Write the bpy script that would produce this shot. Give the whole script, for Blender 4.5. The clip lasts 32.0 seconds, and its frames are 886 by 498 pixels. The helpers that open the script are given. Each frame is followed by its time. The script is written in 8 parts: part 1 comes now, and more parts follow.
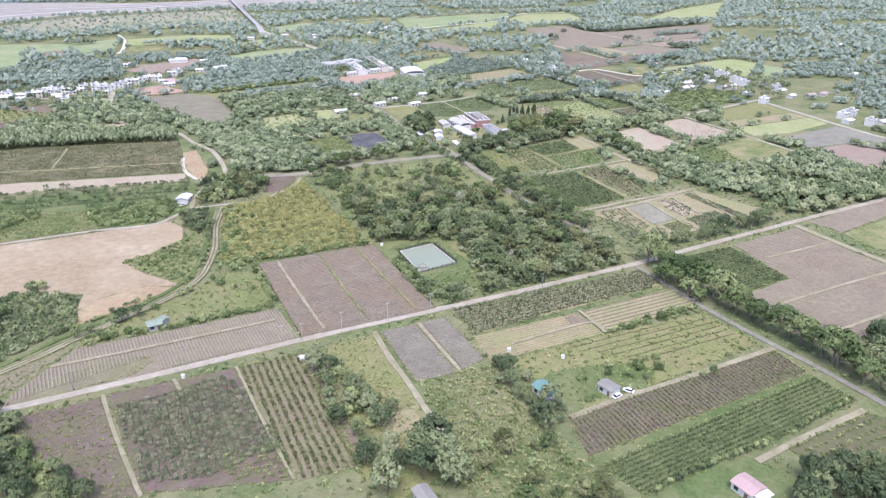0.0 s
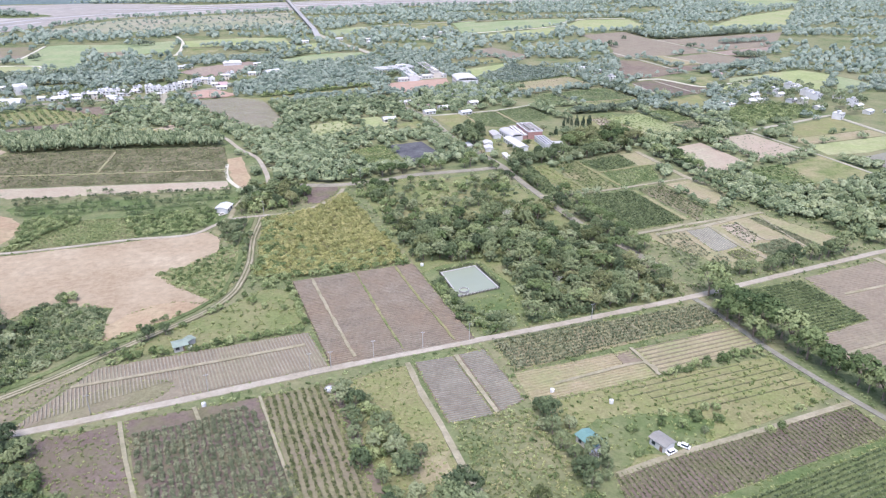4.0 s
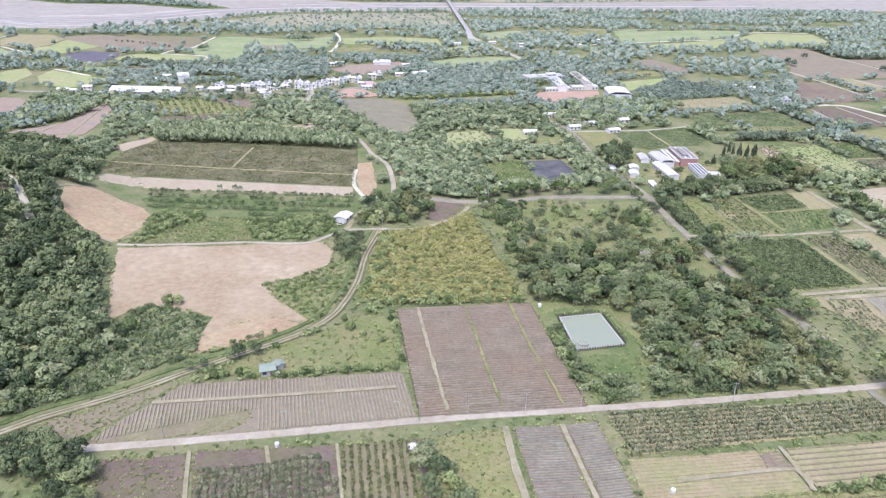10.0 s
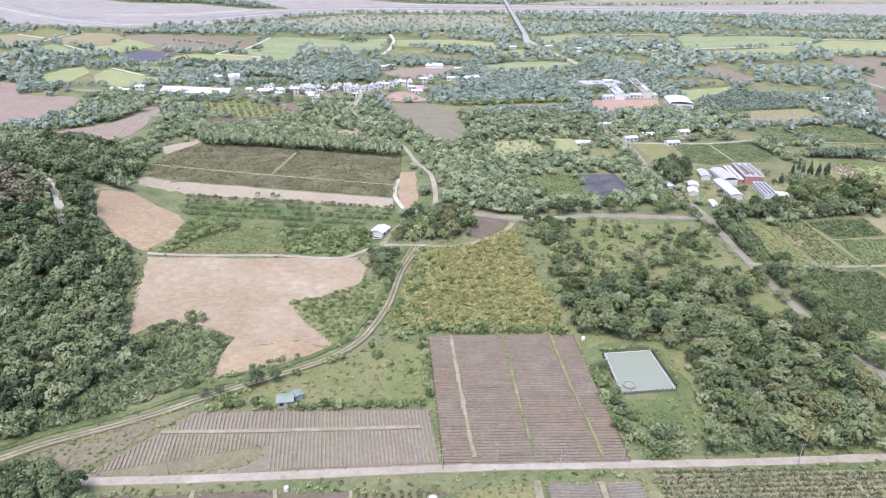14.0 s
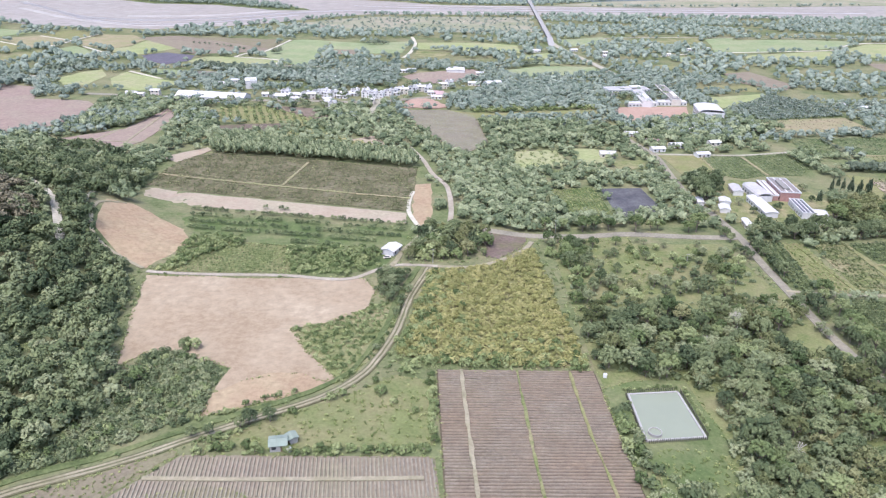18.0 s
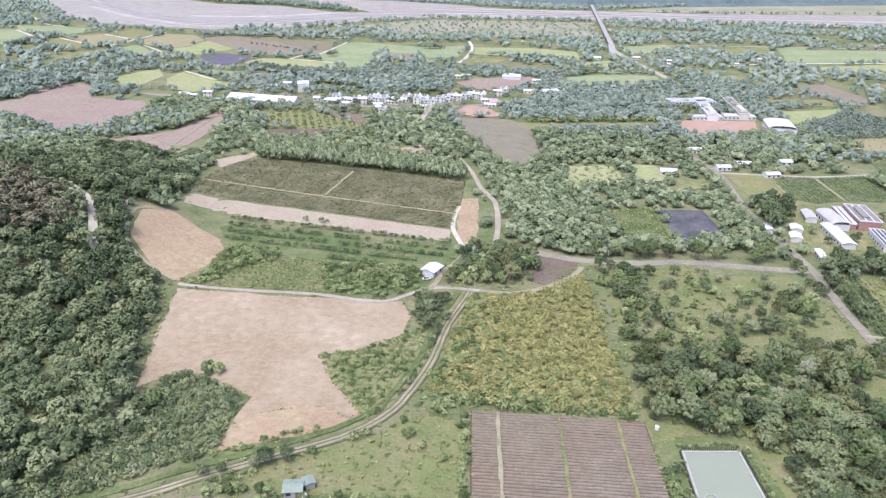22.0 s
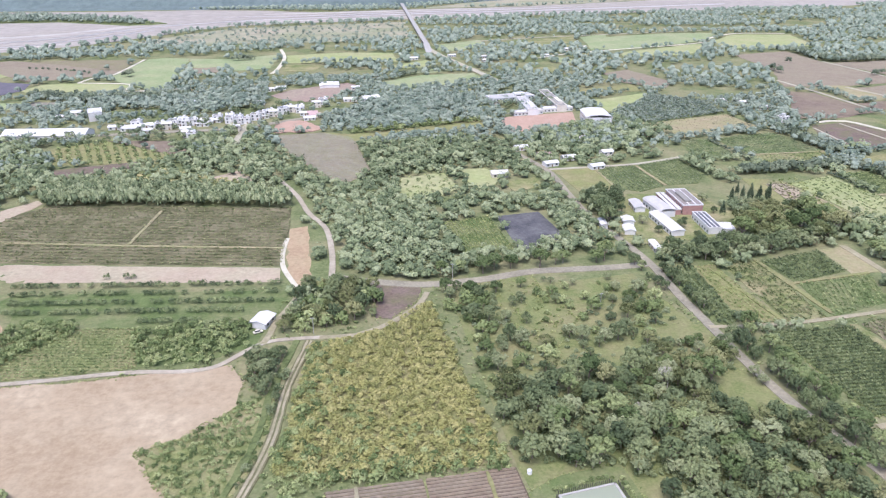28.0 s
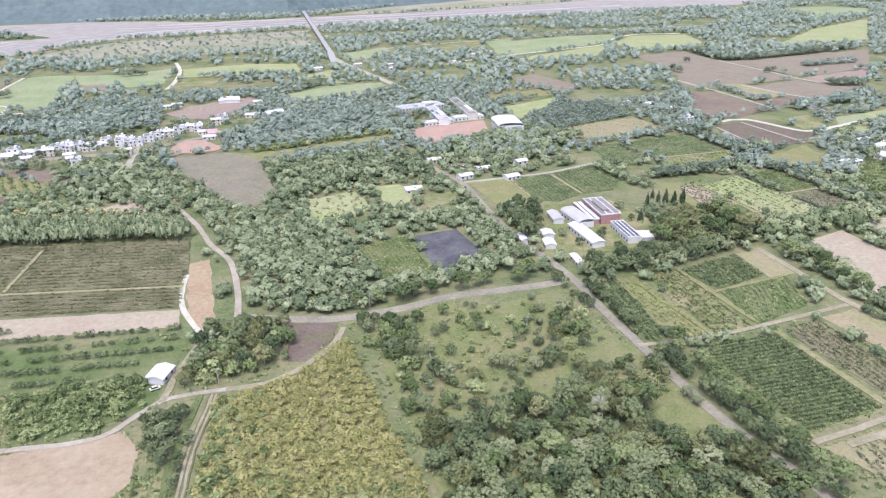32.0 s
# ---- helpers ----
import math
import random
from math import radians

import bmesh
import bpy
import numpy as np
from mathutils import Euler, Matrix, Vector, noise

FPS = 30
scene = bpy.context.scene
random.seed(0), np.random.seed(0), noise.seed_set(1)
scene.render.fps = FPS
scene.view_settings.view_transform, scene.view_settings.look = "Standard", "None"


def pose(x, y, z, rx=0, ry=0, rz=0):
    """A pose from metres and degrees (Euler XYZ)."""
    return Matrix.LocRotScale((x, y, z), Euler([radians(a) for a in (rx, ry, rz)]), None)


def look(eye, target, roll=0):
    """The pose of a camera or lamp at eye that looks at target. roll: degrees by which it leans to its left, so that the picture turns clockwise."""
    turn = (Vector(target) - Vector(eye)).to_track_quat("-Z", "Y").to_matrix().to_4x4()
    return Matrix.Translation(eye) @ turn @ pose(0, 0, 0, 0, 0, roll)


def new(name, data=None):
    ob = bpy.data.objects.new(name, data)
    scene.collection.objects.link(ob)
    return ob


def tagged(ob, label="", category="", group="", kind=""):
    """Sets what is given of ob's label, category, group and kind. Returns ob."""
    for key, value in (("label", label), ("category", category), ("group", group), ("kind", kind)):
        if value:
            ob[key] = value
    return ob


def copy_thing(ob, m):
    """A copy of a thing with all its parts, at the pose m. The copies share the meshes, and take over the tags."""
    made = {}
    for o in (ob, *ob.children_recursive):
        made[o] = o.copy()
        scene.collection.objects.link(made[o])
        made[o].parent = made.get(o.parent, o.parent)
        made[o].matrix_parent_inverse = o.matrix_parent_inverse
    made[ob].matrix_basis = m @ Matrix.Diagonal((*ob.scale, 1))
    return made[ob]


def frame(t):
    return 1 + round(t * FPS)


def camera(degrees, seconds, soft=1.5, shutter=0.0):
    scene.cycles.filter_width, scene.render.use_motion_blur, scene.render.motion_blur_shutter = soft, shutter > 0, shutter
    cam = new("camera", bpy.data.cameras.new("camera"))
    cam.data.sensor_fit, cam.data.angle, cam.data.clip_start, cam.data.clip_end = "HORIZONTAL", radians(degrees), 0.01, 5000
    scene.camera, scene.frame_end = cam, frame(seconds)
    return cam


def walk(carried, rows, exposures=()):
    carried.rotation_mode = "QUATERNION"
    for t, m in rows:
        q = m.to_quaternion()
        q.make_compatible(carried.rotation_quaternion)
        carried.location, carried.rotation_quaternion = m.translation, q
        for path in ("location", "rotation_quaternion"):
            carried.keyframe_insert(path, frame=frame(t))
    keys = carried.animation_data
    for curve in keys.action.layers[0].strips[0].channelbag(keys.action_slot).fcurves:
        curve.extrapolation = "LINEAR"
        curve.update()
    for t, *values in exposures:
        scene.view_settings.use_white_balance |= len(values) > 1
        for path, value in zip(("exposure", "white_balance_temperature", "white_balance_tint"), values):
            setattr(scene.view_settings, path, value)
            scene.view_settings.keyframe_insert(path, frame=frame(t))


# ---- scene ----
# ---------------------------------------------------------------- camera
cam = camera(64.27, 32.0, soft=1.2)
# seconds, eye, (turn to the left of north, pitch up, roll) in degrees
PATH = [
    (0, (-34.36, -74.41, 156.15), (-20.880, -23.994, 0.170)),
    (0.5, (-33.02, -71.72, 156.77), (-19.943, -24.119, 0.287)),
    (1, (-31.57, -69.12, 157.18), (-18.645, -24.172, 0.456)),
    (1.5, (-30.02, -66.56, 157.33), (-17.622, -24.179, 0.506)),
    (2, (-28.49, -64.04, 157.25), (-16.876, -24.106, 0.473)),
    (2.5, (-27.05, -61.54, 157.06), (-16.456, -24.015, 0.384)),
    (3, (-25.72, -58.94, 156.80), (-16.454, -23.933, 0.359)),
    (3.5, (-24.33, -56.39, 156.56), (-16.432, -23.824, 0.290)),
    (5.5, (-18.82, -45.30, 156.72), (-16.277, -23.745, 0.200)),
    (6, (-17.27, -42.38, 156.79), (-15.852, -23.749, 0.186)),
    (6.5, (-15.84, -39.33, 156.98), (-15.415, -23.758, 0.229)),
    (7, (-14.43, -36.30, 157.11), (-14.933, -23.756, 0.322)),
    (7.5, (-13.07, -33.31, 157.14), (-14.196, -23.751, 0.352)),
    (8, (-11.75, -30.43, 157.12), (-12.689, -23.741, 0.476)),
    (8.5, (-10.44, -27.51, 157.08), (-10.636, -23.732, 0.665)),
    (9, (-9.06, -24.43, 156.97), (-8.399, -23.728, 0.924)),
    (9.5, (-7.69, -21.25, 156.99), (-6.289, -23.769, 1.090)),
    (10, (-6.36, -18.15, 156.93), (-4.206, -23.805, 1.272)),
    (10.5, (-5.05, -15.05, 156.85), (-2.100, -23.838, 1.493)),
    (11, (-3.78, -11.94, 156.78), (-0.434, -23.860, 1.594)),
    (11.5, (-2.53, -8.89, 156.73), (-0.125, -23.834, 1.563)),
    (12, (-1.60, -5.82, 156.79), (-0.083, -23.842, 1.514)),
    (12.5, (-0.79, -2.95, 156.83), (-0.044, -23.818, 1.474)),
    (13, (0.00, -0.00, 156.83), (0.000, -23.804, 1.417)),
    (13.5, (0.78, 3.07, 156.99), (0.050, -23.816, 1.371)),
    (14, (1.33, 6.10, 157.17), (0.411, -23.833, 1.349)),
    (14.5, (1.92, 9.08, 157.28), (0.885, -23.837, 1.400)),
    (15, (2.66, 12.19, 157.38), (1.341, -23.842, 1.384)),
    (15.5, (3.35, 15.33, 157.59), (1.770, -23.862, 1.357)),
    (17.5, (5.01, 27.79, 158.15), (2.405, -23.868, 1.350)),
    (18, (5.38, 30.81, 158.26), (2.417, -23.860, 1.284)),
    (18.5, (5.76, 33.83, 158.37), (2.814, -23.842, 1.279)),
    (19, (6.23, 36.87, 158.48), (3.284, -23.817, 1.258)),
    (19.5, (6.90, 39.91, 158.58), (3.921, -23.807, 1.327)),
    (20, (7.38, 43.01, 158.65), (4.510, -23.806, 1.350)),
    (20.5, (7.78, 46.15, 158.69), (5.163, -23.791, 1.379)),
    (21, (8.10, 49.15, 158.76), (5.772, -23.814, 1.439)),
    (21.5, (8.21, 52.24, 158.88), (6.421, -23.809, 1.497)),
    (22, (8.32, 55.38, 158.90), (7.059, -23.804, 1.608)),
    (22.5, (8.68, 58.49, 158.97), (7.742, -23.794, 1.585)),
    (23, (9.07, 61.62, 159.07), (8.398, -23.797, 1.582)),
    (23.5, (9.12, 64.69, 159.10), (9.045, -23.768, 1.667)),
    (24, (9.14, 67.78, 159.19), (9.746, -23.779, 1.715)),
    (24.5, (9.35, 70.82, 159.35), (10.741, -23.811, 1.767)),
    (25, (9.85, 73.84, 159.53), (11.746, -23.823, 1.767)),
    (25.5, (10.52, 76.74, 159.72), (12.596, -23.798, 1.749)),
    (25.8, (10.85, 78.28, 159.92), (12.350, -23.730, 1.723)),
    (25.9, (10.96, 78.80, 159.99), (10.300, -23.708, 1.506)),
    (26, (11.07, 79.31, 160.06), (7.265, -23.685, 1.272)),
    (26.1, (11.02, 79.78, 160.14), (4.000, -23.673, 0.840)),
    (26.2, (10.96, 80.25, 160.23), (1.000, -23.661, 0.522)),
    (26.3, (10.91, 80.72, 160.32), (-1.750, -23.649, 0.232)),
    (26.4, (10.86, 81.19, 160.41), (-4.100, -23.637, -0.017)),
    (26.5, (10.80, 81.67, 160.50), (-5.580, -23.625, -0.173)),
    (26.6, (10.82, 82.27, 160.55), (-6.200, -23.630, -0.176)),
    (27, (10.88, 84.69, 160.75), (-6.550, -23.647, -0.186)),
    (27.5, (10.96, 87.71, 161.01), (-6.700, -23.669, -0.198)),
    (28.5, (11.11, 93.76, 161.52), (-7.201, -23.712, -0.223)),
    (29, (11.41, 96.76, 161.82), (-8.247, -23.674, -0.323)),
    (29.5, (12.02, 99.71, 162.00), (-9.262, -23.634, -0.384)),
    (30, (12.84, 102.66, 162.24), (-10.582, -23.600, -0.554)),
    (30.5, (13.78, 105.57, 162.50), (-11.882, -23.564, -0.688)),
    (31, (14.73, 108.57, 162.78), (-12.882, -23.557, -0.746)),
    (31.5, (15.46, 111.44, 162.99), (-13.803, -23.506, -0.750)),
    (32, (16.06, 114.28, 163.06), (-14.029, -23.435, -0.679)),
]


def aim(eye, turns):
    yaw, pitch, roll = (radians(a) for a in turns)
    ahead = Vector((-math.sin(yaw) * math.cos(pitch), math.cos(yaw) * math.cos(pitch), math.sin(pitch)))
    return look(eye, Vector(eye) + ahead * 10, math.degrees(roll))


walk(cam, [(t, aim(eye, turns)) for t, eye, turns in PATH], exposures=[(0.0, 0.90, 5620, 19), (32.0, 0.87, 5740, 19)])

# ---------------------------------------------------------------- sky and light
SUN_AZ, SUN_EL = radians(205), radians(66)
world = bpy.data.worlds.new("overcast")
scene.world = world
world.use_nodes = True
wn, wl = world.node_tree.nodes, world.node_tree.links
sky = wn.new("ShaderNodeTexSky")
sky.sky_type, sky.sun_disc = "NISHITA", False
sky.sun_elevation, sky.sun_rotation = SUN_EL, SUN_AZ
sky.air_density, sky.dust_density, sky.ozone_density = 1.0, 4.0, 0.6
wl.new(sky.outputs[0], wn["Background"].inputs[0])
wn["Background"].inputs[1].default_value = 0.15
sun = new("sun", bpy.data.lights.new("sun", "SUN"))
sun.data.energy, sun.data.angle, sun.data.color = 1.5, radians(32), (1.0, 0.95, 0.88)
toward = Vector((math.sin(SUN_AZ) * math.cos(SUN_EL), math.cos(SUN_AZ) * math.cos(SUN_EL), math.sin(SUN_EL)))
sun.matrix_basis = look(toward * 800, (0, 0, 0))


# ---------------------------------------------------------------- materials
def nodes_of(name):
    m = bpy.data.materials.new(name)
    m.use_nodes = True
    n, l = m.node_tree.nodes, m.node_tree.links
    return m, n, l, n["Principled BSDF"]


def noise_node(n, l, scale, detail=4.0, rough=0.6, co=None):
    node = n.new("ShaderNodeTexNoise")
    node.inputs["Scale"].default_value, node.inputs["Detail"].default_value = scale, detail
    node.inputs["Roughness"].default_value = rough
    if co is None:
        co = n.new("ShaderNodeNewGeometry").outputs["Position"]
    l.new(co, node.inputs["Vector"])
    return node.outputs["Fac"]


def ramp(n, l, fac, stops):
    node = n.new("ShaderNodeValToRGB")
    e = node.color_ramp.elements
    while len(e) < len(stops):
        e.new(0.5)
    for el, (p, c) in zip(e, stops):
        el.position, el.color = p, (*c, 1)
    l.new(fac, node.inputs[0])
    return node.outputs[0]


def blend(n, l, fac, a, b):
    node = n.new("ShaderNodeMix")
    node.data_type = "RGBA"
    if isinstance(fac, float):
        node.inputs[0].default_value = fac
    else:
        l.new(fac, node.inputs[0])
    l.new(a, node.inputs[6])
    l.new(b, node.inputs[7])
    return node.outputs[2]


def earth(name, dark, light, patch=None, fine=0.9, broad=0.035, rough=0.95, bump=0.5, lo=0.42, hi=0.62):
    """Soil, grass or gravel: fine grain, metre-wide mottling, and broad patches of a second cover."""
    m, n, l, b = nodes_of(name)
    a = ramp(n, l, noise_node(n, l, fine, 6, 0.7), [(0.38, tuple(v * 0.85 for v in dark)), (0.62, tuple(min(1, v * 1.1) for v in light))])
    mid = tuple((p + q) / 2 for p, q in zip(dark, light))
    c = ramp(n, l, noise_node(n, l, fine * 0.16, 4, 0.65), [(0.4, dark), (0.52, mid), (0.62, light)])
    col = blend(n, l, 0.5, a, c)
    if patch:
        f = ramp(n, l, noise_node(n, l, broad, 5, 0.7), [(lo, (0, 0, 0)), (hi, (1, 1, 1))])
        pc = ramp(n, l, noise_node(n, l, fine * 0.7, 5, 0.7), [(0.3, tuple(v * 0.75 for v in patch)), (0.7, tuple(min(1, v * 1.25) for v in patch))])
        col = blend(n, l, f, col, pc)
    l.new(col, b.inputs["Base Color"])
    b.inputs["Roughness"].default_value = rough
    b.inputs["Specular IOR Level"].default_value = 0.15
    bn = n.new("ShaderNodeBump")
    bn.inputs["Strength"].default_value, bn.inputs["Distance"].default_value = bump, 0.4
    l.new(noise_node(n, l, fine, 6, 0.7), bn.inputs["Height"])
    l.new(bn.outputs[0], b.inputs["Normal"])
    return m


def foliage(name, dark, mid, light, rough=0.65):
    """Leaves: each spray has its own tone, each tree its own hue."""
    m, n, l, b = nodes_of(name)
    geo = n.new("ShaderNodeNewGeometry")
    info = n.new("ShaderNodeObjectInfo")
    att = n.new("ShaderNodeAttribute")
    att.attribute_name = "tint"
    own = n.new("ShaderNodeMath")
    own.operation = "ADD"
    l.new(info.outputs["Random"], own.inputs[0])
    l.new(att.outputs["Fac"], own.inputs[1])
    frac = n.new("ShaderNodeMath")
    frac.operation = "FRACT"
    l.new(own.outputs[0], frac.inputs[0])
    mixv = n.new("ShaderNodeMix")
    mixv.inputs[0].default_value = 0.84
    l.new(geo.outputs["Random Per Island"], mixv.inputs[2])
    l.new(frac.outputs[0], mixv.inputs[3])
    col = ramp(n, l, mixv.outputs[0], [(0.12, dark), (0.5, mid), (0.9, light)])
    grain = n.new("ShaderNodeMix")
    grain.data_type, grain.blend_type = "RGBA", "MULTIPLY"
    grain.inputs[0].default_value = 1.0
    l.new(col, grain.inputs[6])
    l.new(ramp(n, l, noise_node(n, l, 1.1, 4, 0.7), [(0.36, (0.74, 0.74, 0.74)), (0.5, (1, 1, 1)), (0.64, (1.14, 1.14, 1.14))]), grain.inputs[7])
    l.new(grain.outputs[2], b.inputs["Base Color"])
    b.inputs["Roughness"].default_value = rough
    b.inputs["Specular IOR Level"].default_value = 0.08
    return m


def plain(name, base, rough=0.6, wear=0.25, scale=0.8, metal=0.0):
    """Paint, plaster, sheet or concrete with faint streaks and dirt."""
    m, n, l, b = nodes_of(name)
    lo_c = tuple(v * (1 - wear) for v in base)
    info = n.new("ShaderNodeObjectInfo")
    f1 = ramp(n, l, noise_node(n, l, scale, 6, 0.7), [(0.35, lo_c), (0.65, base)])
    f2 = ramp(n, l, info.outputs["Random"], [(0.0, tuple(v * 0.82 for v in base)), (1.0, base)])
    l.new(blend(n, l, 0.4, f1, f2), b.inputs["Base Color"])
    b.inputs["Roughness"].default_value, b.inputs["Metallic"].default_value = rough, metal
    return m


M_GROUND = earth("rough_grassland", (0.088, 0.114, 0.045), (0.175, 0.200, 0.090), (0.209, 0.200, 0.108), fine=0.6, broad=0.02)
M_GRASS = earth("meadow_grass", (0.104, 0.132, 0.044), (0.208, 0.227, 0.093), (0.266, 0.239, 0.131), fine=0.8, broad=0.05)
M_MEADOW = earth("short_meadow", (0.122, 0.148, 0.054), (0.190, 0.212, 0.086), (0.205, 0.198, 0.096), fine=0.8, broad=0.05)
M_LAWN = earth("fresh_grass", (0.074, 0.112, 0.038), (0.131, 0.169, 0.064), (0.170, 0.182, 0.086), fine=0.8, broad=0.04)
# Both rice greens are lifted and greyed: far haze put into the colour.
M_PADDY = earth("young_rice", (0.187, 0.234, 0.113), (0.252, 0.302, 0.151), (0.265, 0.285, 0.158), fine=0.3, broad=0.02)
M_YELLOWGREEN = earth("ripening_rice", (0.222, 0.257, 0.108), (0.299, 0.331, 0.150), (0.299, 0.299, 0.160), fine=0.3, broad=0.02)
M_SLATE = earth("purple_netting", (0.100, 0.095, 0.115), (0.145, 0.135, 0.155), None, fine=0.4)
M_DRYGRASS = earth("dry_grass", (0.165, 0.162, 0.072), (0.268, 0.245, 0.125), (0.190, 0.205, 0.080), fine=0.8, broad=0.06)
M_SCRUB = earth("low_scrub", (0.063, 0.085, 0.032), (0.125, 0.157, 0.060), (0.157, 0.180, 0.076), fine=0.8, broad=0.05)
M_SAND = earth("dry_sandy_soil", (0.266, 0.204, 0.130), (0.342, 0.274, 0.182), (0.356, 0.294, 0.201), fine=0.3, broad=0.018, bump=0.3)
M_RED = earth("reddish_soil", (0.290, 0.212, 0.132), (0.360, 0.271, 0.172), (0.340, 0.271, 0.167), fine=0.4, broad=0.05)
M_BROWN = earth("brown_tilled_soil", (0.13, 0.10, 0.075), (0.22, 0.175, 0.135), (0.20, 0.165, 0.115), fine=0.7, broad=0.03)
M_PURPLE = earth("weedy_dark_soil", (0.118, 0.088, 0.072), (0.189, 0.147, 0.122), (0.139, 0.128, 0.074), fine=0.7, broad=0.08)
M_GREY = earth("grey_soil", (0.165, 0.153, 0.123), (0.242, 0.231, 0.185), (0.233, 0.227, 0.176), fine=0.7, broad=0.04)
M_BLACK = earth("dark_wet_soil", (0.06, 0.06, 0.065), (0.10, 0.10, 0.105), (0.13, 0.13, 0.13), fine=0.6, broad=0.05)
M_OLIVE = earth("olive_crop_soil", (0.093, 0.089, 0.047), (0.162, 0.153, 0.085), (0.128, 0.132, 0.068), fine=0.7, broad=0.03)
M_STUBBLE = earth("yellow_stubble", (0.240, 0.204, 0.119), (0.334, 0.285, 0.178), (0.240, 0.237, 0.119), fine=0.7, broad=0.04)
M_TRACK = earth("dusty_track", (0.262, 0.234, 0.158), (0.349, 0.316, 0.218), (0.236, 0.217, 0.134), fine=0.8, broad=0.08, bump=0.2)
M_LANE = earth("worn_concrete_lane", (0.327, 0.294, 0.230), (0.408, 0.371, 0.297), (0.297, 0.264, 0.199), fine=0.8, broad=0.05, bump=0.1)
M_CONCRETE = earth("concrete_lane", (0.310, 0.294, 0.222), (0.394, 0.374, 0.286), (0.300, 0.280, 0.207), fine=0.8, broad=0.05, bump=0.1)
M_ASPHALT = earth("worn_asphalt", (0.189, 0.175, 0.132), (0.259, 0.240, 0.182), (0.276, 0.253, 0.188), fine=0.8, broad=0.05, bump=0.1)
M_RIVERBED = earth("pale_river_gravel", (0.280, 0.254, 0.219), (0.340, 0.318, 0.281), (0.297, 0.277, 0.244), fine=0.05, broad=0.006)
M_GRAVELBAR = earth("bleached_gravel", (0.344, 0.323, 0.285), (0.404, 0.387, 0.347), None, fine=0.06)
M_WATER = earth("silty_water", (0.30, 0.28, 0.26), (0.335, 0.315, 0.295), None, fine=0.02, rough=0.35, bump=0.0)
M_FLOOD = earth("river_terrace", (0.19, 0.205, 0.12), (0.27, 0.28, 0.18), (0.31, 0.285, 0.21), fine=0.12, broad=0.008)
# Blue-grey cast of the range is distance haze painted into its colour.
M_MOUNT = earth("haze_blue_wooded_slope", (0.090, 0.122, 0.121), (0.147, 0.185, 0.176), (0.119, 0.154, 0.150), fine=0.06, broad=0.01, bump=1.0)

M_LEAF = foliage("tree_leaves", (0.089, 0.119, 0.057), (0.170, 0.204, 0.099), (0.270, 0.297, 0.159))
M_CONIFER = foliage("conifer_needles", (0.035, 0.055, 0.032), (0.060, 0.085, 0.048), (0.095, 0.122, 0.072))
M_DARKLEAF = foliage("dense_dark_leaves", (0.066, 0.091, 0.046), (0.128, 0.162, 0.075), (0.219, 0.253, 0.121))
M_BUSH = foliage("bush_leaves", (0.095, 0.131, 0.050), (0.194, 0.242, 0.097), (0.318, 0.355, 0.161))
M_OCHRE = foliage("yellowing_leaves", (0.232, 0.242, 0.088), (0.305, 0.300, 0.112), (0.385, 0.362, 0.155))
M_CROP = foliage("vine_leaves", (0.125, 0.165, 0.056), (0.216, 0.256, 0.091), (0.336, 0.350, 0.154))
M_GREYBED = earth("mulched_bed", (0.172, 0.144, 0.108), (0.252, 0.218, 0.166), (0.210, 0.165, 0.116), fine=0.7, broad=0.02)
M_SANDBED = earth("pale_bed", (0.227, 0.200, 0.149), (0.311, 0.281, 0.213), (0.260, 0.239, 0.160), fine=0.7, broad=0.04)
M_OLIVEBED = earth("weedy_bed", (0.089, 0.089, 0.047), (0.153, 0.145, 0.081), (0.187, 0.170, 0.106), fine=0.5, broad=0.04)
M_TILLED = earth("grey_brown_tilth", (0.190, 0.157, 0.114), (0.251, 0.212, 0.154), (0.228, 0.199, 0.139), fine=0.5, broad=0.02)
M_PINK = earth("pinkish_tilth", (0.233, 0.175, 0.140), (0.301, 0.235, 0.190), (0.272, 0.225, 0.170), fine=0.4, broad=0.02)
M_RED2 = earth("tan_tilth", (0.310, 0.250, 0.180), (0.378, 0.315, 0.235), (0.339, 0.300, 0.210), fine=0.5, broad=0.03)
M_CLAY = earth("red_clay_court", (0.330, 0.225, 0.165), (0.398, 0.280, 0.215), None, fine=0.5, bump=0.05)
M_MAIZE = foliage("maize_leaves", (0.08, 0.105, 0.04), (0.15, 0.175, 0.075), (0.25, 0.26, 0.13))
M_OLIVELEAF = foliage("olive_leaves", (0.077, 0.094, 0.037), (0.154, 0.171, 0.072), (0.255, 0.260, 0.123))
M_DRYLEAF = foliage("dry_brush_leaves", (0.109, 0.102, 0.063), (0.185, 0.168, 0.104), (0.271, 0.248, 0.163))
M_OCHRE2 = foliage("olive_bush_leaves", (0.142, 0.171, 0.066), (0.265, 0.272, 0.116), (0.416, 0.386, 0.191))
M_PALEPATH = earth("pale_concrete_path", (0.460, 0.433, 0.343), (0.560, 0.532, 0.431), (0.420, 0.394, 0.299), fine=0.8, broad=0.08, bump=0.1)
# Far leaves: distance haze is painted in as a paler, greyer green.
M_FARLEAF = foliage("haze_paled_leaves", (0.144, 0.185, 0.139), (0.198, 0.240, 0.181), (0.259, 0.301, 0.233))
M_DARKBELT = foliage("dark_belt_leaves", (0.076, 0.098, 0.064), (0.123, 0.151, 0.100), (0.177, 0.204, 0.131))
# Soil between beds; shade down in the furrows is painted as a darker brown.
M_FURROW = earth("shade_darkened_furrow_soil", (0.075, 0.058, 0.043), (0.13, 0.10, 0.076), (0.12, 0.105, 0.06), fine=0.9, broad=0.03)
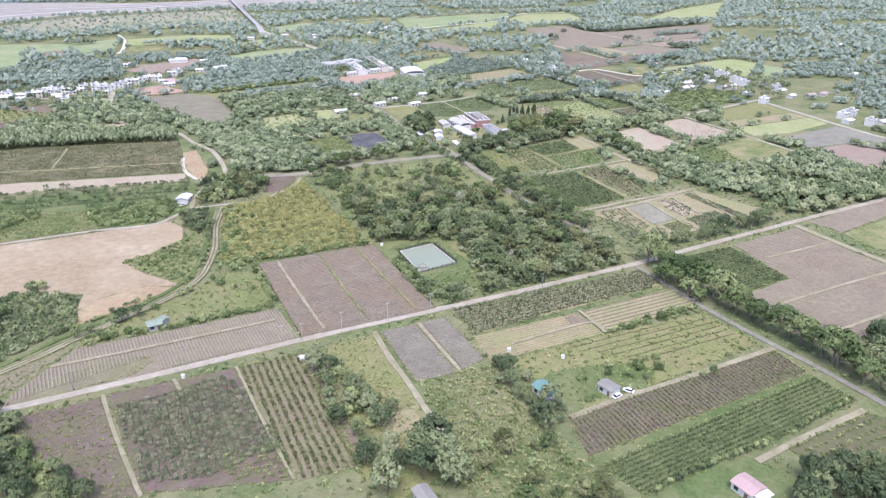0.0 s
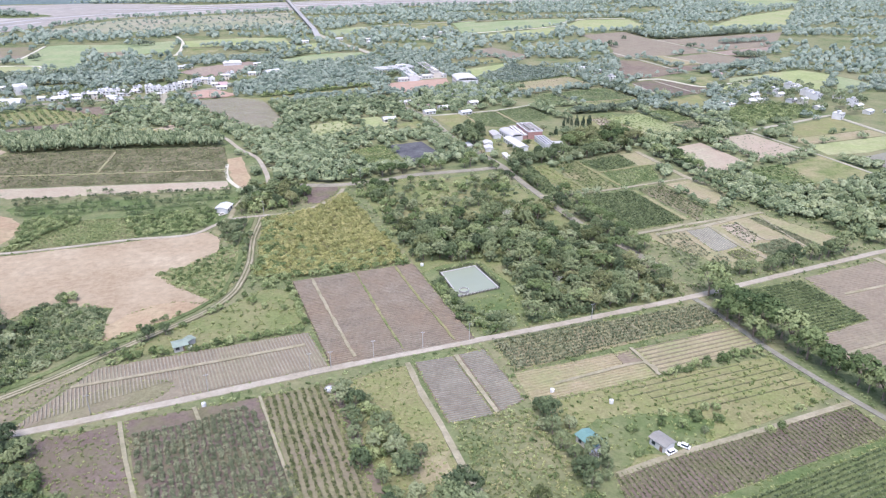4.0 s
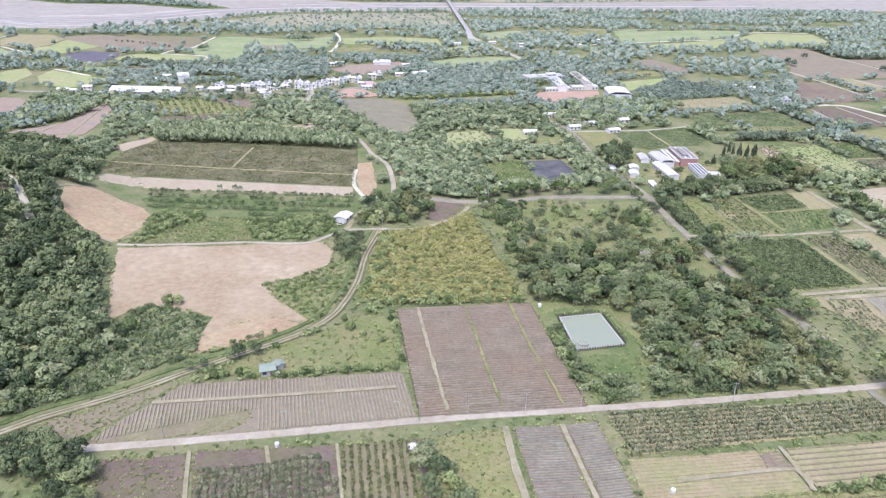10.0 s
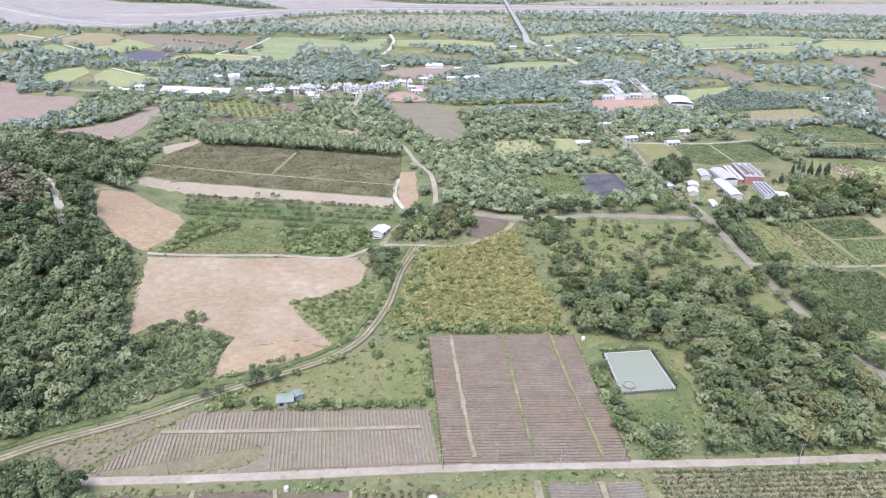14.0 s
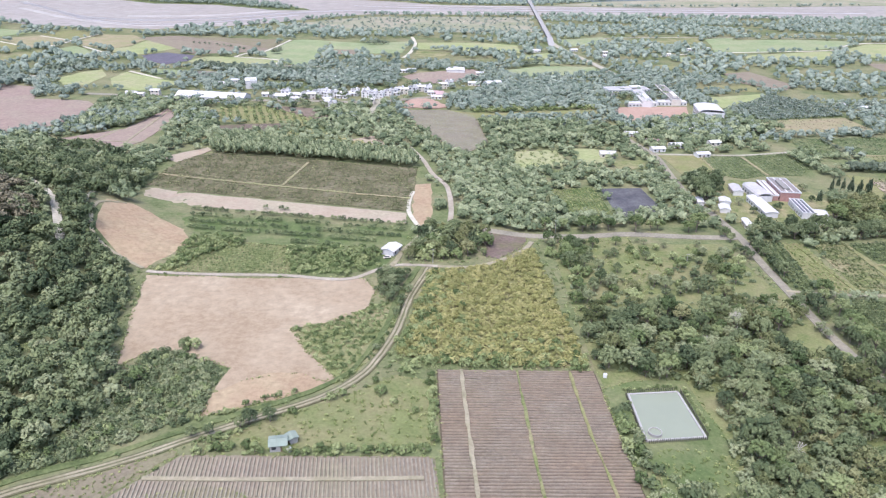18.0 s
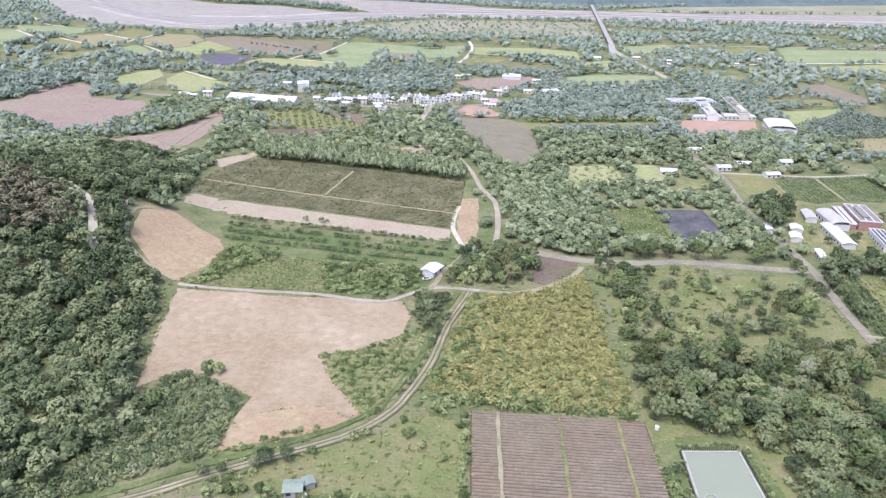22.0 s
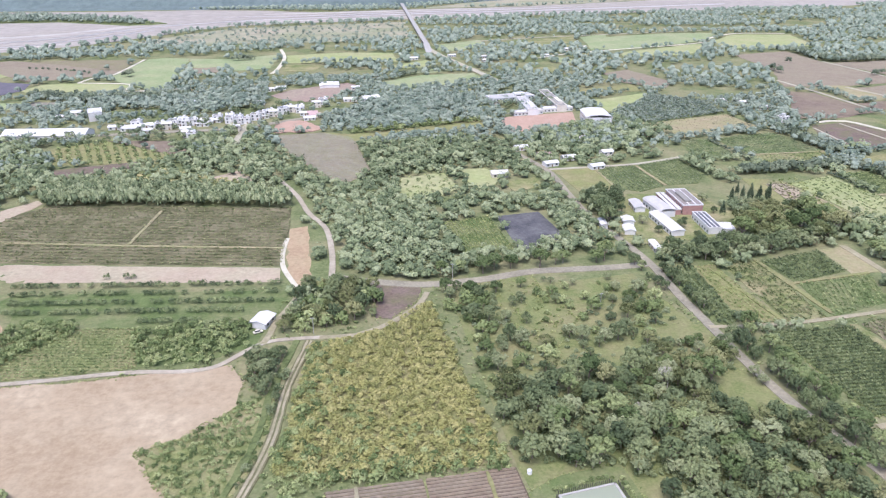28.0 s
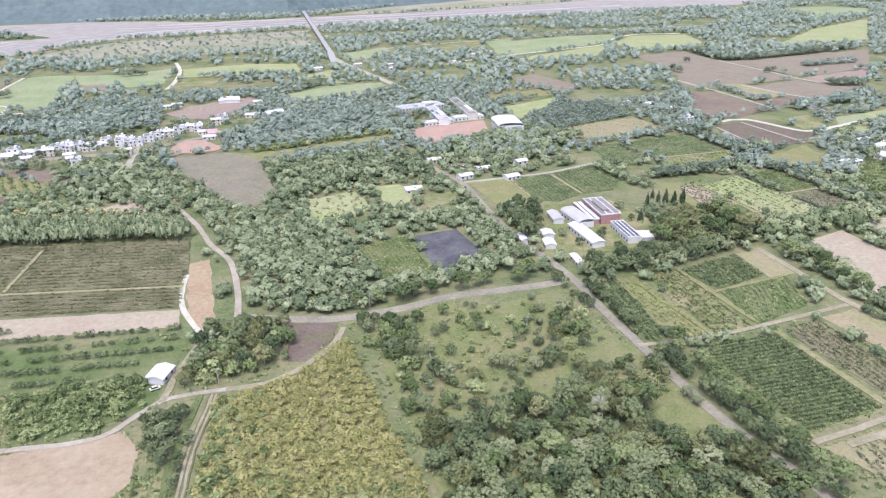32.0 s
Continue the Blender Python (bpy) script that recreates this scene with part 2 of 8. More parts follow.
M_DRYWEED = earth("dry_weeds", (0.150, 0.140, 0.078), (0.235, 0.218, 0.130), (0.205, 0.175, 0.120), fine=0.7, broad=0.05)
M_GREYBUSH = foliage("grey_green_bush_leaves", (0.105, 0.125, 0.067), (0.175, 0.192, 0.108), (0.265, 0.275, 0.165))
# Mid-distance leaves, paler than tree_leaves: thin haze put into the base colour.
M_MIDLEAF = foliage("haze_dulled_leaves", (0.109, 0.141, 0.074), (0.187, 0.225, 0.119), (0.275, 0.310, 0.177))
M_SHADE = foliage("shade_tree_leaves", (0.070, 0.103, 0.041), (0.145, 0.188, 0.074), (0.239, 0.280, 0.124))
M_PALISADE = plain("dark_weathered_wood", (0.10, 0.10, 0.07), 0.9, 0.4, 2.0)
M_BARK = plain("grey_bark", (0.22, 0.18, 0.14), 0.9, 0.4, 2.0)
M_DEAD = plain("bare_branches", (0.50, 0.46, 0.40), 0.9, 0.3, 2.0)


# ---------------------------------------------------------------- small builders
def height(x, y):
    """The lie of the land: flat farmland and a wooded hill in the west."""
    z = 0.0
    for cx, cy, rx, ry, h in HILLS:
        d = ((x - cx) / rx) ** 2 + ((y - cy) / ry) ** 2
        if d < 1:
            z += h * (1 - d) ** 2
    return z


HILLS = [(-300, 370, 150, 150, 38)]


def mesh_of(name, verts, faces, mats, smooth=False):
    me = bpy.data.meshes.new(name)
    me.from_pydata(verts, [], faces)
    for m in mats if isinstance(mats, (list, tuple)) else [mats]:
        me.materials.append(m)
    if smooth:
        me.shade_smooth()
    return me


def link(name, me, parent=None, label="", m=None):
    ob = new(name, me)
    if parent:
        ob.parent = parent
    if m is not None:
        ob.matrix_basis = m
    if label:
        ob["label"] = label
    return ob


def inside(x, y, poly):
    hit = False
    j = len(poly) - 1
    for i in range(len(poly)):
        (xi, yi), (xj, yj) = poly[i], poly[j]
        if (yi > y) != (yj > y) and x < (xj - xi) * (y - yi) / (yj - yi) + xi:
            hit = not hit
        j = i
    return hit


def sheet(name, poly, mat, z=0.06, label="", category="field", kind="structure", ragged=0.0, step=6.0):
    """A field or yard: a low slab of ground with a slightly wandering edge."""
    ring = []
    z += 0.0015 * len(USED)
    for i, (x0, y0) in enumerate(poly):
        x1, y1 = poly[(i + 1) % len(poly)]
        d = math.hypot(x1 - x0, y1 - y0)
        k = max(1, int(d / step))
        for s in range(k):
            x, y = x0 + (x1 - x0) * s / k, y0 + (y1 - y0) * s / k
            w = ragged * noise.noise((x * 0.11, y * 0.11, z * 7)) * 2 if s else 0
            ring.append((x - w * (y1 - y0) / d, y + w * (x1 - x0) / d))
    bm = bmesh.new()
    top = [bm.verts.new((x, y, z + height(x, y))) for x, y in ring]
    low = [bm.verts.new((x, y, -0.3 + height(x, y))) for x, y in ring]
    face = bm.faces.new(top)
    if face.normal.z < 0 or face.calc_area() and (face.normal_update() or face.normal.z < 0):
        face.normal_flip()
    n = len(ring)
    for i in range(n):
        bm.faces.new((low[i], low[(i + 1) % n], top[(i + 1) % n], top[i]))
    bmesh.ops.triangulate(bm, faces=[face])
    me = bpy.data.meshes.new(name)
    bm.to_mesh(me)
    bm.free()
    me.materials.append(mat)
    USED.append(poly)
    return tagged(link(name, me), label, category, kind=kind)


USED, LINES = [], []


def ribbon(name, line, width, mat, z=0.1, label="", category="road", step=5.0, wobble=0.15):
    """A road or track along a line, rounded at its bends."""
    pts = [Vector((*p, 0)) for p in line]
    z += 0.22 + 0.002 * len(LINES)
    LINES.append((line, width))
    fine = []
    for i in range(len(pts) - 1):
        p0, p1, p2, p3 = pts[max(i - 1, 0)], pts[i], pts[i + 1], pts[min(i + 2, len(pts) - 1)]
        k = max(2, int((p2 - p1).length / step))
        for s in range(k):
            u = s / k
            fine.append(0.5 * (2 * p1 + (p2 - p0) * u + (2 * p0 - 5 * p1 + 4 * p2 - p3) * u * u + (3 * p1 - p0 - 3 * p2 + p3) * u ** 3))
    fine.append(pts[-1])
    v, f = [], []
    for i, p in enumerate(fine):
        d = (fine[min(i + 1, len(fine) - 1)] - fine[max(i - 1, 0)]).normalized()
        side = Vector((-d.y, d.x, 0))
        for s, drop in ((1.06, -0.3), (1, 0), (-1, 0), (-1.06, -0.3)):
            q = p + side * s * (width / 2 + wobble * noise.noise((p.x * 0.2, p.y * 0.2, s)))
            v.append((q.x, q.y, z + drop + height(q.x, q.y)))
        if i:
            a, b = 4 * (i - 1), 4 * i
            for j in range(3):
                f.append((a + j + 1, a + j, b + j, b + j + 1))
    return tagged(link(name, mesh_of(name, v, f, mat)), label, category, kind="structure")


rng = np.random.default_rng(7)


def crown_parts(r, clumps, leaves, size, flat=0.8, seed=0, lift=0.0, hollow=0.6):
    """Leaf sprays of one crown over many rounded clumps: triangles as vertices (n, 3, 3), and the way each faces (n, 3)."""
    g = np.random.default_rng(seed)
    d = g.normal(size=(clumps, 3))
    d /= np.linalg.norm(d, axis=1)[:, None]
    d[:, 2] = np.abs(d[:, 2]) * 1.15 - 0.22
    c = d * (hollow + 0.28 * g.random((clumps, 1))) * r * (0.85 + 0.3 * g.random((clumps, 1)))
    c[:, 2] = c[:, 2] * flat + lift
    o = g.normal(size=(clumps, leaves, 3))
    o[:, :, 2] += 0.45
    o /= np.linalg.norm(o, axis=2)[:, :, None]
    cr = r * (0.85 + 0.4 * g.random((clumps, 1, 1))) * min(0.5, 1.25 / math.sqrt(clumps))
    p = (c[:, None] + o * cr * (0.8 + 0.25 * g.random((clumps, leaves, 1)))).reshape(-1, 3)
    n = (o + 0.3 * g.normal(size=o.shape) + np.array([0, 0, 0.2])).reshape(-1, 3)
    n /= np.linalg.norm(n, axis=1)[:, None]
    out = (0.8 * o + 0.4 * d[:, None] + np.array([0, 0, 0.15])).reshape(-1, 3) + 0.3 * n
    out /= np.linalg.norm(out, axis=1)[:, None]
    a = np.cross(n, g.normal(size=n.shape))
    a /= np.linalg.norm(a, axis=1)[:, None]
    b = np.cross(n, a)
    s = size * 1.12 * (0.6 + 0.8 * g.random((len(p), 1)))
    return np.stack([p + a * s, p - 0.5 * a * s + 0.87 * b * s + n * s * 0.2, p - 0.5 * a * s - 0.87 * b * s], 1), out


def puff_parts(clumps, size, seed, flat=0.8):
    """A far crown as rounded uneven tufts of foliage: triangles (n, 3, 3) and the way of each corner (n, 3, 3)."""
    g = np.random.default_rng(seed)
    h = (1 + 5 ** 0.5) / 2
    v = np.array([(-1, h, 0), (1, h, 0), (-1, -h, 0), (1, -h, 0), (0, -1, h), (0, 1, h), (0, -1, -h), (0, 1, -h), (h, 0, -1), (h, 0, 1), (-h, 0, -1), (-h, 0, 1)]) / math.hypot(1, h)
    f = np.array([(0, 11, 5), (0, 5, 1), (0, 1, 7), (0, 7, 10), (0, 10, 11), (1, 5, 9), (5, 11, 4), (11, 10, 2), (10, 7, 6), (7, 1, 8), (3, 9, 4), (3, 4, 2), (3, 2, 6), (3, 6, 8), (3, 8, 9), (4, 9, 5), (2, 4, 11), (6, 2, 10), (8, 6, 7), (9, 8, 1)])
    tris, ways = [], []
    for k in range(clumps):
        a, u = g.random() * 6.283, g.random()
        c = np.array([math.cos(a) * 0.62 * math.sqrt(u), math.sin(a) * 0.62 * math.sqrt(u), (0.62 * (1 - u) - 0.15) * flat + 0.15 * g.normal()])
        turn, _ = np.linalg.qr(g.normal(size=(3, 3)))
        p = v @ turn
        q = p * size * (0.75 + 0.5 * g.random()) * (0.72 + 0.56 * g.random((12, 1)))
        w = p + 0.35 * c + np.array([0, 0, 0.25]) + 0.18 * g.normal(size=p.shape)
        w /= np.linalg.norm(w, axis=1)[:, None]
        keep = p[f].mean(1)[:, 2] > -0.3
        tris.append((q + c)[f][keep])
        ways.append(w[f][keep])
    return np.concatenate(tris), np.concatenate(ways)


def leaf_mesh(name, q, mat, out, tint=None):
    """q: (n, 3, 3) leaves as one mesh; out: the way each faces; tint: a value for each leaf."""
    q = np.asarray(q, np.float32)
    n = len(q)
    me = bpy.data.meshes.new(name)
    me.vertices.add(3 * n)
    me.vertices.foreach_set("co", q.ravel())
    me.loops.add(3 * n)
    me.loops.foreach_set("vertex_index", np.arange(3 * n, dtype=np.int32))
    me.polygons.add(n)
    me.polygons.foreach_set("loop_start", np.arange(0, 3 * n, 3, dtype=np.int32))
    me.materials.append(mat)
    if tint is not None:
        at = me.attributes.new("tint", "FLOAT", "POINT")
        at.data.foreach_set("value", np.repeat(np.asarray(tint, np.float32), 3))
    me.update(calc_edges=True)
    way = me.attributes.new("custom_normal", "FLOAT_VECTOR", "POINT")
    out = np.asarray(out, np.float32)
    way.data.foreach_set("vector", (out if out.ndim == 3 else np.repeat(out, 3, 0)).ravel())
    return me


# crowns to be shared, of radius 1, for woods and hedges
WOOD = [crown_parts(1.0, 28, 17, 0.098, 0.85, s) for s in range(7)]
SMALL = [crown_parts(1.0, 12, 10, 0.165, 0.8, 20 + s) for s in range(5)]
TUFT = [crown_parts(1.0, 5, 5, 0.32, 0.8, 40 + s) for s in range(5)]
BUSHY = [crown_parts(1.0, 12, 17, 0.14, 0.85, 60 + s) for s in range(5)]
def leafy_puff(clumps, size, sprays, leaf, seed):
    """Tufts with loose leaf sprays over them."""
    q, w = puff_parts(clumps, size, seed)
    p, o = crown_parts(1.0, sprays, 5, leaf, 0.8, seed)
    return np.concatenate([q, p]), np.concatenate([w, np.repeat(o[:, None], 3, 1)])


MID = [leafy_puff(10, 0.33, 9, 0.15, 150 + s) for s in range(7)]
FAR = [leafy_puff(7, 0.38, 4, 0.18, 50 + s) for s in range(7)]
DIM = [puff_parts(5, 0.48, 160 + s) for s in range(7)]


def planted(name, spots, mat, kit, parent=None, label="", category="", tints=(0.0, 1.0)):
    """One mesh of many plants. spots: x, y, radius, height of the crown's middle, stretch upwards."""
    allq, ways, tint = [], [], []
    g = np.random.default_rng(len(spots) + 3)
    for x, y, r, h, up in spots:
        q, o = kit[g.integers(len(kit))]
        a = g.random() * 6.283
        rot = np.array([[math.cos(a), math.sin(a), 0], [-math.sin(a), math.cos(a), 0], [0, 0, 1]])
        allq.append((q @ rot) * (r, r, r * up) + (x, y, h + height(x, y)))
        ways.append(o @ rot)
        tint.append(np.full(len(q), tints[0] + (tints[1] - tints[0]) * g.random()))
    ob = link(name, leaf_mesh(name, np.concatenate(allq), mat, np.concatenate(ways), np.concatenate(tint)), parent)
    return tagged(ob, label, category, kind="stuff")


def scatter(poly, gap, seed=1, holes=(), jitter=0.45):
    """Spots on an uneven grid over a polygon, off its holes."""
    g = random.Random(seed)
    xs, ys = [p[0] for p in poly], [p[1] for p in poly]
    out = []
    y = min(ys)
    row = 0
    while y < max(ys):
        x = min(xs) + (gap / 2 if row % 2 else 0)
        while x < max(xs):
            px, py = x + g.uniform(-jitter, jitter) * gap, y + g.uniform(-jitter, jitter) * gap
            if inside(px, py, poly) and not any(inside(px, py, h) for h in holes):
                out.append((px, py))
            x += gap
        y += gap * 0.87
        row += 1
    return out


def woods(name, poly, gap, r, mat, label, seed=1, holes=(), tall=1.0, kit=None, keep=1.0, category="trees", up=0.9, even=1.0):
    g = random.Random(seed + 5)
    spots = []
    for x, y in off_roads(scatter(poly, gap, seed, holes), 0.35 * r):
        if g.random() > keep:
            continue
        k = r * (1 + even * g.uniform(-0.35, 0.35))
        spots.append((x, y, k, k * tall * (1 + even * g.uniform(-0.25, 0.2)), up * g.uniform(0.85, 1.2)))
    return planted(name, spots, mat, kit or WOOD, label=label, category=category)


def free_spots(spots, margin=1.0):
    """Those of the spots that lie on no field and no road."""
    p = np.array(spots)
    ok = np.ones(len(p), bool)
    for poly in USED:
        q = np.array(poly)
        box = (p[:, 0] > q[:, 0].min()) & (p[:, 0] < q[:, 0].max()) & (p[:, 1] > q[:, 1].min()) & (p[:, 1] < q[:, 1].max()) & ok
        idx = np.nonzero(box)[0]
        if len(idx):
            x, y, hit = p[idx, 0], p[idx, 1], np.zeros(len(idx), bool)
            for i in range(len(q)):
                (xi, yi), (xj, yj) = q[i], q[i - 1]
                hit ^= ((yi > y) != (yj > y)) & (x < (xj - xi) * (y - yi) / (yj - yi + 1e-9) + xi)
            ok[idx[hit]] = False
    return off_roads([tuple(v) for v in p[ok]], margin)


def off_roads(spots, margin):
    if not spots:
        return spots
    p = np.array(spots)
    ok = np.ones(len(p), bool)
    for line, width in LINES:
        for a, b in zip(np.array(line[:-1]), np.array(line[1:])):
            d = b - a
            u = np.clip(((p - a) @ d) / (d @ d + 1e-9), 0, 1)
            ok &= np.linalg.norm(p - a - u[:, None] * d, axis=1) > width / 2 + margin
    return [tuple(v) for v in p[ok]]


def hedge_row(line, r, gap, mat, kit, label, rows=1):
    """Trees or shrubs along a line, in one or more staggered rows."""
    g = random.Random(int(line[0][0] * 10))
    spots = []
    for k in range(rows):
        for (x0, y0), (x1, y1) in zip(line[:-1], line[1:]):
            d = math.hypot(x1 - x0, y1 - y0)
            for s in range(max(1, int(d / gap))):
                u = (s + 0.5 * (k % 2) + g.uniform(-0.2, 0.2)) * gap / d
                q = r * g.uniform(0.75, 1.2)
                off = (k - (rows - 1) / 2) * 1.3 * r + g.uniform(-0.2, 0.2) * r
                spots.append((x0 + (x1 - x0) * u - (y1 - y0) / d * off, y0 + (y1 - y0) * u + (x1 - x0) / d * off, q, q * 0.9, g.uniform(0.85, 1.15)))
    return planted("tree_belt" if r > 2.4 else "hedge", spots, mat, kit, label=label, category="trees" if r > 2.4 else "hedge")


def edge_angle(poly, i):
    (x0, y0), (x1, y1) = poly[i], poly[(i + 1) % len(poly)]
    return math.degrees(math.atan2(y1 - y0, x1 - x0))


def rows_over(poly, direction, gap, inset=0.6):
    """Segments of parallel lines that cross a polygon: pairs of ends. direction in degrees from east."""
    c, s = math.cos(radians(direction)), math.sin(radians(direction))
    loc = [(x * c + y * s, -x * s + y * c) for x, y in poly]
    lo_v, hi_v = min(p[1] for p in loc), max(p[1] for p in loc)
    v = lo_v + gap / 2
    out = []
    while v < hi_v:
        cuts = []
        for i, (x0, y0) in enumerate(loc):
            x1, y1 = loc[(i + 1) % len(loc)]
            if (y0 > v) != (y1 > v):
                cuts.append(x0 + (v - y0) * (x1 - x0) / (y1 - y0))
        cuts.sort()
        for a, b in zip(cuts[::2], cuts[1::2]):
            if b - a > 2 * inset + 1:
                a2, b2 = a + inset, b - inset
                out.append(((a2 * c - v * s, a2 * s + v * c), (b2 * c - v * s, b2 * s + v * c)))
        v += gap
    return out


def ridges(name, poly, direction, gap, width, high, mat, parent, z=0.22, step=4.0, label=""):
    """Planting beds: long low mounds with uneven crests, one mesh."""
    v, f = [], []
    for (x0, y0), (x1, y1) in rows_over(poly, direction, gap):
        d = math.hypot(x1 - x0, y1 - y0)
        k = max(1, int(d / step))
        nx, ny = -(y1 - y0) / d, (x1 - x0) / d
        base = len(v)
        for s in range(k + 1):
            x, y = x0 + (x1 - x0) * s / k, y0 + (y1 - y0) * s / k
            h = high * (0.75 + 0.5 * noise.noise((x * 0.3, y * 0.3, 1)))
            w = width * (1 + 0.25 * noise.noise((x * 0.2, y * 0.2, 5)))
            for o, zz in ((-0.5, -0.2), (-0.28, h), (0.28, h), (0.5, -0.2)):
                v.append((x + nx * o * w, y + ny * o * w, z + zz + height(x, y)))
        for s in range(k):
            a = base + 4 * s
            for j in range(3):
                f.append((a + j, a + j + 4, a + j + 5, a + j + 1))
    ob = link(name, mesh_of(name, v, f, mat), parent, label)
    return tagged(ob, kind="stuff")


def crop_rows(name, poly, direction, gap, along, r, mat, parent, up=0.8, seed=3, keep=1.0, kit=None, label=""):
    """Plants set along rows, one mesh."""
    g = random.Random(seed)
    spots = []
    for (x0, y0), (x1, y1) in rows_over(poly, direction, gap):
        d = math.hypot(x1 - x0, y1 - y0)
        k = max(1, int(d / along))
        for s in range(k + 1):
            if g.random() > keep:
                continue
            u = min(1, max(0, (s + g.uniform(-0.3, 0.3)) / k))
            q = r * g.uniform(0.75, 1.25)
            spots.append((x0 + (x1 - x0) * u + g.uniform(-0.1, 0.1) * gap, y0 + (y1 - y0) * u + g.uniform(-0.1, 0.1) * gap, q, q * 0.7, up))
    return planted(name, spots, mat, kit or TUFT, parent, label)


# ---------------------------------------------------------------- land
def build_ground():
    xs = np.unique(np.concatenate([np.linspace(-4200, -700, 15), np.linspace(-700, 0, 70), np.linspace(0, 700, 12), np.linspace(700, 4500, 15)]))
    ys = np.unique(np.concatenate([np.linspace(-1500, 0, 10), np.linspace(0, 800, 80), np.linspace(800, 5000, 16)]))
    v = [(x, y, height(x, y)) for y in ys for x in xs]
    k = len(xs)
    f = [(j * k + i, j * k + i + 1, (j + 1) * k + i + 1, (j + 1) * k + i) for j in range(len(ys) - 1) for i in range(k - 1)]
    tagged(link("ground", mesh_of("ground", v, f, M_GROUND, True)), "rough green farmland reaching the far river", "ground", kind="structure")


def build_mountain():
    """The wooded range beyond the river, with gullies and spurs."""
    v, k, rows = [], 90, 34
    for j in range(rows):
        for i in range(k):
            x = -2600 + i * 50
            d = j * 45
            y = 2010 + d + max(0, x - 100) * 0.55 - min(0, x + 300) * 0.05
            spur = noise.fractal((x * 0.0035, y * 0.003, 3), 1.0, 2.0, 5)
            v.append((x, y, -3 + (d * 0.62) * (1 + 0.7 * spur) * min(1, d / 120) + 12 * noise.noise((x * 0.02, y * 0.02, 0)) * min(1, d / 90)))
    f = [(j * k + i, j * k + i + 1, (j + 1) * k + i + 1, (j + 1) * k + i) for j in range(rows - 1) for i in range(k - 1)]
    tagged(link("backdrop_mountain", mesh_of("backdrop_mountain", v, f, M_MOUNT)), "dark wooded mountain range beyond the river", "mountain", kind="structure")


build_ground()
build_mountain()

# river and far bank
RIVERBED = [(-2600, 2100), (-1600, 1960), (-1125, 1633), (-885, 1365), (-823, 1318), (-658, 1292), (-569, 1289), (-466, 1359), (-384, 1450), (-314, 1562), (-239, 1640), (-131, 1670), (48, 1703), (138, 1722), (400, 1770), (650, 1790), (1000, 1838), (1188, 1850), (2500, 2350)] + [(2500, 2800), (853, 2140), (455, 1998), (125, 1955), (-83, 1915), (-236, 1990), (-400, 2020), (-592, 2000), (-1100, 2060), (-2600, 2500)]
sheet("riverbed", RIVERBED, M_RIVERBED, 0.06, "wide pale braided gravel riverbed", "riverbed", step=25, ragged=6)
sheet("far_bank", [(180, 1990), (455, 2008), (853, 2150), (2400, 2780), (2400, 3400), (853, 2500), (400, 2200)], M_FLOOD, 0.05, "dry terrace on the far bank", "terrace", step=30, ragged=6)
for line, w in (([(-1060, 1720), (-800, 1470), (-640, 1420), (-520, 1480), (-430, 1600), (-330, 1690), (-160, 1760), (100, 1830), (500, 1890), (1000, 1990)], 16), ([(-900, 1560), (-700, 1380), (-560, 1370), (-470, 1460), (-380, 1580)], 12), ([(-300, 1830), (-100, 1830), (200, 1890), (600, 1960)], 12)):
    ribbon("river_channel", line, w, M_WATER, 0.09, "shallow silty braided river water", "river", 40, 6)
for line, w in (([(-980, 1580), (-760, 1400), (-600, 1335), (-480, 1400)], 14), ([(-700, 1480), (-560, 1530), (-450, 1650)], 20), ([(-250, 1720), (0, 1745), (300, 1800), (700, 1850)], 14), ([(-200, 1880), (100, 1920), (400, 1960)], 16)):
    ribbon("gravel_bar", line, w, M_GRAVELBAR, 0.08, "pale dry gravel bar in the riverbed", "gravel bar", 40, 7)
sheet("river_island", [(-1100, 1960), (-881, 1827), (-757, 1755), (-617, 1765), (-454, 1675), (-378, 1700), (-430, 1770), (-482, 1817), (-610, 1900), (-800, 1960)], M_SCRUB, 0.2, "low scrubby island in the riverbed", "island", step=20, ragged=5)
SAVANNA = [(-369, 1397), (-303, 1512), (-230, 1595), (-126, 1620), (47, 1655), (118, 1665), (112, 1400), (-13, 1367), (-151, 1360), (-253, 1362)]
sheet("river_terrace", SAVANNA, M_FLOOD, 0.05, "dry grassy river terrace dotted with bushes", "terrace", step=20, ragged=5)

# roads and lanes
ribbon("farm_lane", [(-118.8, 174.9), (-85.6, 177.1), (-50.3, 180.5), (-13.9, 184.3), (1.5, 185.9), (23.5, 187.9), (42.6, 189.1), (67.6, 190.6)] + [(103.9, 193.3), (132.1, 195.8), (174.9, 200.0), (205.6, 204.2), (254.0, 210.9), (298.1, 216.7)] + [(389.8, 227.8)], 3.5, M_LANE, 0.12, "straight pale dusty farm lane between fields", wobble=0.4)
VALLEY = [(-151.3, 178.2), (-143.3, 183.1), (-130.0, 193.1), (-117.6, 199.8), (-101.6, 209.5), (-90.0, 218.0), (-70.2, 231.5), (-54.5, 241.9), (-44.4, 250.1), (-34.3, 264.3), (-28.3, 283.9), (-25.0, 300.9), (-22.3, 329.5), (-15.6, 363.2)]
ribbon("valley_track", VALLEY, 4.0, M_OLIVE, 0.1, "winding gravel track with a grassy middle", wobble=0.6)


def shifted(line, off):
    out = []
    for i, (x, y) in enumerate(line):
        (x0, y0), (x1, y1) = line[max(i - 1, 0)], line[min(i + 1, len(line) - 1)]
        d = math.hypot(x1 - x0, y1 - y0)
        out.append((x - (y1 - y0) / d * off, y + (x1 - x0) / d * off))
    return out


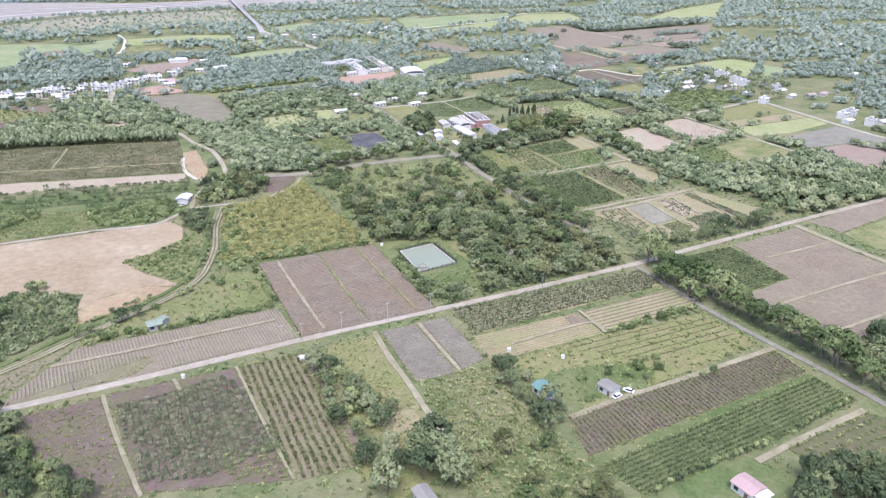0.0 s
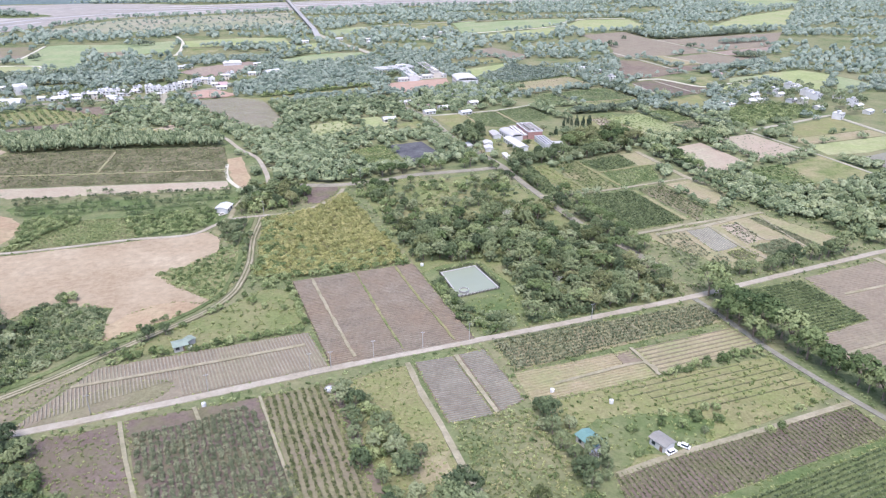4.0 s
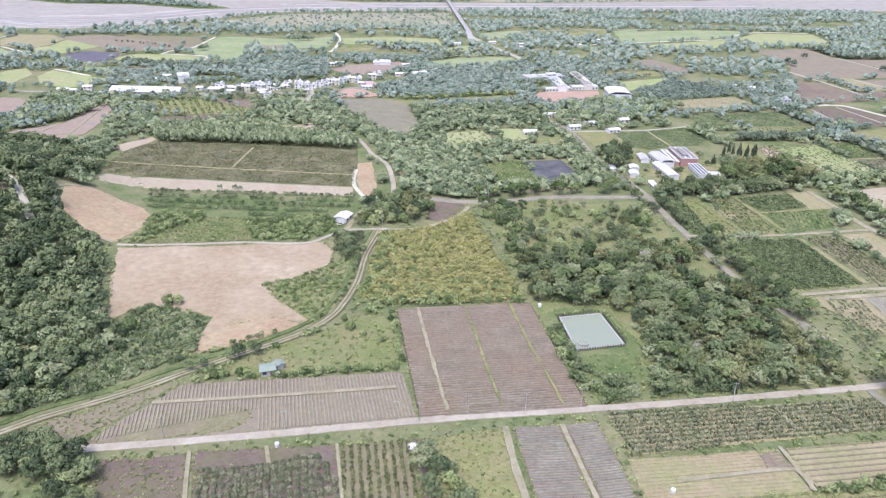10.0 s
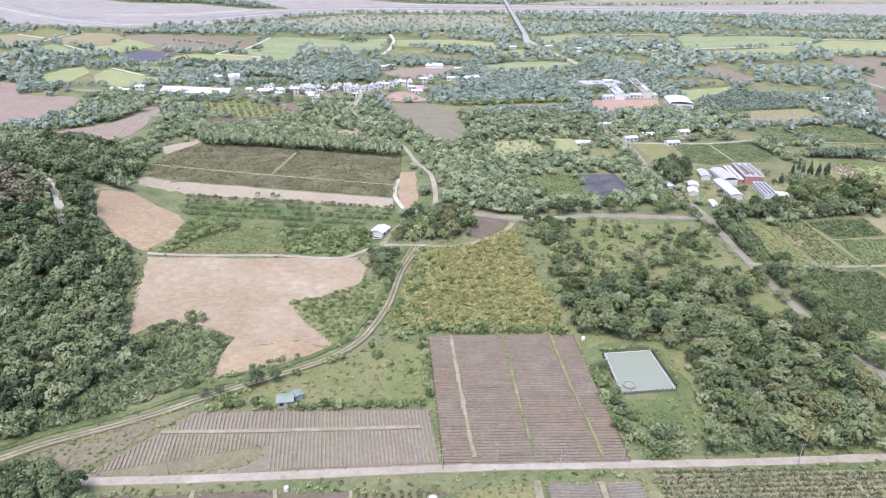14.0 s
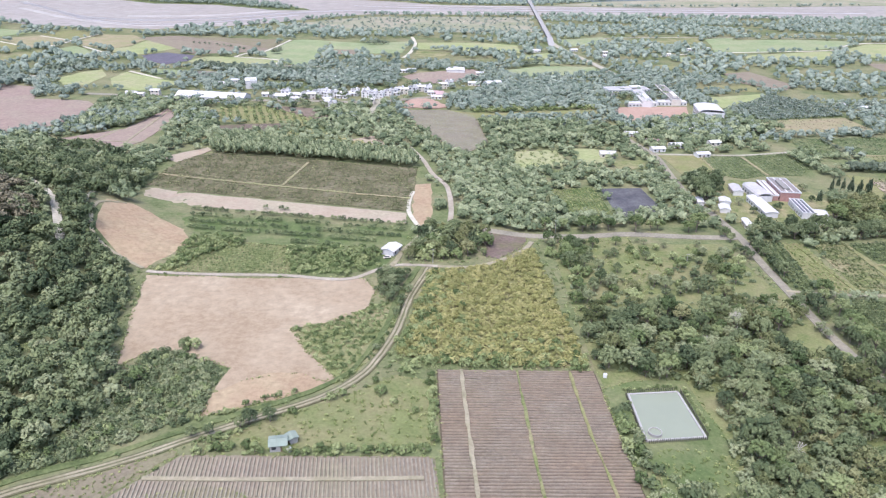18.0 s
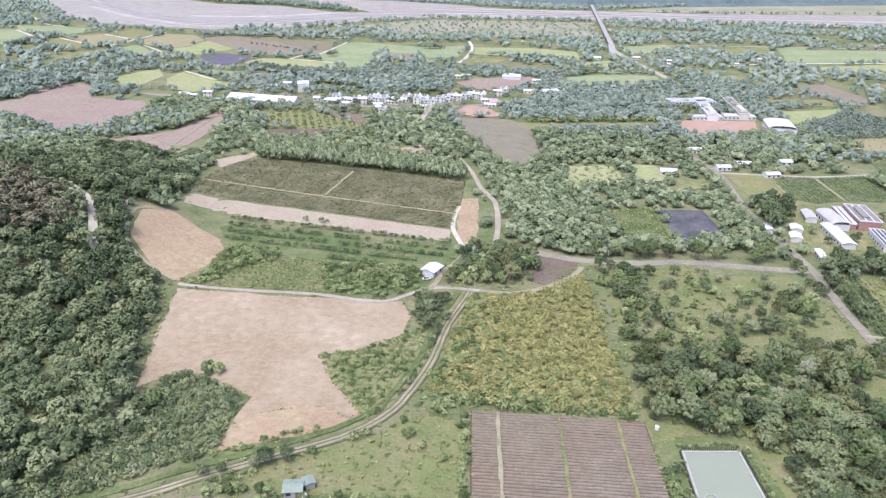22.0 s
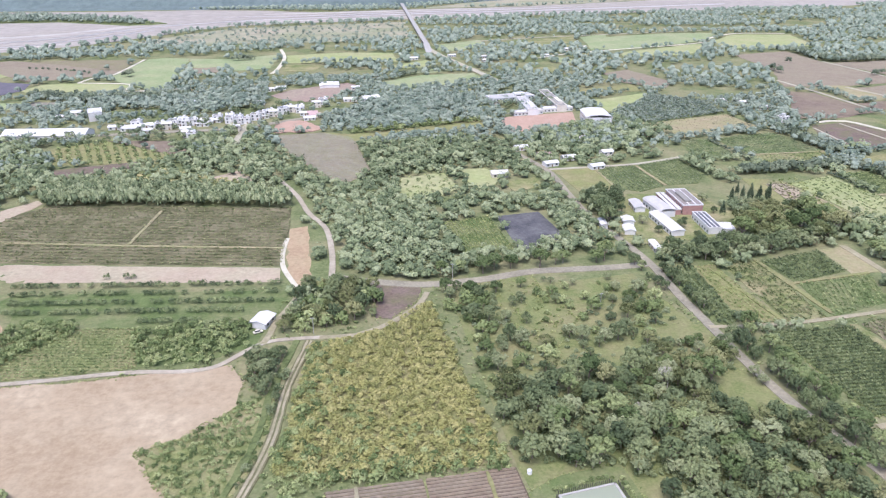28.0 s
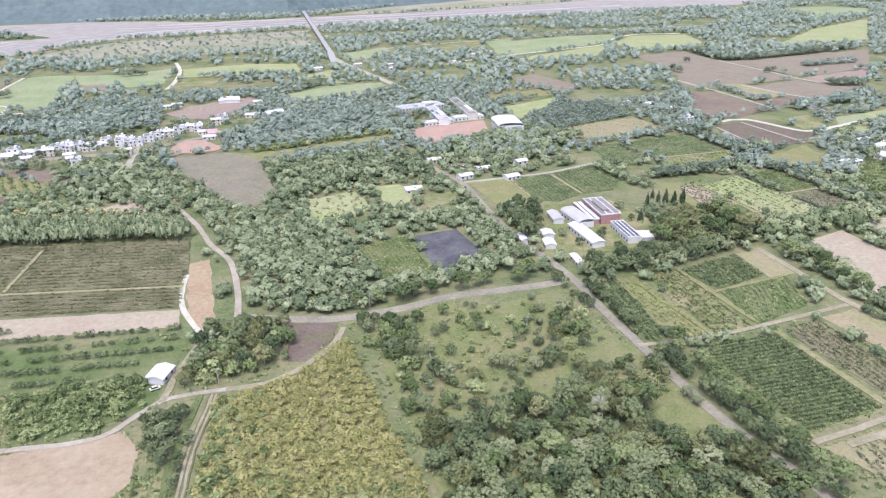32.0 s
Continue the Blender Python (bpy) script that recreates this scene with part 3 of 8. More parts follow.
for off in (-0.85, 0.85):
    ribbon("wheel_rut", shifted(VALLEY, off), 0.95, M_TRACK, 0.14, "pale bare wheel rut of the valley track", "rut", wobble=0.45)
ribbon("ditch_bank", shifted(VALLEY, 5.5), 2.6, M_SCRUB, 0.16, "weedy bank of the ditch beside the track", "bank", wobble=1.0)
ribbon("hut_lane", [(-11.4, 365.5), (-26.5, 365.6), (-35.8, 363.5), (-45.8, 354.1), (-50.9, 348.5), (-58.0, 345.5), (-69.2, 345.3), (-87.9, 347.1)] + [(-122.8, 344.9), (-142.8, 344.6), (-157.9, 345.3)], 2.5, M_LANE, 0.13, "narrow pale concrete lane past the hut")
ribbon("hut_drive", [(-35.7, 362.7), (-33.4, 371.5), (-32.1, 381.6), (-28.4, 391.7), (-24.1, 405.0)], 3.0, M_TRACK, 0.14, "pale dusty drive behind the hut")
ribbon("grove_lane", [(-11.4, 365.5), (4.0, 365.4), (15.6, 370.8), (25.7, 379.3), (35.5, 391.2), (40.2, 403.0)], 3.0, M_TRACK, 0.13, "curving dusty lane beside the yellowing plantation", wobble=0.5)
ribbon("east_road", [(-5.1, 425.5), (18.3, 416.8), (39.1, 411.6), (55.4, 412.3), (72.4, 414.1), (96.8, 419.8), (121.1, 419.6), (145.2, 419.6), (163.5, 421.5)], 6.0, M_ASPHALT, 0.12, "grey asphalt road lined with shade trees")
ribbon("long_road", [(179.2, 233.7), (175.5, 259.1), (168.6, 291.0), (165.4, 323.6), (164.2, 358.4), (163.2, 385.0), (163.5, 421.0), (159.6, 452.0), (156.4, 472.0), (152.5, 500.0), (151.8, 540.0), (151.5, 590.0), (139.5, 638.0), (130.0, 690.0)], 4.6, M_ASPHALT, 0.14, "long straight asphalt road through orchards")
ribbon("stream_road", [(-52.2, 601.6), (-46.0, 588.2), (-33.8, 556.9), (-24.2, 522.8), (-12.3, 493.7), (-7.8, 453.0), (-7.6, 421.2)], 3.2, M_LANE, 0.14, "pale concrete road winding down to the stream")
ribbon("dirt_path", [(-34.7, 482.0), (-35.5, 462.6), (-34.3, 445.2), (-30.4, 431.5), (-23.3, 413.0)], 2.6, M_PALEPATH, 0.15, "bare pale dirt path beside the row field", "path")
ribbon("hill_path", [(-247.3, 403.3), (-234.8, 396.2), (-225.0, 385.6), (-216.8, 373.6), (-208.1, 358.6), (-203.2, 351.6)], 4.2, M_PALEPATH, 0.5, "pale concrete path climbing the wooded hill", "path")
ribbon("hill_path", [(-241.2, 473.1), (-239.2, 454.4)], 2.2, M_CONCRETE, 0.5, "pale concrete path in the wooded hill", "path")
ribbon("hill_path", [(-221.7, 421.3), (-215.2, 397.4)], 2.2, M_CONCRETE, 0.5, "pale concrete path in the wooded hill", "path")
ribbon("field_path", [(31.6, 181.6), (32.0, 159.2), (33.4, 141.8), (34.5, 119.1), (36.4, 102.0), (38.0, 93.4)], 2.4, M_TRACK, 0.13, "worn pale footpath between weedy plots", "path", wobble=0.5)
ribbon("field_path", [(-74.8, 172.8), (-70.4, 150.2), (-64.1, 123.9), (-61.0, 112.2)], 1.4, M_TRACK, 0.13, "narrow bare path between plots", "path")
ribbon("field_path", [(-49.9, 174.3), (-47.4, 163.6)], 1.4, M_TRACK, 0.13, "narrow bare path between plots", "path")
ribbon("field_path", [(-26.7, 174.7), (-21.0, 133.2), (-16.4, 103.2)], 1.0, M_TRACK, 0.13, "narrow bare path between plots", "path")
ribbon("field_path", [(51.9, 181.8), (53.4, 162.0), (55.2, 141.2)], 1.7, M_TRACK, 0.2, "pale strip between the grey plots", "path", wobble=0.3)
ribbon("vine_lane", [(80.8, 100.0), (104.1, 103.3), (136.7, 105.9), (183.3, 110.6)], 2.4, M_TRACK, 0.13, "pale farm lane along the vines", "road")
ribbon("house_lane", [(125.8, 58.6), (151.7, 62.7), (182.1, 66.4)], 2.4, M_TRACK, 0.13, "pale farm lane to the pink-roofed house", "road")
# grey soil instead of pale track: shade under the trees put into the colour
ribbon("avenue", [(176.0, 197.8), (177.8, 174.4), (179.4, 147.7), (184.4, 114.9), (188.2, 94.9), (192.1, 65.8), (194.7, 52.1)], 2.8, M_GREY, 0.13, "shaded lane under an avenue of trees", "road")
ribbon("tilled_field_lane", [(297.5, 212.1), (299.2, 184.7), (302.0, 155.9), (303.2, 134.1)], 4.0, M_TRACK, 0.13, "pale lane between tilled fields", "road")
for q, m, wd in (([(192.5, 415.6), (200.3, 351.5)], M_DRYGRASS, 2.6), ([(221.9, 418.0), (226.5, 357.0)], M_DRYGRASS, 2.8), ([(229.5, 346.6), (233.0, 288.5)], M_GRASS, 3.4), ([(225.0, 389.0), (272.7, 396.0)], M_DRYGRASS, 2.0)):
    ribbon("plot_strip", q, wd, m, 0.16, "pale grassy strip between orchard plots", "strip", wobble=0.4)
ribbon("plot_lane", [(163.6, 352.5), (179.4, 351.2), (208.0, 351.5), (243.7, 355.2), (279.3, 359.9)], 2.6, M_TRACK, 0.13, "pale dusty lane between orchard plots", "road")
ribbon("plot_lane", [(190.5, 277.0), (198.4, 278.0), (211.7, 279.4), (225.8, 281.7)] + [(285.4, 286.8)], 2.6, M_TRACK, 0.13, "pale dusty lane between orchard plots", "road")
ribbon("orchard_lane", [(281.5, 431.0), (281.8, 402.9), (281.5, 362.3), (288.1, 345.8)], 4.0, M_TRACK, 0.13, "dusty lane under trees", "road")
ribbon("bridge_road", [(126.0, 1268.8), (136.1, 1191.3), (151.8, 1116.3), (171.8, 1021.1), (184.2, 953.4)], 9.0, M_CONCRETE, 0.5, "wide pale road leading to the bridge", "road")
ribbon("village_street", [(-403.9, 755.1), (-317.6, 750.5), (-230.5, 748.1), (-172.6, 752.6), (-99.3, 760.2), (-18.8, 807.3)], 8.0, M_ASPHALT, 0.15, "village street lined with white houses", "road")
ribbon("village_street", [(-97.2, 701.6), (-95.7, 739.0), (-94.0, 780.5)], 7.0, M_CONCRETE, 0.16, "pale side street", "road")

# fields of the near plain
p = [(-6.3, 268.6), (57.0, 272.7), (64.2, 191.1), (1.5, 187.3)]
F = sheet("bedded_field", p, M_FURROW, 0.06, "brown field of long planting beds split by grassy strips")
ridges("planting_bed", p, edge_angle(p, 0), 1.55, 1.08, 0.3, M_GREYBED, F)
for line, m, w in (([(3.6, 269.1), (6.6, 238.9), (9.8, 209.7), (11.9, 191.2)], M_TRACK, 1.3), ([(26.0, 270.2), (28.3, 235.9), (30.4, 210.5), (32.5, 191.9)], M_GRASS, 0.9), ([(46.8, 271.2), (49.7, 236.8), (52.6, 214.8), (55.0, 192.8)], M_DRYGRASS, 1.0)):
    ribbon("bed_strip", line, w, m, 0.45, "strip of bare earth and grass across the beds", "strip", 3, 0.6)
sheet("sandy_field", [(-157.0, 341.4), (-103.9, 343.2), (-47.0, 348.1), (-39.6, 335.4), (-40.6, 318.5), (-56.4, 302.1), (-71.3, 295.5), (-59.9, 277.0), (-43.6, 257.3), (-64.1, 244.0), (-89.0, 231.5), (-87.8, 263.2), (-109.0, 272.0), (-123.4, 273.8), (-133.1, 259.6), (-140.0, 283.5)], M_SAND, 0.06, "bare pale sandy field, freshly levelled", ragged=1.0)
sheet("red_soil_patch", [(-78.8, 256.6), (-63.2, 262.0), (-52.7, 257.8), (-43.6, 257.3), (-64.1, 244.0), (-88.4, 231.9), (-88.0, 247.2)], M_RED, 0.08, "reddish corner of the bare field", ragged=2.5, step=4)
p = [(-71.3, 295.5), (-56.4, 302.1), (-40.4, 317.2), (-26.9, 325.9), (-27.2, 295.0), (-35.0, 270.6), (-41.9, 257.4), (-59.9, 277.0)]
sheet("weedy_verge", p, M_GRASS, 0.05, "weedy green verge beside the bare field", ragged=1)
woods("verge_scrub", p, 2.3, 1.15, M_BUSH, "low green scrub on the verge", 31, kit=SMALL, tall=0.4, keep=0.8, category="scrub")
p = [(-112.0, 175.6), (-102.2, 191.2), (-95.2, 200.6), (-87.0, 211.8), (-3.7, 217.3), (0.9, 187.0), (-54.2, 181.7)]
F = sheet("lower_field", p, M_TILLED, 0.06, "pale brown bedded field beside the farm lane")
ridges("planting_bed", [(-111.2, 177.8), (-102.1, 190.9), (-95.1, 200.3), (-86.8, 211.1), (-4.1, 216.6), (0.5, 187.9), (-54.4, 182.5), (-56.2, 194.5)], edge_angle([(-4.1, 216.6), (0.5, 187.9)], 0), 1.35, 0.7, 0.28, M_SANDBED, F)
sheet("weedy_corner", [(-108.1, 176.6), (-99.1, 185.7), (-89.2, 193.5), (-66.9, 198.1), (-57.9, 193.4), (-59.2, 187.7), (-63.7, 183.6), (-87.1, 179.3), (-108.5, 174.6)], M_DRYWEED, 0.09, "olive weedy end of the bedded field", ragged=1.5)
ribbon("bed_strip", [(-94.9, 199.7), (-55.0, 202.2), (-6.4, 206.4)], 1.6, M_TRACK, 0.42, "bare strip across the beds", "strip")
sheet("track_verge", [(-137.7, 173.4), (-116.2, 176.8), (-101.5, 194.2), (-88.0, 211.8), (-90.8, 214.1), (-113.3, 199.0), (-133.6, 185.7), (-140.7, 178.6)], M_DRYWEED, 0.05, "rough brown verge beside the track", ragged=1)
p = [(-81.8, 215.2), (-65.8, 231.7), (-41.4, 245.9), (-22.1, 264.0), (-6.0, 260.0), (-3.8, 223.1), (-45.9, 218.4)]
sheet("meadow", p, M_MEADOW, 0.05, "open green meadow with scattered bushes", ragged=1)
sheet("pond_bank", [(58.1, 260.4), (71.3, 267.2), (91.8, 270.0), (98.0, 227.5), (83.6, 216.7), (61.8, 217.7)], M_LAWN, 0.05, "mown green bank round the pond", ragged=0.8)
sheet("pond_meadow", [(71.9, 226.3), (91.7, 227.1), (102.8, 203.7), (117.1, 199.6), (68.2, 193.3)], M_LAWN, 0.055, "green meadow beside the wood", ragged=1)
sheet("round_field", [(-211.8, 415.7), (-198.4, 421.9), (-158.2, 399.5), (-149.6, 384.2), (-159.6, 348.0), (-177.8, 357.0), (-199.3, 376.5)], M_RED, 0.06, "bare reddish field below the wooded hill", ragged=0.8)
ribbon("field_rim", [(-201.6, 419.2), (-211.2, 406.6), (-202.8, 380.4), (-189.4, 362.4), (-160.6, 347.6)], 2.0, M_TRACK, 0.14, "pale rim track round the reddish field", "path")
p = [(-214.2, 470.6), (-217.8, 508.8), (-214.0, 537.8), (-195.8, 558.6), (-112.5, 545.9), (-36.3, 534.5), (-34.3, 497.6), (-35.4, 443.3), (-98.7, 453.3)]
F = sheet("row_field", p, M_OLIVE, 0.06, "olive vegetable field in long rows")
ridges("planting_bed", p, edge_angle([(-206.9, 470.6), (-35.4, 443.3)], 0), 2.1, 1.2, 0.3, M_OLIVEBED, F)
crop_rows("row_plants", p, edge_angle([(-206.9, 470.6), (-35.4, 443.3)], 0), 4.2, 1.6, 0.8, M_MAIZE, F, keep=0.7)
ribbon("bed_strip", [(-217.6, 499.8), (-129.9, 482.8), (-35.5, 467.3)], 2.0, M_STUBBLE, 0.45, "pale grassy strip across the rows", "strip")
ribbon("bed_strip", [(-124.7, 484.4), (-119.2, 539.7)], 2.0, M_STUBBLE, 0.45, "pale grassy strip across the rows", "strip")
sheet("fallow_strip", [(-211.3, 463.6), (-205.4, 467.6), (-97.9, 450.7), (-35.1, 441.6), (-33.8, 424.3), (-92.0, 430.2), (-128.0, 435.4), (-202.8, 443.9)], M_RED2, 0.055, "bare tan fallow strip", ragged=0.6)
sheet("tan_bank", [(-34.3, 497.6), (-23.7, 500.7), (-17.1, 411.2), (-23.8, 416.6), (-31.9, 437.6)], M_RED, 0.065, "bare tan bank beside the stream", ragged=1)
sheet("orchard_floor", [(-176.7, 426.7), (-26.8, 414.5), (-39.2, 361.7), (-56.9, 352.8), (-153.7, 346.9), (-146.3, 384.5)], M_LAWN, 0.045, "olive orchard floor")
p = [(-168.1, 437.5), (-115.3, 439.2), (-29.2, 422.5), (-28.6, 397.5), (-72.3, 381.9), (-127.2, 398.3), (-158.1, 401.1)]
for i, (a, b) in enumerate(rows_over(p, edge_angle([(-163.0, 434.3), (-29.2, 422.5)], 0), 9.5)):
    d = math.hypot(b[0] - a[0], b[1] - a[1])
    g = random.Random(i)
    spots = [(a[0] + (b[0] - a[0]) * u, a[1] + (b[1] - a[1]) * u, r, r * 0.8, 0.9) for u, r in ((s * 3.4 / d + g.uniform(-0.005, 0.005), g.uniform(1.5, 2.1)) for s in range(int(d / 3.4))) if g.random() < 0.85]
    planted("orchard_row", spots, M_DARKLEAF, SMALL, label="row of dark rounded orchard trees", category="orchard row")
p = [(-152.7, 346.7), (-148.6, 381.0), (-122.7, 386.9), (-90.6, 383.4), (-85.7, 350.5), (-113.1, 348.7)]
F = sheet("young_crop_field", p, M_MEADOW, 0.06, "bright green young crop in rows", ragged=1)
crop_rows("crop", p, edge_angle(p, 0) + 90, 2.2, 1.5, 0.65, M_BUSH, F)
woods("orchard_trees", [(-96.2, 381.9), (-72.3, 381.9), (-40.8, 384.2), (-40.9, 362.9), (-53.2, 351.1), (-85.7, 350.5)], 3.6, 2.0, M_BUSH, "bushy green orchard trees", 33, kit=SMALL, tall=0.8)
woods("orchard_trees", [(-152.7, 346.7), (-151.9, 395.0), (-121.7, 392.3), (-119.4, 378.7), (-134.6, 371.0), (-142.4, 349.6)], 3.2, 1.8, M_BUSH, "bushy green orchard trees", 34, kit=SMALL, tall=0.8)
p = [(-14.4, 357.7), (11.4, 366.5), (40.6, 392.4), (47.4, 330.1), (55.3, 275.1), (-10.2, 273.4), (-23.2, 278.8)]
sheet("plantation_floor", p, M_DRYGRASS, 0.05, "plantation floor under yellowing bushes")
woods("plantation_bushes", p, 2.7, 1.6, M_OCHRE, "dense yellowing bushes in the plantation", 5, kit=BUSHY, tall=0.75, category="bushes")
woods("plantation_greens", [(-14.4, 357.7), (4, 360), (2, 330), (14, 300), (55, 292), (55.3, 275.1), (-10.2, 273.4), (-23.2, 278.8)], 4.2, 1.5, M_BUSH, "fresh green bushes among the plantation", 6, kit=BUSHY, tall=0.85, keep=0.7, category="bushes")
woods("plantation_edge", [(-14.4, 357.7), (-7.6, 358.9), (-9.2, 279.5), (-23.2, 278.8)], 3.6, 1.9, M_BUSH, "green bushes along the plantation side", 36, kit=BUSHY, tall=0.75, keep=0.7, category="bushes")
woods("track_scrub", [(-40.0, 353.8), (-18.4, 355.2), (-22.2, 319.5), (-28.3, 278.6), (-42.6, 253.7), (-35.9, 278.2), (-26.4, 319.3), (-39.2, 332.0)], 3.0, 1.8, M_LEAF, "green scrub beside the winding track", 37, kit=SMALL, tall=0.6, keep=0.85, category="scrub")
woods("plantation_edge", [(-23.4, 281.5), (-10.5, 279.5), (56.3, 281.8), (56.2, 272.6), (-10.1, 270.4), (-19.6, 264.1)], 3.4, 1.9, M_BUSH, "green bushes edging the plantation", 35, kit=SMALL, tall=0.7, category="bushes")
sheet("tilled_garden", [(14.3, 415.6), (38.9, 410.0), (34.5, 394.0), (20.8, 378.3), (13.8, 380.2)], M_PURPLE, 0.055, "dark tilled garden plot beside the road", ragged=0.6)
sheet("open_glade", [(64.4, 416.3), (96.0, 416.9), (97.8, 392.6), (110.5, 373.1), (90.1, 342.0), (80.1, 357.6), (71.4, 383.8)], M_MEADOW, 0.05, "open grassy glade in the wood", ragged=3)
sheet("open_glade", [(133.4, 356.9), (166.4, 357.8), (164.1, 343.8), (139.3, 341.4)], M_MEADOW, 0.05, "open grassy glade in the wood", ragged=2)
sheet("open_glade", [(145.6, 315.1), (162.2, 318.4), (166.6, 291.6), (162.8, 282.8), (143.2, 294.5)], M_MEADOW, 0.05, "bright grassy glade beside the road", ragged=2)
sheet("wood_floor", [(50.5, 407.1), (109.7, 406.3), (149.4, 410.9), (159.0, 350.8), (169.7, 305.3), (170.8, 263.8), (173.6, 230.5), (172.1, 202.6), (70.5, 194.8), (66.8, 222.4), (57.5, 272.7)], M_MEADOW, 0.03, "grassy floor of the open wood", category="ground")
sheet("dark_plot", [(94.1, 502.6), (122.8, 507.2), (128.9, 463.9), (97.6, 446.7)], M_BLACK, 0.06, "dark netted plot beside a vegetable bed")
p = [(56.8, 494.4), (88.7, 503.8), (94.5, 448.7), (65.7, 442.0)]
F = sheet("green_plot", p, M_LAWN, 0.06, "green vegetable plot in neat rows")
crop_rows("crop", p, edge_angle(p, 1), 2.4, 1.6, 0.7, M_CROP, F)

# fields south of the farm lane
sheet("weedy_field", [(-104.2, 169.5), (-75.5, 171.9), (-61.5, 112.4), (-76.8, 115.7), (-84.7, 134.4), (-98.2, 151.2)], M_PURPLE, 0.06, "weedy purple-brown field", ragged=1)
p = [(-73.3, 172.6), (-27.1, 174.4), (-17.2, 103.6), (-60.7, 113.4)]
F = sheet("bushy_field", p, M_PURPLE, 0.06, "weedy field of low bushes in rows", ragged=0.5)
p = [(-70.0, 164.0), (-51.7, 165.0), (-33.1, 169.6), (-27.5, 163.7), (-17.1, 118.7), (-28.2, 118.3), (-39.5, 113.3), (-61.1, 118.1)]
crop_rows("low_bush_row", p, edge_angle([(-27.1, 174.4), (-17.2, 103.6)], 0), 2.3, 1.0, 0.92, M_GREYBUSH, F, up=0.8, keep=0.88, kit=SMALL)
p = [(-73.3, 172.6), (-27.1, 174.4), (-17.2, 103.6), (-60.7, 113.4)]
crop_rows("bush_row", [(-36.8, 125.0), (-17.6, 123.9), (-17.6, 104.2), (-36.3, 110.7)], edge_angle(p, 0), 2.5, 1.3, 0.7, M_CROP, F, keep=0.8)
p = [(-25.9, 173.6), (-1.5, 175.8), (4.8, 102.1), (-15.2, 102.2)]
F = sheet("trellis_field", p, M_DRYWEED, 0.06, "striped field of trellised vines")
crop_rows("vine_row", p, edge_angle(p, 1), 2.7, 0.8, 0.68, M_OLIVELEAF, F, keep=0.94, up=1.0, kit=SMALL)
sheet("bare_strip", [(-1.0, 176.1), (2.7, 176.0), (8.6, 104.4), (5.2, 102.3)], M_BROWN, 0.06, "bare brown strip beside the trellis")
sheet("weedy_plot", [(3.2, 175.9), (30.7, 179.9), (33.7, 117.0), (38.5, 92.3), (10.6, 82.8), (4.3, 95.4)], M_DRYGRASS, 0.05, "dry weedy plot with thickets", ragged=1)
sheet("bare_patch", [(14.7, 126.5), (33.8, 126.4), (30.5, 113.8), (17.7, 112.2)], M_STUBBLE, 0.07, "bare pale patch in the weeds", ragged=2, step=4)
for q in ([(34.1, 181.2), (50.9, 181.6), (53.8, 140.3), (36.4, 140.3)], [(52.9, 181.9), (65.1, 183.2), (67.7, 145.4), (56.4, 141.8)]):
    F = sheet("grey_plot", q, M_BROWN, 0.06, "grey bedded plot beside the farm lane")
    ridges("planting_bed", q, edge_angle(q, 0), 1.25, 0.75, 0.2, M_GREY, F)
p = [(69.6, 186.5), (117.6, 189.9), (174.2, 192.7), (176.1, 175.7), (71.4, 164.6)]
F = sheet("maize_field", p, M_STUBBLE, 0.06, "field of tall maize in rows")
crop_rows("maize", p, edge_angle(p, 0), 2.3, 0.8, 0.7, M_GREYBUSH, F, up=1.6, kit=TUFT)
ribbon("bed_strip", [(133.1, 189.9), (135.0, 174.8)], 1.6, M_TRACK, 0.3, "bare gap across the maize", "strip")
p = [(69.9, 162.8), (122.8, 166.1), (123.6, 145.1), (69.5, 142.9)]
F = sheet("stubble_plot", p, M_STUBBLE, 0.06, "yellow-green stubble plot with low beds")
ridges("planting_bed", p, edge_angle(p, 0), 1.6, 0.8, 0.2, M_STUBBLE, F)
ribbon("bed_strip", [(82.6, 151.7), (123.1, 155.6), (123.7, 146.1)], 1.4, M_TRACK, 0.35, "pale bare strip across the plot", "strip")
ribbon("bed_strip", [(123.8, 166.8), (124.6, 145.7)], 1.4, M_TRACK, 0.35, "pale bare strip across the plot", "strip")
sheet("bare_patch", [(115.1, 163.9), (122.4, 164.5), (123.6, 156.4), (114.6, 155.6)], M_BROWN, 0.3, "bare brown bed in the stubble")
p = [(124.5, 166.0), (174.4, 169.9), (180.9, 153.4), (126.5, 146.0)]
F = sheet("stubble_plot", p, M_STUBBLE, 0.06, "yellow-green rowed plot")
ridges("planting_bed", p, edge_angle(p, 0), 2.6, 0.9, 0.2, M_DRYWEED, F)
p = [(68.7, 141.0), (124.8, 144.7), (175.7, 145.1), (179.4, 115.4), (83.5, 100.7)]
sheet("homestead_meadow", p, M_DRYGRASS, 0.05, "orchard meadow round two small houses", ragged=0.6)
ridges("furrow", [(100.0, 142.0), (124.8, 143.7), (174.0, 144.0), (176.5, 124.0), (128.0, 122.0)], edge_angle([(103.6, 139.1), (172.8, 143.4)], 0), 3.8, 0.8, 0.16, M_OLIVE, None, 0.1)["category"] = "furrows"
sheet("garden", [(76.0, 101.5), (74.0, 122.0), (88.0, 128.0), (112.0, 124.0), (128.0, 116.0), (118.0, 105.5)], M_LAWN, 0.06, "lush green garden round two small houses", "garden", ragged=2.5, step=4)
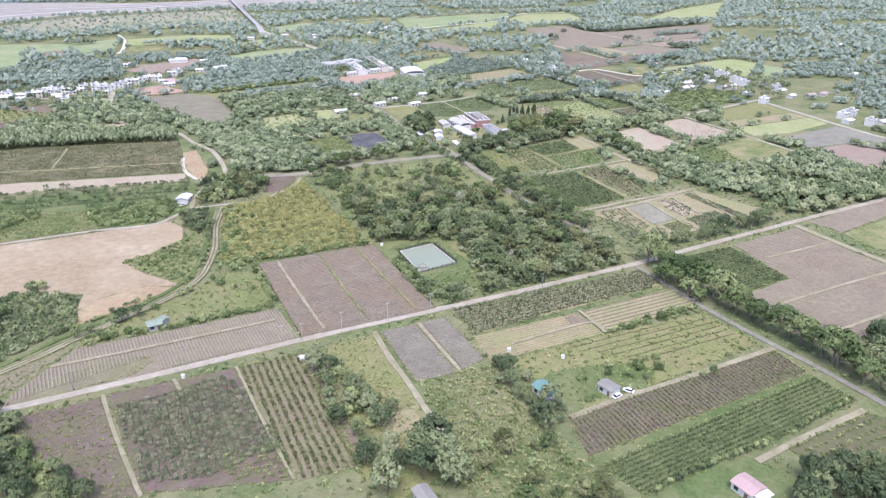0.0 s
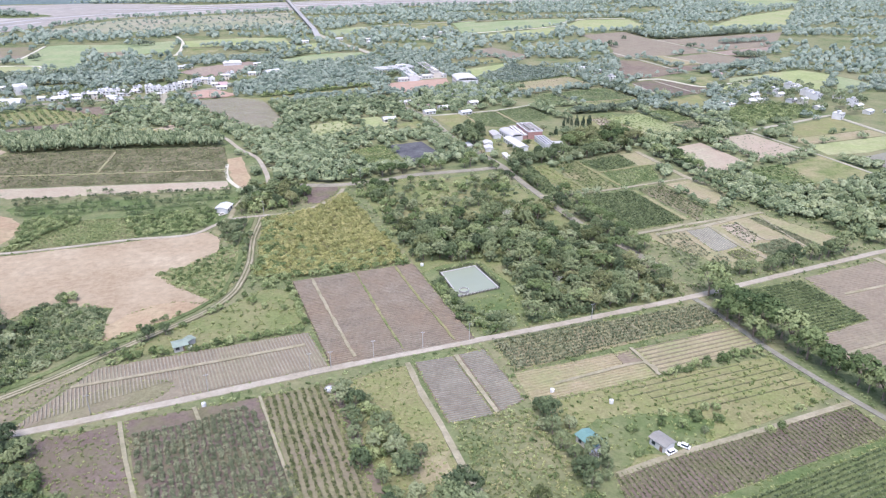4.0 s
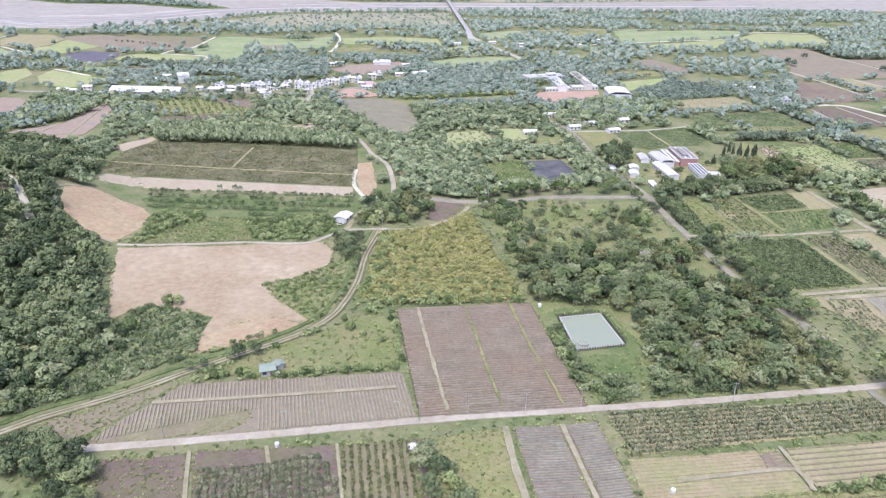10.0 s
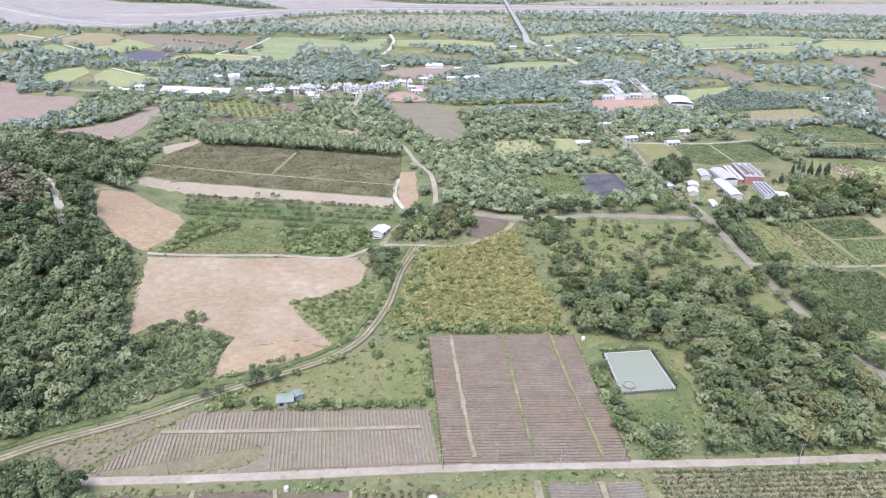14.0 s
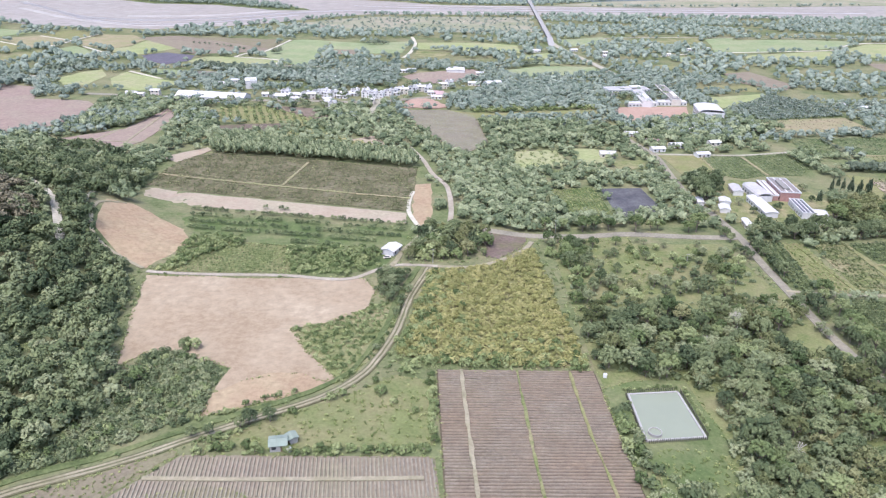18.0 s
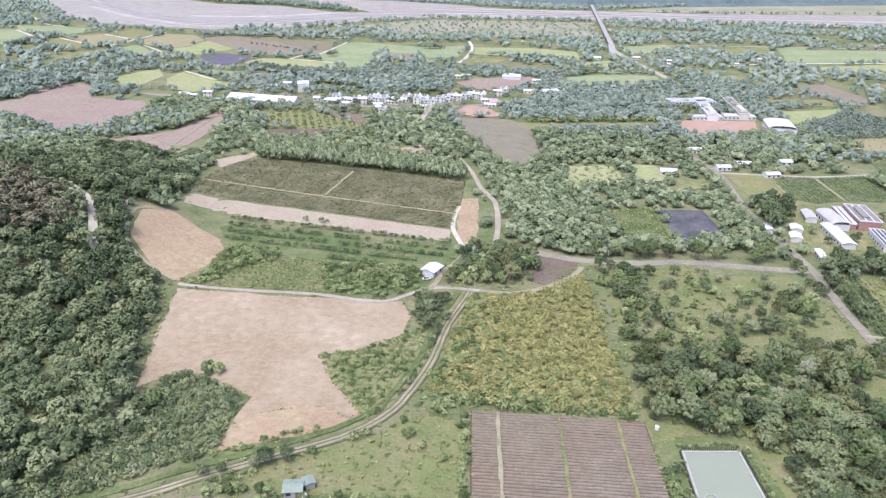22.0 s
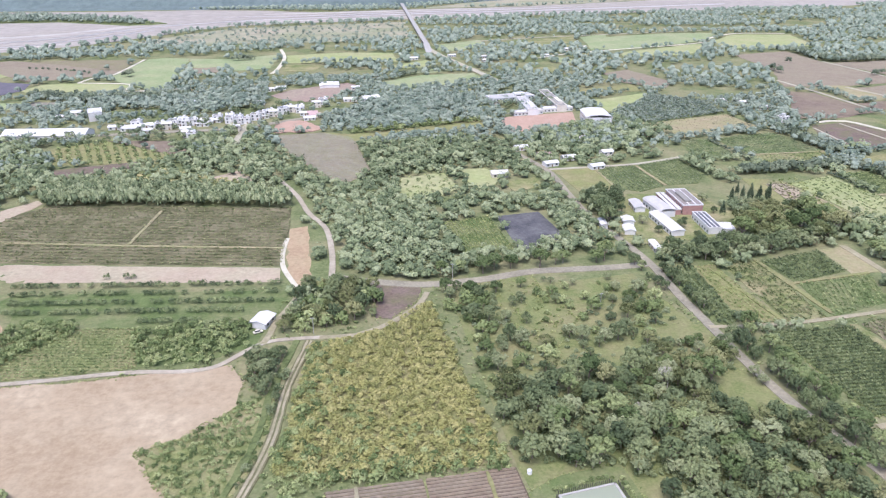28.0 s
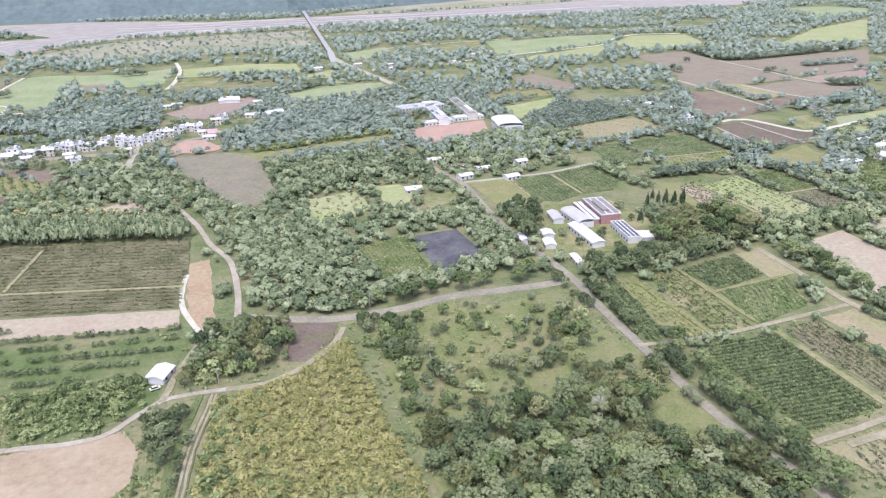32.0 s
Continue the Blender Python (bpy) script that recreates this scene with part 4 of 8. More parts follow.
crop_rows("young_tree_row", [(91.0, 140.2), (123.2, 142.3), (172.8, 143.4), (177.2, 116.2), (137.5, 117.4), (107.7, 124.3)], edge_angle([(103.6, 139.1), (172.8, 143.4)], 0), 3.8, 1.7, 0.42, M_MAIZE, None, keep=0.6, label="rows of young fruit trees")["category"] = "fruit trees"
p = [(80.2, 100.9), (181.6, 108.9), (181.8, 92.2), (76.0, 80.2)]
F = sheet("vine_field", p, M_PURPLE, 0.06, "grey-green field of trellised vines")
crop_rows("vine_row", p, edge_angle(p, 1), 1.9, 0.55, 0.4, M_MAIZE, F, up=1.2)
p = [(76.7, 75.1), (181.8, 88.9), (184.2, 71.7), (82.9, 58.0)]
F = sheet("vine_field", p, M_SCRUB, 0.06, "dark green field of trellised vines")
crop_rows("vine_row", p, edge_angle(p, 0), 1.95, 0.55, 0.48, M_DARKLEAF, F, up=1.3)
sheet("grass_strip", [(75.1, 79.4), (181.6, 91.4), (182.2, 88.7), (76.8, 75.3)], M_LAWN, 0.05, "green grass strip between vine fields")
sheet("house_lawn", [(75.9, 58.2), (122.5, 65.1), (126.7, 58.2), (131.1, 45.0), (119.0, 41.9)], M_LAWN, 0.05, "green lawn round the pink-roofed house", ragged=1)
p = [(140.2, 59.9), (181.7, 64.8), (187.3, 54.9), (167.7, 39.4), (142.2, 49.0)]
F = sheet("orchard", p, M_OLIVE, 0.06, "olive orchard plot of small bushes")
crop_rows("orchard_bush", p, edge_angle(p, 0), 3.6, 2.6, 0.8, M_CROP, F)
p = [(206.2, 199.2), (239.1, 201.3), (239.4, 160.1), (208.5, 154.7)]
F = sheet("vine_field", p, M_SCRUB, 0.06, "dark green field of trellised vines")
crop_rows("vine_row", p, edge_angle(p, 0), 2.3, 0.85, 0.68, M_DARKLEAF, F, up=0.95, kit=SMALL)
p = [(242.8, 202.4), (294.8, 209.3), (300.3, 131.9), (270.7, 109.5), (209.3, 103.2), (199.4, 117.7), (208.2, 153.5), (239.7, 158.6)]
F = sheet("tilled_field", p, M_TILLED, 0.05, "wide grey-brown tilled field")
ridges("furrow", p, edge_angle([(249.4, 183.1), (296.2, 185.8)], 0), 1.6, 1.0, 0.16, M_TILLED, F, step=9)
for q in ([(248.4, 181.9), (296.2, 185.8)], [(202.9, 137.7), (249.6, 143.1), (304.6, 147.6)], [(205.9, 110.3), (265.9, 117.0)]):
    ribbon("bed_strip", q, 1.6, M_TRACK, 0.3, "pale bare strip across the tilled field", "strip")
sheet("tilled_field", [(309.5, 214.3), (410.0, 230.8), (381.9, 208.7), (314.5, 194.7)], M_TILLED, 0.05, "grey-brown tilled field")
sheet("green_field", [(313.7, 193.2), (376.5, 204.4), (320.8, 160.3), (311.6, 171.7)], M_GRASS, 0.05, "weedy green field", ragged=1)

# orchard plots east of the long road
p = [(166.0, 413.1), (184.5, 414.9), (181.1, 358.9), (172.9, 352.0), (167.4, 359.5)]
F = sheet("orchard_plot", p, M_SCRUB, 0.05, "dark orchard plot along the road")
crop_rows("orchard_row", p, edge_angle(p, 1), 3.0, 2.0, 1.2, M_DARKLEAF, F)
p = [(185.0, 414.8), (197.2, 415.6), (198.9, 352.9), (180.4, 352.9)]
F = sheet("crop_plot", p, M_DRYGRASS, 0.06, "pale yellow-green crop plot")
crop_rows("crop", p, edge_angle(p, 1), 2.6, 1.8, 0.75, M_CROP, F, keep=0.75)
p = [(201.4, 415.9), (222.0, 416.7), (221.7, 354.1), (201.3, 352.3)]
F = sheet("crop_plot", p, M_GRASS, 0.06, "mottled green crop plot")
crop_rows("crop", p, edge_angle(p, 1), 2.6, 1.7, 0.95, M_MAIZE, F, keep=0.75)
p = [(224.1, 416.9), (262.2, 425.6), (261.4, 399.1), (227.9, 390.6)]
F = sheet("crop_plot", p, M_SCRUB, 0.06, "dark green bush plot in rows")
crop_rows("crop", p, edge_angle(p, 1), 2.6, 1.8, 1.0, M_DARKLEAF, F)
p = [(228.7, 388.4), (271.5, 393.5), (261.1, 365.0), (226.0, 355.1)]
F = sheet("crop_plot", p, M_LAWN, 0.06, "green bush plot in rows")
crop_rows("crop", p, edge_angle(p, 1), 2.6, 1.7, 0.8, M_BUSH, F)
sheet("stubble_plot", [(264.9, 427.3), (283.1, 430.5), (280.4, 396.7), (263.0, 395.8)], M_STUBBLE, 0.06, "bare olive stubble plot")
p = [(188.7, 345.2), (228.1, 344.9), (229.7, 287.8), (193.3, 282.7)]
F = sheet("vine_field", p, M_SCRUB, 0.06, "dark green field of trellised vines")
crop_rows("vine_row", p, edge_angle(p, 0), 2.4, 0.7, 0.72, M_DARKLEAF, F, up=1.2)
p = [(233.3, 346.6), (255.9, 351.3), (254.6, 302.2), (239.0, 286.8)]
F = sheet("crop_plot", p, M_DRYWEED, 0.06, "plot of sparse dark bush rows")
crop_rows("crop", p, edge_angle(p, 1), 2.8, 1.8, 0.9, M_MAIZE, F)
sheet("stubble_plot", [(258.0, 352.9), (281.9, 355.6), (289.6, 325.0), (266.1, 302.5)], M_STUBBLE, 0.06, "bare yellow-green plot", ragged=0.4)
p = [(191.8, 274.4), (221.9, 277.6)] + [(283.1, 284.0), (302.6, 235.0), (215.9, 220.0)]
F = sheet("dry_plot", p, M_STUBBLE, 0.055, "dry tan plots of mixed crops")
q = [(201.1, 270.3), (218.3, 272.5), (215.1, 241.5), (190.1, 223.7), (192.8, 240.9)]
crop_rows("bush_row", q, edge_angle(q, 1), 2.6, 1.7, 0.85, M_GREYBUSH, F, keep=0.8)
q = [(213.2, 237.9), (221.9, 238.3), (218.8, 227.1), (207.5, 223.8)]
crop_rows("bush_row", q, edge_angle(q, 1), 2.6, 1.7, 0.85, M_GREYBUSH, F, keep=0.7)
q = [(222.1, 273.4), (237.9, 275.0), (237.0, 245.4), (219.8, 242.2)]
G = sheet("netted_plot", q, M_GREY, 0.07, "grey plot of low netted beds")
ridges("planting_bed", q, edge_angle(q, 1), 1.5, 0.8, 0.3, M_CONCRETE, G)
q = [(246.1, 274.7), (258.1, 276.1), (257.1, 250.3), (242.7, 246.2)]
G = sheet("crop_strip", q, M_RED2, 0.07, "tan strip of sparse bushes")
crop_rows("bush_row", q, edge_angle(q, 1), 3.0, 1.8, 0.9, M_GREYBUSH, G, keep=0.65)
q = [(243.1, 243.2), (269.4, 248.4), (270.4, 232.8), (244.8, 228.7)]
G = sheet("crop_plot", q, M_OLIVE, 0.07, "dark green crop plot in rows")
crop_rows("crop", q, edge_angle(q, 1), 2.4, 1.5, 0.8, M_MIDLEAF, G, keep=0.9)
q = [(270.7, 280.3), (276.8, 280.1), (282.6, 235.8), (274.9, 233.2)]
G = sheet("crop_strip", q, M_OLIVE, 0.07, "olive crop strip in rows")
crop_rows("crop", q, edge_angle(q, 1), 2.4, 1.5, 0.8, M_GREYBUSH, G, keep=0.9)
q = [(224.2, 239.9), (238.6, 242.7), (239.2, 230.8), (224.9, 226.7)]
G = sheet("crop_plot", q, M_OLIVE, 0.07, "weedy olive crop plot")
crop_rows("crop", q, edge_angle(q, 1), 2.6, 1.6, 0.75, M_CROP, G, keep=0.8)
for line, wd in (([(239.4, 275.9), (237.9, 245.2), (240.8, 227.1)], 2.2), ([(259.1, 276.5), (257.7, 249.2), (269.7, 248.4)], 1.6), ([(201.3, 272.8), (221.9, 274.8), (237.7, 277.0), (276.8, 285.8)], 3.0), ([(280.0, 282.1), (274.1, 250.2), (272.9, 229.8)], 1.4)):
    ribbon("field_path", line, wd, M_TRACK, 0.16, "pale path between dry plots", "path", wobble=0.4)

# plots of the eastern plain, the middle distance and the far paddies
sheet("school_yard", [(149.8, 769.2), (226.7, 782.7), (214.5, 722.6), (143.5, 710.6)], M_CLAY, 0.07, "red clay sports ground")
sheet("tan_field", [(312.7, 431.5), (348.4, 441.3), (348.0, 382.1), (300.7, 358.6)], M_RED2, 0.06, "bare tan field", ragged=0.6, step=14)
p = [(366.4, 447.8), (408.4, 455.4), (412.5, 392.8), (359.0, 381.7)]
F = sheet("tan_field", p, M_RED2, 0.06, "bare tan field with seedlings", ragged=0.6, step=14)
crop_rows("crop_row", p, edge_angle(p, 0), 6.0, 4.0, 0.6, M_GREYBUSH, F, keep=0.6)
p = [(329.0, 364.6), (369.7, 370.5), (359.7, 321.1), (318.4, 321.5)]
F = sheet("crop_plot", p, M_LAWN, 0.06, "fresh green crop in broken rows", ragged=0.6, step=14)
crop_rows("crop_row", p, edge_angle(p, 0), 4.2, 2.0, 1.25, M_BUSH, F, keep=0.8)
sheet("green_field", [(366.9, 364.4), (422.1, 383.2), (420.2, 329.2), (381.4, 310.0), (360.9, 323.7)], M_GRASS, 0.06, "smooth green field", ragged=0.6, step=14)
sheet("paddy_field", [(466.0, 468.9), (525.8, 487.9), (523.1, 440.3), (433.2, 432.3)], M_DRYGRASS, 0.06, "pale green paddy strip", ragged=0.4, step=14)
sheet("paddy_field", [(431.7, 430.6), (521.7, 438.3), (521.9, 418.5), (429.1, 411.6)], M_STUBBLE, 0.06, "yellow-green paddy strip", ragged=0.4, step=14)
sheet("paddy_field", [(428.6, 409.6), (520.5, 416.6), (520.1, 393.5), (461.4, 378.8), (424.4, 382.4)], M_YELLOWGREEN, 0.06, "yellow-green paddy strip", ragged=0.4, step=14)
sheet("grey_field", [(447.5, 369.9), (518.2, 383.2), (522.5, 336.5), (491.7, 311.3), (479.8, 337.1), (438.2, 338.1)], M_GREY, 0.06, "grey bedded field", ragged=0.6, step=14)
sheet("tilled_field", [(435.1, 334.0), (476.0, 334.9), (488.8, 308.9), (443.9, 272.1), (424.4, 279.3), (435.9, 308.6)], M_PINK, 0.06, "pinkish tilled field", ragged=0.6, step=14)
p = [(363.6, 282.3), (386.6, 283.4), (396.8, 267.4), (364.4, 260.0)]
F = sheet("crop_plot", p, M_LAWN, 0.06, "small bright plots among trees", ragged=0.6, step=14)
crop_rows("crop_row", p, edge_angle(p, 0), 4, 2.4, 0.9, M_CROP, F, keep=0.7)
p = [(458.7, 551.3), (511.6, 557.8), (551.4, 523.8), (527.5, 501.8), (420.7, 475.3), (411.8, 488.8)]
F = sheet("orchard_plot", p, M_SCRUB, 0.06, "dense green fruit orchard", ragged=1.0, step=14)
crop_rows("crop_row", p, edge_angle(p, 0), 5.0, 4.0, 1.9, M_BUSH, F, keep=0.9)
sheet("green_field", [(601.3, 698.8), (692.4, 720.2), (706.5, 679.9), (606.4, 590.9), (599.4, 654.4)], M_YELLOWGREEN, 0.06, "bright green field behind houses", ragged=1.5, step=14)
sheet("green_field", [(704.0, 671.1), (709.1, 614.7), (625.5, 584.0)], M_PADDY, 0.06, "green field beside houses", ragged=1.5, step=14)
sheet("green_field", [(565.1, 693.4), (603.4, 698.0), (595.4, 660.2), (544.4, 665.8)], M_PADDY, 0.06, "green field behind houses", ragged=1.5, step=14)
ribbon("east_lane", [(411.7, 463.8), (465.9, 476.8), (531.8, 494.4)], 4, M_CONCRETE, 0.15, "pale lane beside paddies", "road", 12)
ribbon("east_lane", [(411.7, 463.8), (416.0, 403.7), (419.0, 328.0)], 2.5, M_CONCRETE, 0.15, "pale ditch lane between fields", "road", 12)
ribbon("east_lane", [(531.8, 494.4), (523.4, 387.9), (522.5, 336.5)], 5, M_CONCRETE, 0.15, "pale lane beside houses", "road", 12)
sheet("stubble_plot", [(154.7, 592.8), (187.5, 595.4), (187.4, 546.8), (161.1, 538.3)], M_DRYGRASS, 0.06, "pale stubble plot", ragged=1, step=14)
p = [(188.3, 593.7), (221.2, 595.1), (223.4, 545.9), (203.3, 536.4), (188.5, 545.3)]
F = sheet("vegetable_plot", p, M_SCRUB, 0.06, "dark green vegetable plot in rows", ragged=0.5, step=14)
crop_rows("crop_row", p, edge_angle(p, 1), 3.2, 1.8, 0.8, M_MIDLEAF, F, keep=0.9)
p = [(224.8, 597.1), (262.8, 612.0), (264.4, 568.5), (250.9, 548.8), (227.5, 547.3)]
F = sheet("vegetable_plot", p, M_SCRUB, 0.06, "dark green vegetable plot in rows", ragged=0.5, step=14)
crop_rows("crop_row", p, edge_angle(p, 1), 3.2, 1.8, 0.8, M_MIDLEAF, F, keep=0.9)
p = [(282.8, 661.9), (313.5, 663.1), (311.7, 606.7), (283.2, 599.8)]
F = sheet("vegetable_plot", p, M_LAWN, 0.06, "green vegetable plot", ragged=0.5, step=14)
crop_rows("crop_row", p, edge_angle(p, 1), 3.2, 1.8, 0.8, M_MIDLEAF, F, keep=0.8)
p = [(320.0, 665.3), (381.2, 677.3), (390.5, 616.5), (322.4, 614.0)]
F = sheet("vegetable_plot", p, M_LAWN, 0.06, "wide green vegetable plot", ragged=0.5, step=14)
crop_rows("crop_row", p, edge_angle(p, 1), 3.2, 1.8, 0.8, M_MIDLEAF, F, keep=0.8)
p = [(321.1, 609.2), (389.8, 613.0), (378.3, 581.6), (323.3, 583.9)]
F = sheet("vegetable_plot", p, M_GRASS, 0.06, "green vegetable plot", ragged=0.5, step=14)
crop_rows("crop_row", p, edge_angle(p, 1), 3.2, 1.8, 0.8, M_BUSH, F, keep=0.6)
p = [(277.9, 729.5), (375.0, 751.2), (381.3, 702.2), (286.1, 668.9), (262.8, 679.4)]
F = sheet("tan_field", p, M_STUBBLE, 0.06, "dry tan field with faint rows", ragged=1, step=14)
crop_rows("crop_row", p, edge_angle(p, 0), 5.0, 3.0, 0.6, M_DRYLEAF, F, keep=0.6)
p = [(266.0, 774.9), (337.4, 850.3), (379.0, 815.8), (377.1, 758.6), (288.2, 726.5), (262.1, 748.3)]
F = sheet("banana_plot", p, M_SCRUB, 0.06, "dense dark plantation in rows", ragged=1, step=14)
crop_rows("crop_row", p, edge_angle(p, 2), 5.0, 3.2, 2.2, M_FARLEAF, F, keep=1.0)
sheet("lawn", [(258.3, 833.1), (339.3, 866.4), (320.2, 833.1), (266.9, 777.3), (257.5, 798.9)], M_YELLOWGREEN, 0.06, "open green lawn", ragged=1, step=14)
sheet("dry_field", [(269.0, 901.2), (340.9, 919.8), (341.2, 879.6), (260.4, 869.9)], M_DRYGRASS, 0.06, "dry grass field", ragged=1, step=14)
sheet("tilled_field", [(330.1, 996.8), (372.1, 1020.3), (395.5, 926.5), (372.6, 891.6), (333.7, 929.6)], M_TILLED, 0.06, "grey-brown tilled field", ragged=1, step=14)
sheet("paddy_field", [(410.5, 1342.0), (570.5, 1391.4), (687.1, 1388.8), (604.6, 1284.6), (476.0, 1215.3), (381.3, 1206.0)], M_PADDY, 0.06, "broad green paddy", ragged=2, step=14)
sheet("paddy_field", [(415.3, 1169.5), (544.7, 1235.3), (597.6, 1255.3), (540.5, 1167.2), (508.9, 1132.9), (407.2, 1135.7)], M_YELLOWGREEN, 0.06, "green paddy", ragged=2, step=14)
sheet("paddy_field", [(613.1, 1273.7), (697.2, 1356.9), (798.8, 1340.4), (757.9, 1201.6), (680.9, 1182.8), (613.9, 1190.8)], M_YELLOWGREEN, 0.06, "broad green paddy", ragged=2, step=14)
sheet("paddy_field", [(838.4, 1144.9), (1082.6, 1340.4), (1327.5, 1465.0), (1026.1, 1142.2), (929.5, 1144.0)], M_YELLOWGREEN, 0.06, "broad green paddy beside the wood", ragged=2, step=14)
sheet("paddy_field", [(1309.5, 1752.5), (1482.5, 1757.9), (1518.5, 1669.5), (1406.1, 1549.2), (1276.1, 1554.2)], M_PADDY, 0.06, "far green paddy", ragged=2, step=14)
sheet("tilled_field", [(577.6, 1123.1), (676.0, 1149.5), (668.8, 1040.2), (677.6, 885.3), (580.6, 874.1), (512.8, 879.1), (529.8, 922.3), (563.7, 994.2)], M_TILLED, 0.06, "wide grey-brown tilled field", ragged=2, step=14)
sheet("tilled_field", [(673.3, 1033.2), (766.2, 1043.8), (958.6, 1070.0), (821.4, 923.1), (692.2, 898.2)], M_TILLED, 0.06, "wide pale brown tilled field", ragged=2, step=14)
sheet("tilled_field", [(678.9, 884.9), (817.9, 919.3), (761.9, 859.4), (680.7, 851.4)], M_PINK, 0.06, "reddish tilled field", ragged=2, step=14)
sheet("tilled_field", [(581.1, 858.4), (672.2, 878.6), (675.4, 845.2), (721.3, 815.8), (674.9, 766.2), (605.8, 773.8)], M_TILLED, 0.06, "wide brown tilled field", ragged=2, step=14)
sheet("tilled_field", [(501.7, 852.7), (525.7, 838.3), (531.0, 741.3), (474.3, 722.3), (433.8, 726.3), (466.2, 790.0)], M_BROWN, 0.06, "brown tilled field", ragged=2, step=14)
sheet("yellow_field", [(559.9, 880.4), (589.3, 875.4), (597.3, 799.4), (541.3, 789.7)], M_STUBBLE, 0.08, "small yellow field", ragged=1, step=14)
sheet("tilled_field", [(536.8, 781.5), (596.0, 793.1), (601.5, 768.6), (541.0, 749.9)], M_BROWN, 0.06, "brown tilled field", ragged=1, step=14)
sheet("tilled_field", [(432.1, 697.0), (471.7, 705.2), (498.1, 641.9), (469.0, 619.2), (437.2, 614.6), (411.0, 641.6)], M_PURPLE, 0.06, "dark purple-brown tilled field", ragged=1, step=14)
sheet("green_field", [(504.0, 705.9), (549.5, 708.4), (527.7, 664.8), (501.1, 658.7)], M_GRASS, 0.06, "green field beside a farmhouse", ragged=1, step=14)
sheet("green_field", [(507.4, 647.9), (581.4, 666.1), (549.2, 631.6), (508.5, 628.3)], M_YELLOWGREEN, 0.06, "pale green field", ragged=1, step=14)
sheet("dry_field", [(402.3, 588.3), (465.1, 614.4), (455.4, 575.2), (407.1, 554.5)], M_DRYGRASS, 0.06, "dry olive field", ragged=2, step=14)
p = [(361.6, 556.4), (388.9, 558.0), (390.2, 513.5), (362.9, 510.6)]
F = sheet("vegetable_plot", p, M_SCRUB, 0.06, "green vegetable plot in rows", ragged=0.5, step=14)
crop_rows("crop_row", p, edge_angle(p, 1), 3.2, 1.8, 0.85, M_BUSH, F, keep=0.85)
p = [(314.8, 539.4), (355.3, 553.7), (359.0, 507.8), (365.2, 497.5), (360.0, 469.0), (322.0, 465.4), (320.4, 502.4)]
F = sheet("vegetable_plot", p, M_YELLOWGREEN, 0.06, "light green vegetable plot in rows", ragged=0.5, step=14)
crop_rows("crop_row", p, edge_angle(p, 1), 4.2, 1.8, 0.9, M_BUSH, F, keep=0.6)
sheet("bare_strip", [(307.5, 546.9), (314.0, 539.6), (321.4, 464.5), (311.3, 463.1), (305.8, 506.3)], M_STUBBLE, 0.06, "tan strip between plots", ragged=0.5, step=14)
p = [(297.8, 541.4), (311.3, 539.0), (312.9, 509.2), (294.2, 507.1)]
F = sheet("dry_bed", p, M_RED2, 0.06, "tan bed of dry bushes", ragged=0.5, step=14)
crop_rows("crop_row", p, edge_angle(p, 1), 3.4, 2.4, 1.0, M_DRYLEAF, F, keep=0.7)
p = [(296.7, 492.6), (318.3, 499.4), (314.6, 466.3), (300.7, 462.9), (291.4, 472.5)]
F = sheet("vegetable_plot", p, M_LAWN, 0.06, "green vegetable plot", ragged=0.5, step=14)
crop_rows("crop_row", p, edge_angle(p, 1), 3.4, 2.4, 0.8, M_CROP, F, keep=0.7)
p = [(361.5, 498.5), (387.6, 510.3), (392.3, 476.0), (363.5, 468.0)]
F = sheet("vegetable_plot", p, M_DRYWEED, 0.06, "dull green plot in rows", ragged=0.5, step=14)
crop_rows("crop_row", p, edge_angle(p, 1), 3.4, 2.0, 0.9, M_GREYBUSH, F, keep=0.9)
sheet("dry_field", [(286.8, 555.3), (305.8, 550.1), (296.4, 539.1), (292.2, 505.3), (303.7, 504.5), (303.8, 490.7), (292.9, 487.0), (281.2, 501.3)], M_DRYGRASS, 0.06, "dry grassy field", ragged=1, step=14)
ribbon("terrace_road", [(215.9, 1329.7), (306.0, 1361.0), (554.0, 1406.5), (783.5, 1446.8), (960.2, 1473.9)], 4, M_CONCRETE, 0.15, "long pale embankment road", "road", 12)
ribbon("far_lane", [(279.9, 1136.3), (349.3, 1178.4), (478.5, 1221.4), (586.8, 1258.9), (639.9, 1322.8), (710.6, 1371.1), (798.7, 1359.6)], 5, M_PALEPATH, 0.15, "pale far farm lane", "road", 12)
ribbon("far_lane", [(526.9, 919.0), (531.9, 836.4), (533.6, 749.2)], 4, M_CONCRETE, 0.15, "pale far farm lane", "road", 12)
ribbon("far_lane", [(670.4, 1045.4), (676.2, 949.2), (677.6, 885.3), (682.0, 851.1)], 4, M_CONCRETE, 0.15, "pale far farm lane", "road", 12)
ribbon("far_lane", [(582.4, 865.7), (596.5, 803.1), (609.4, 769.5)], 4, M_CONCRETE, 0.15, "pale far farm lane", "road", 12)
ribbon("far_lane", [(445.4, 707.8), (474.7, 709.3), (496.7, 653.2), (532.0, 658.9), (590.5, 675.8)], 5, M_PALEPATH, 0.15, "pale walled lane beside a tilled field", "road", 12)
ribbon("plot_road", [(153.1, 594.7), (188.0, 596.7), (225.1, 600.1), (267.2, 614.0)], 3.5, M_CONCRETE, 0.15, "pale lane past vegetable plots", "road", 12)
ribbon("field_path", [(221.6, 594.9), (225.5, 546.6)], 2.2, M_STUBBLE, 0.15, "pale grassy path between plots", "path", 12)
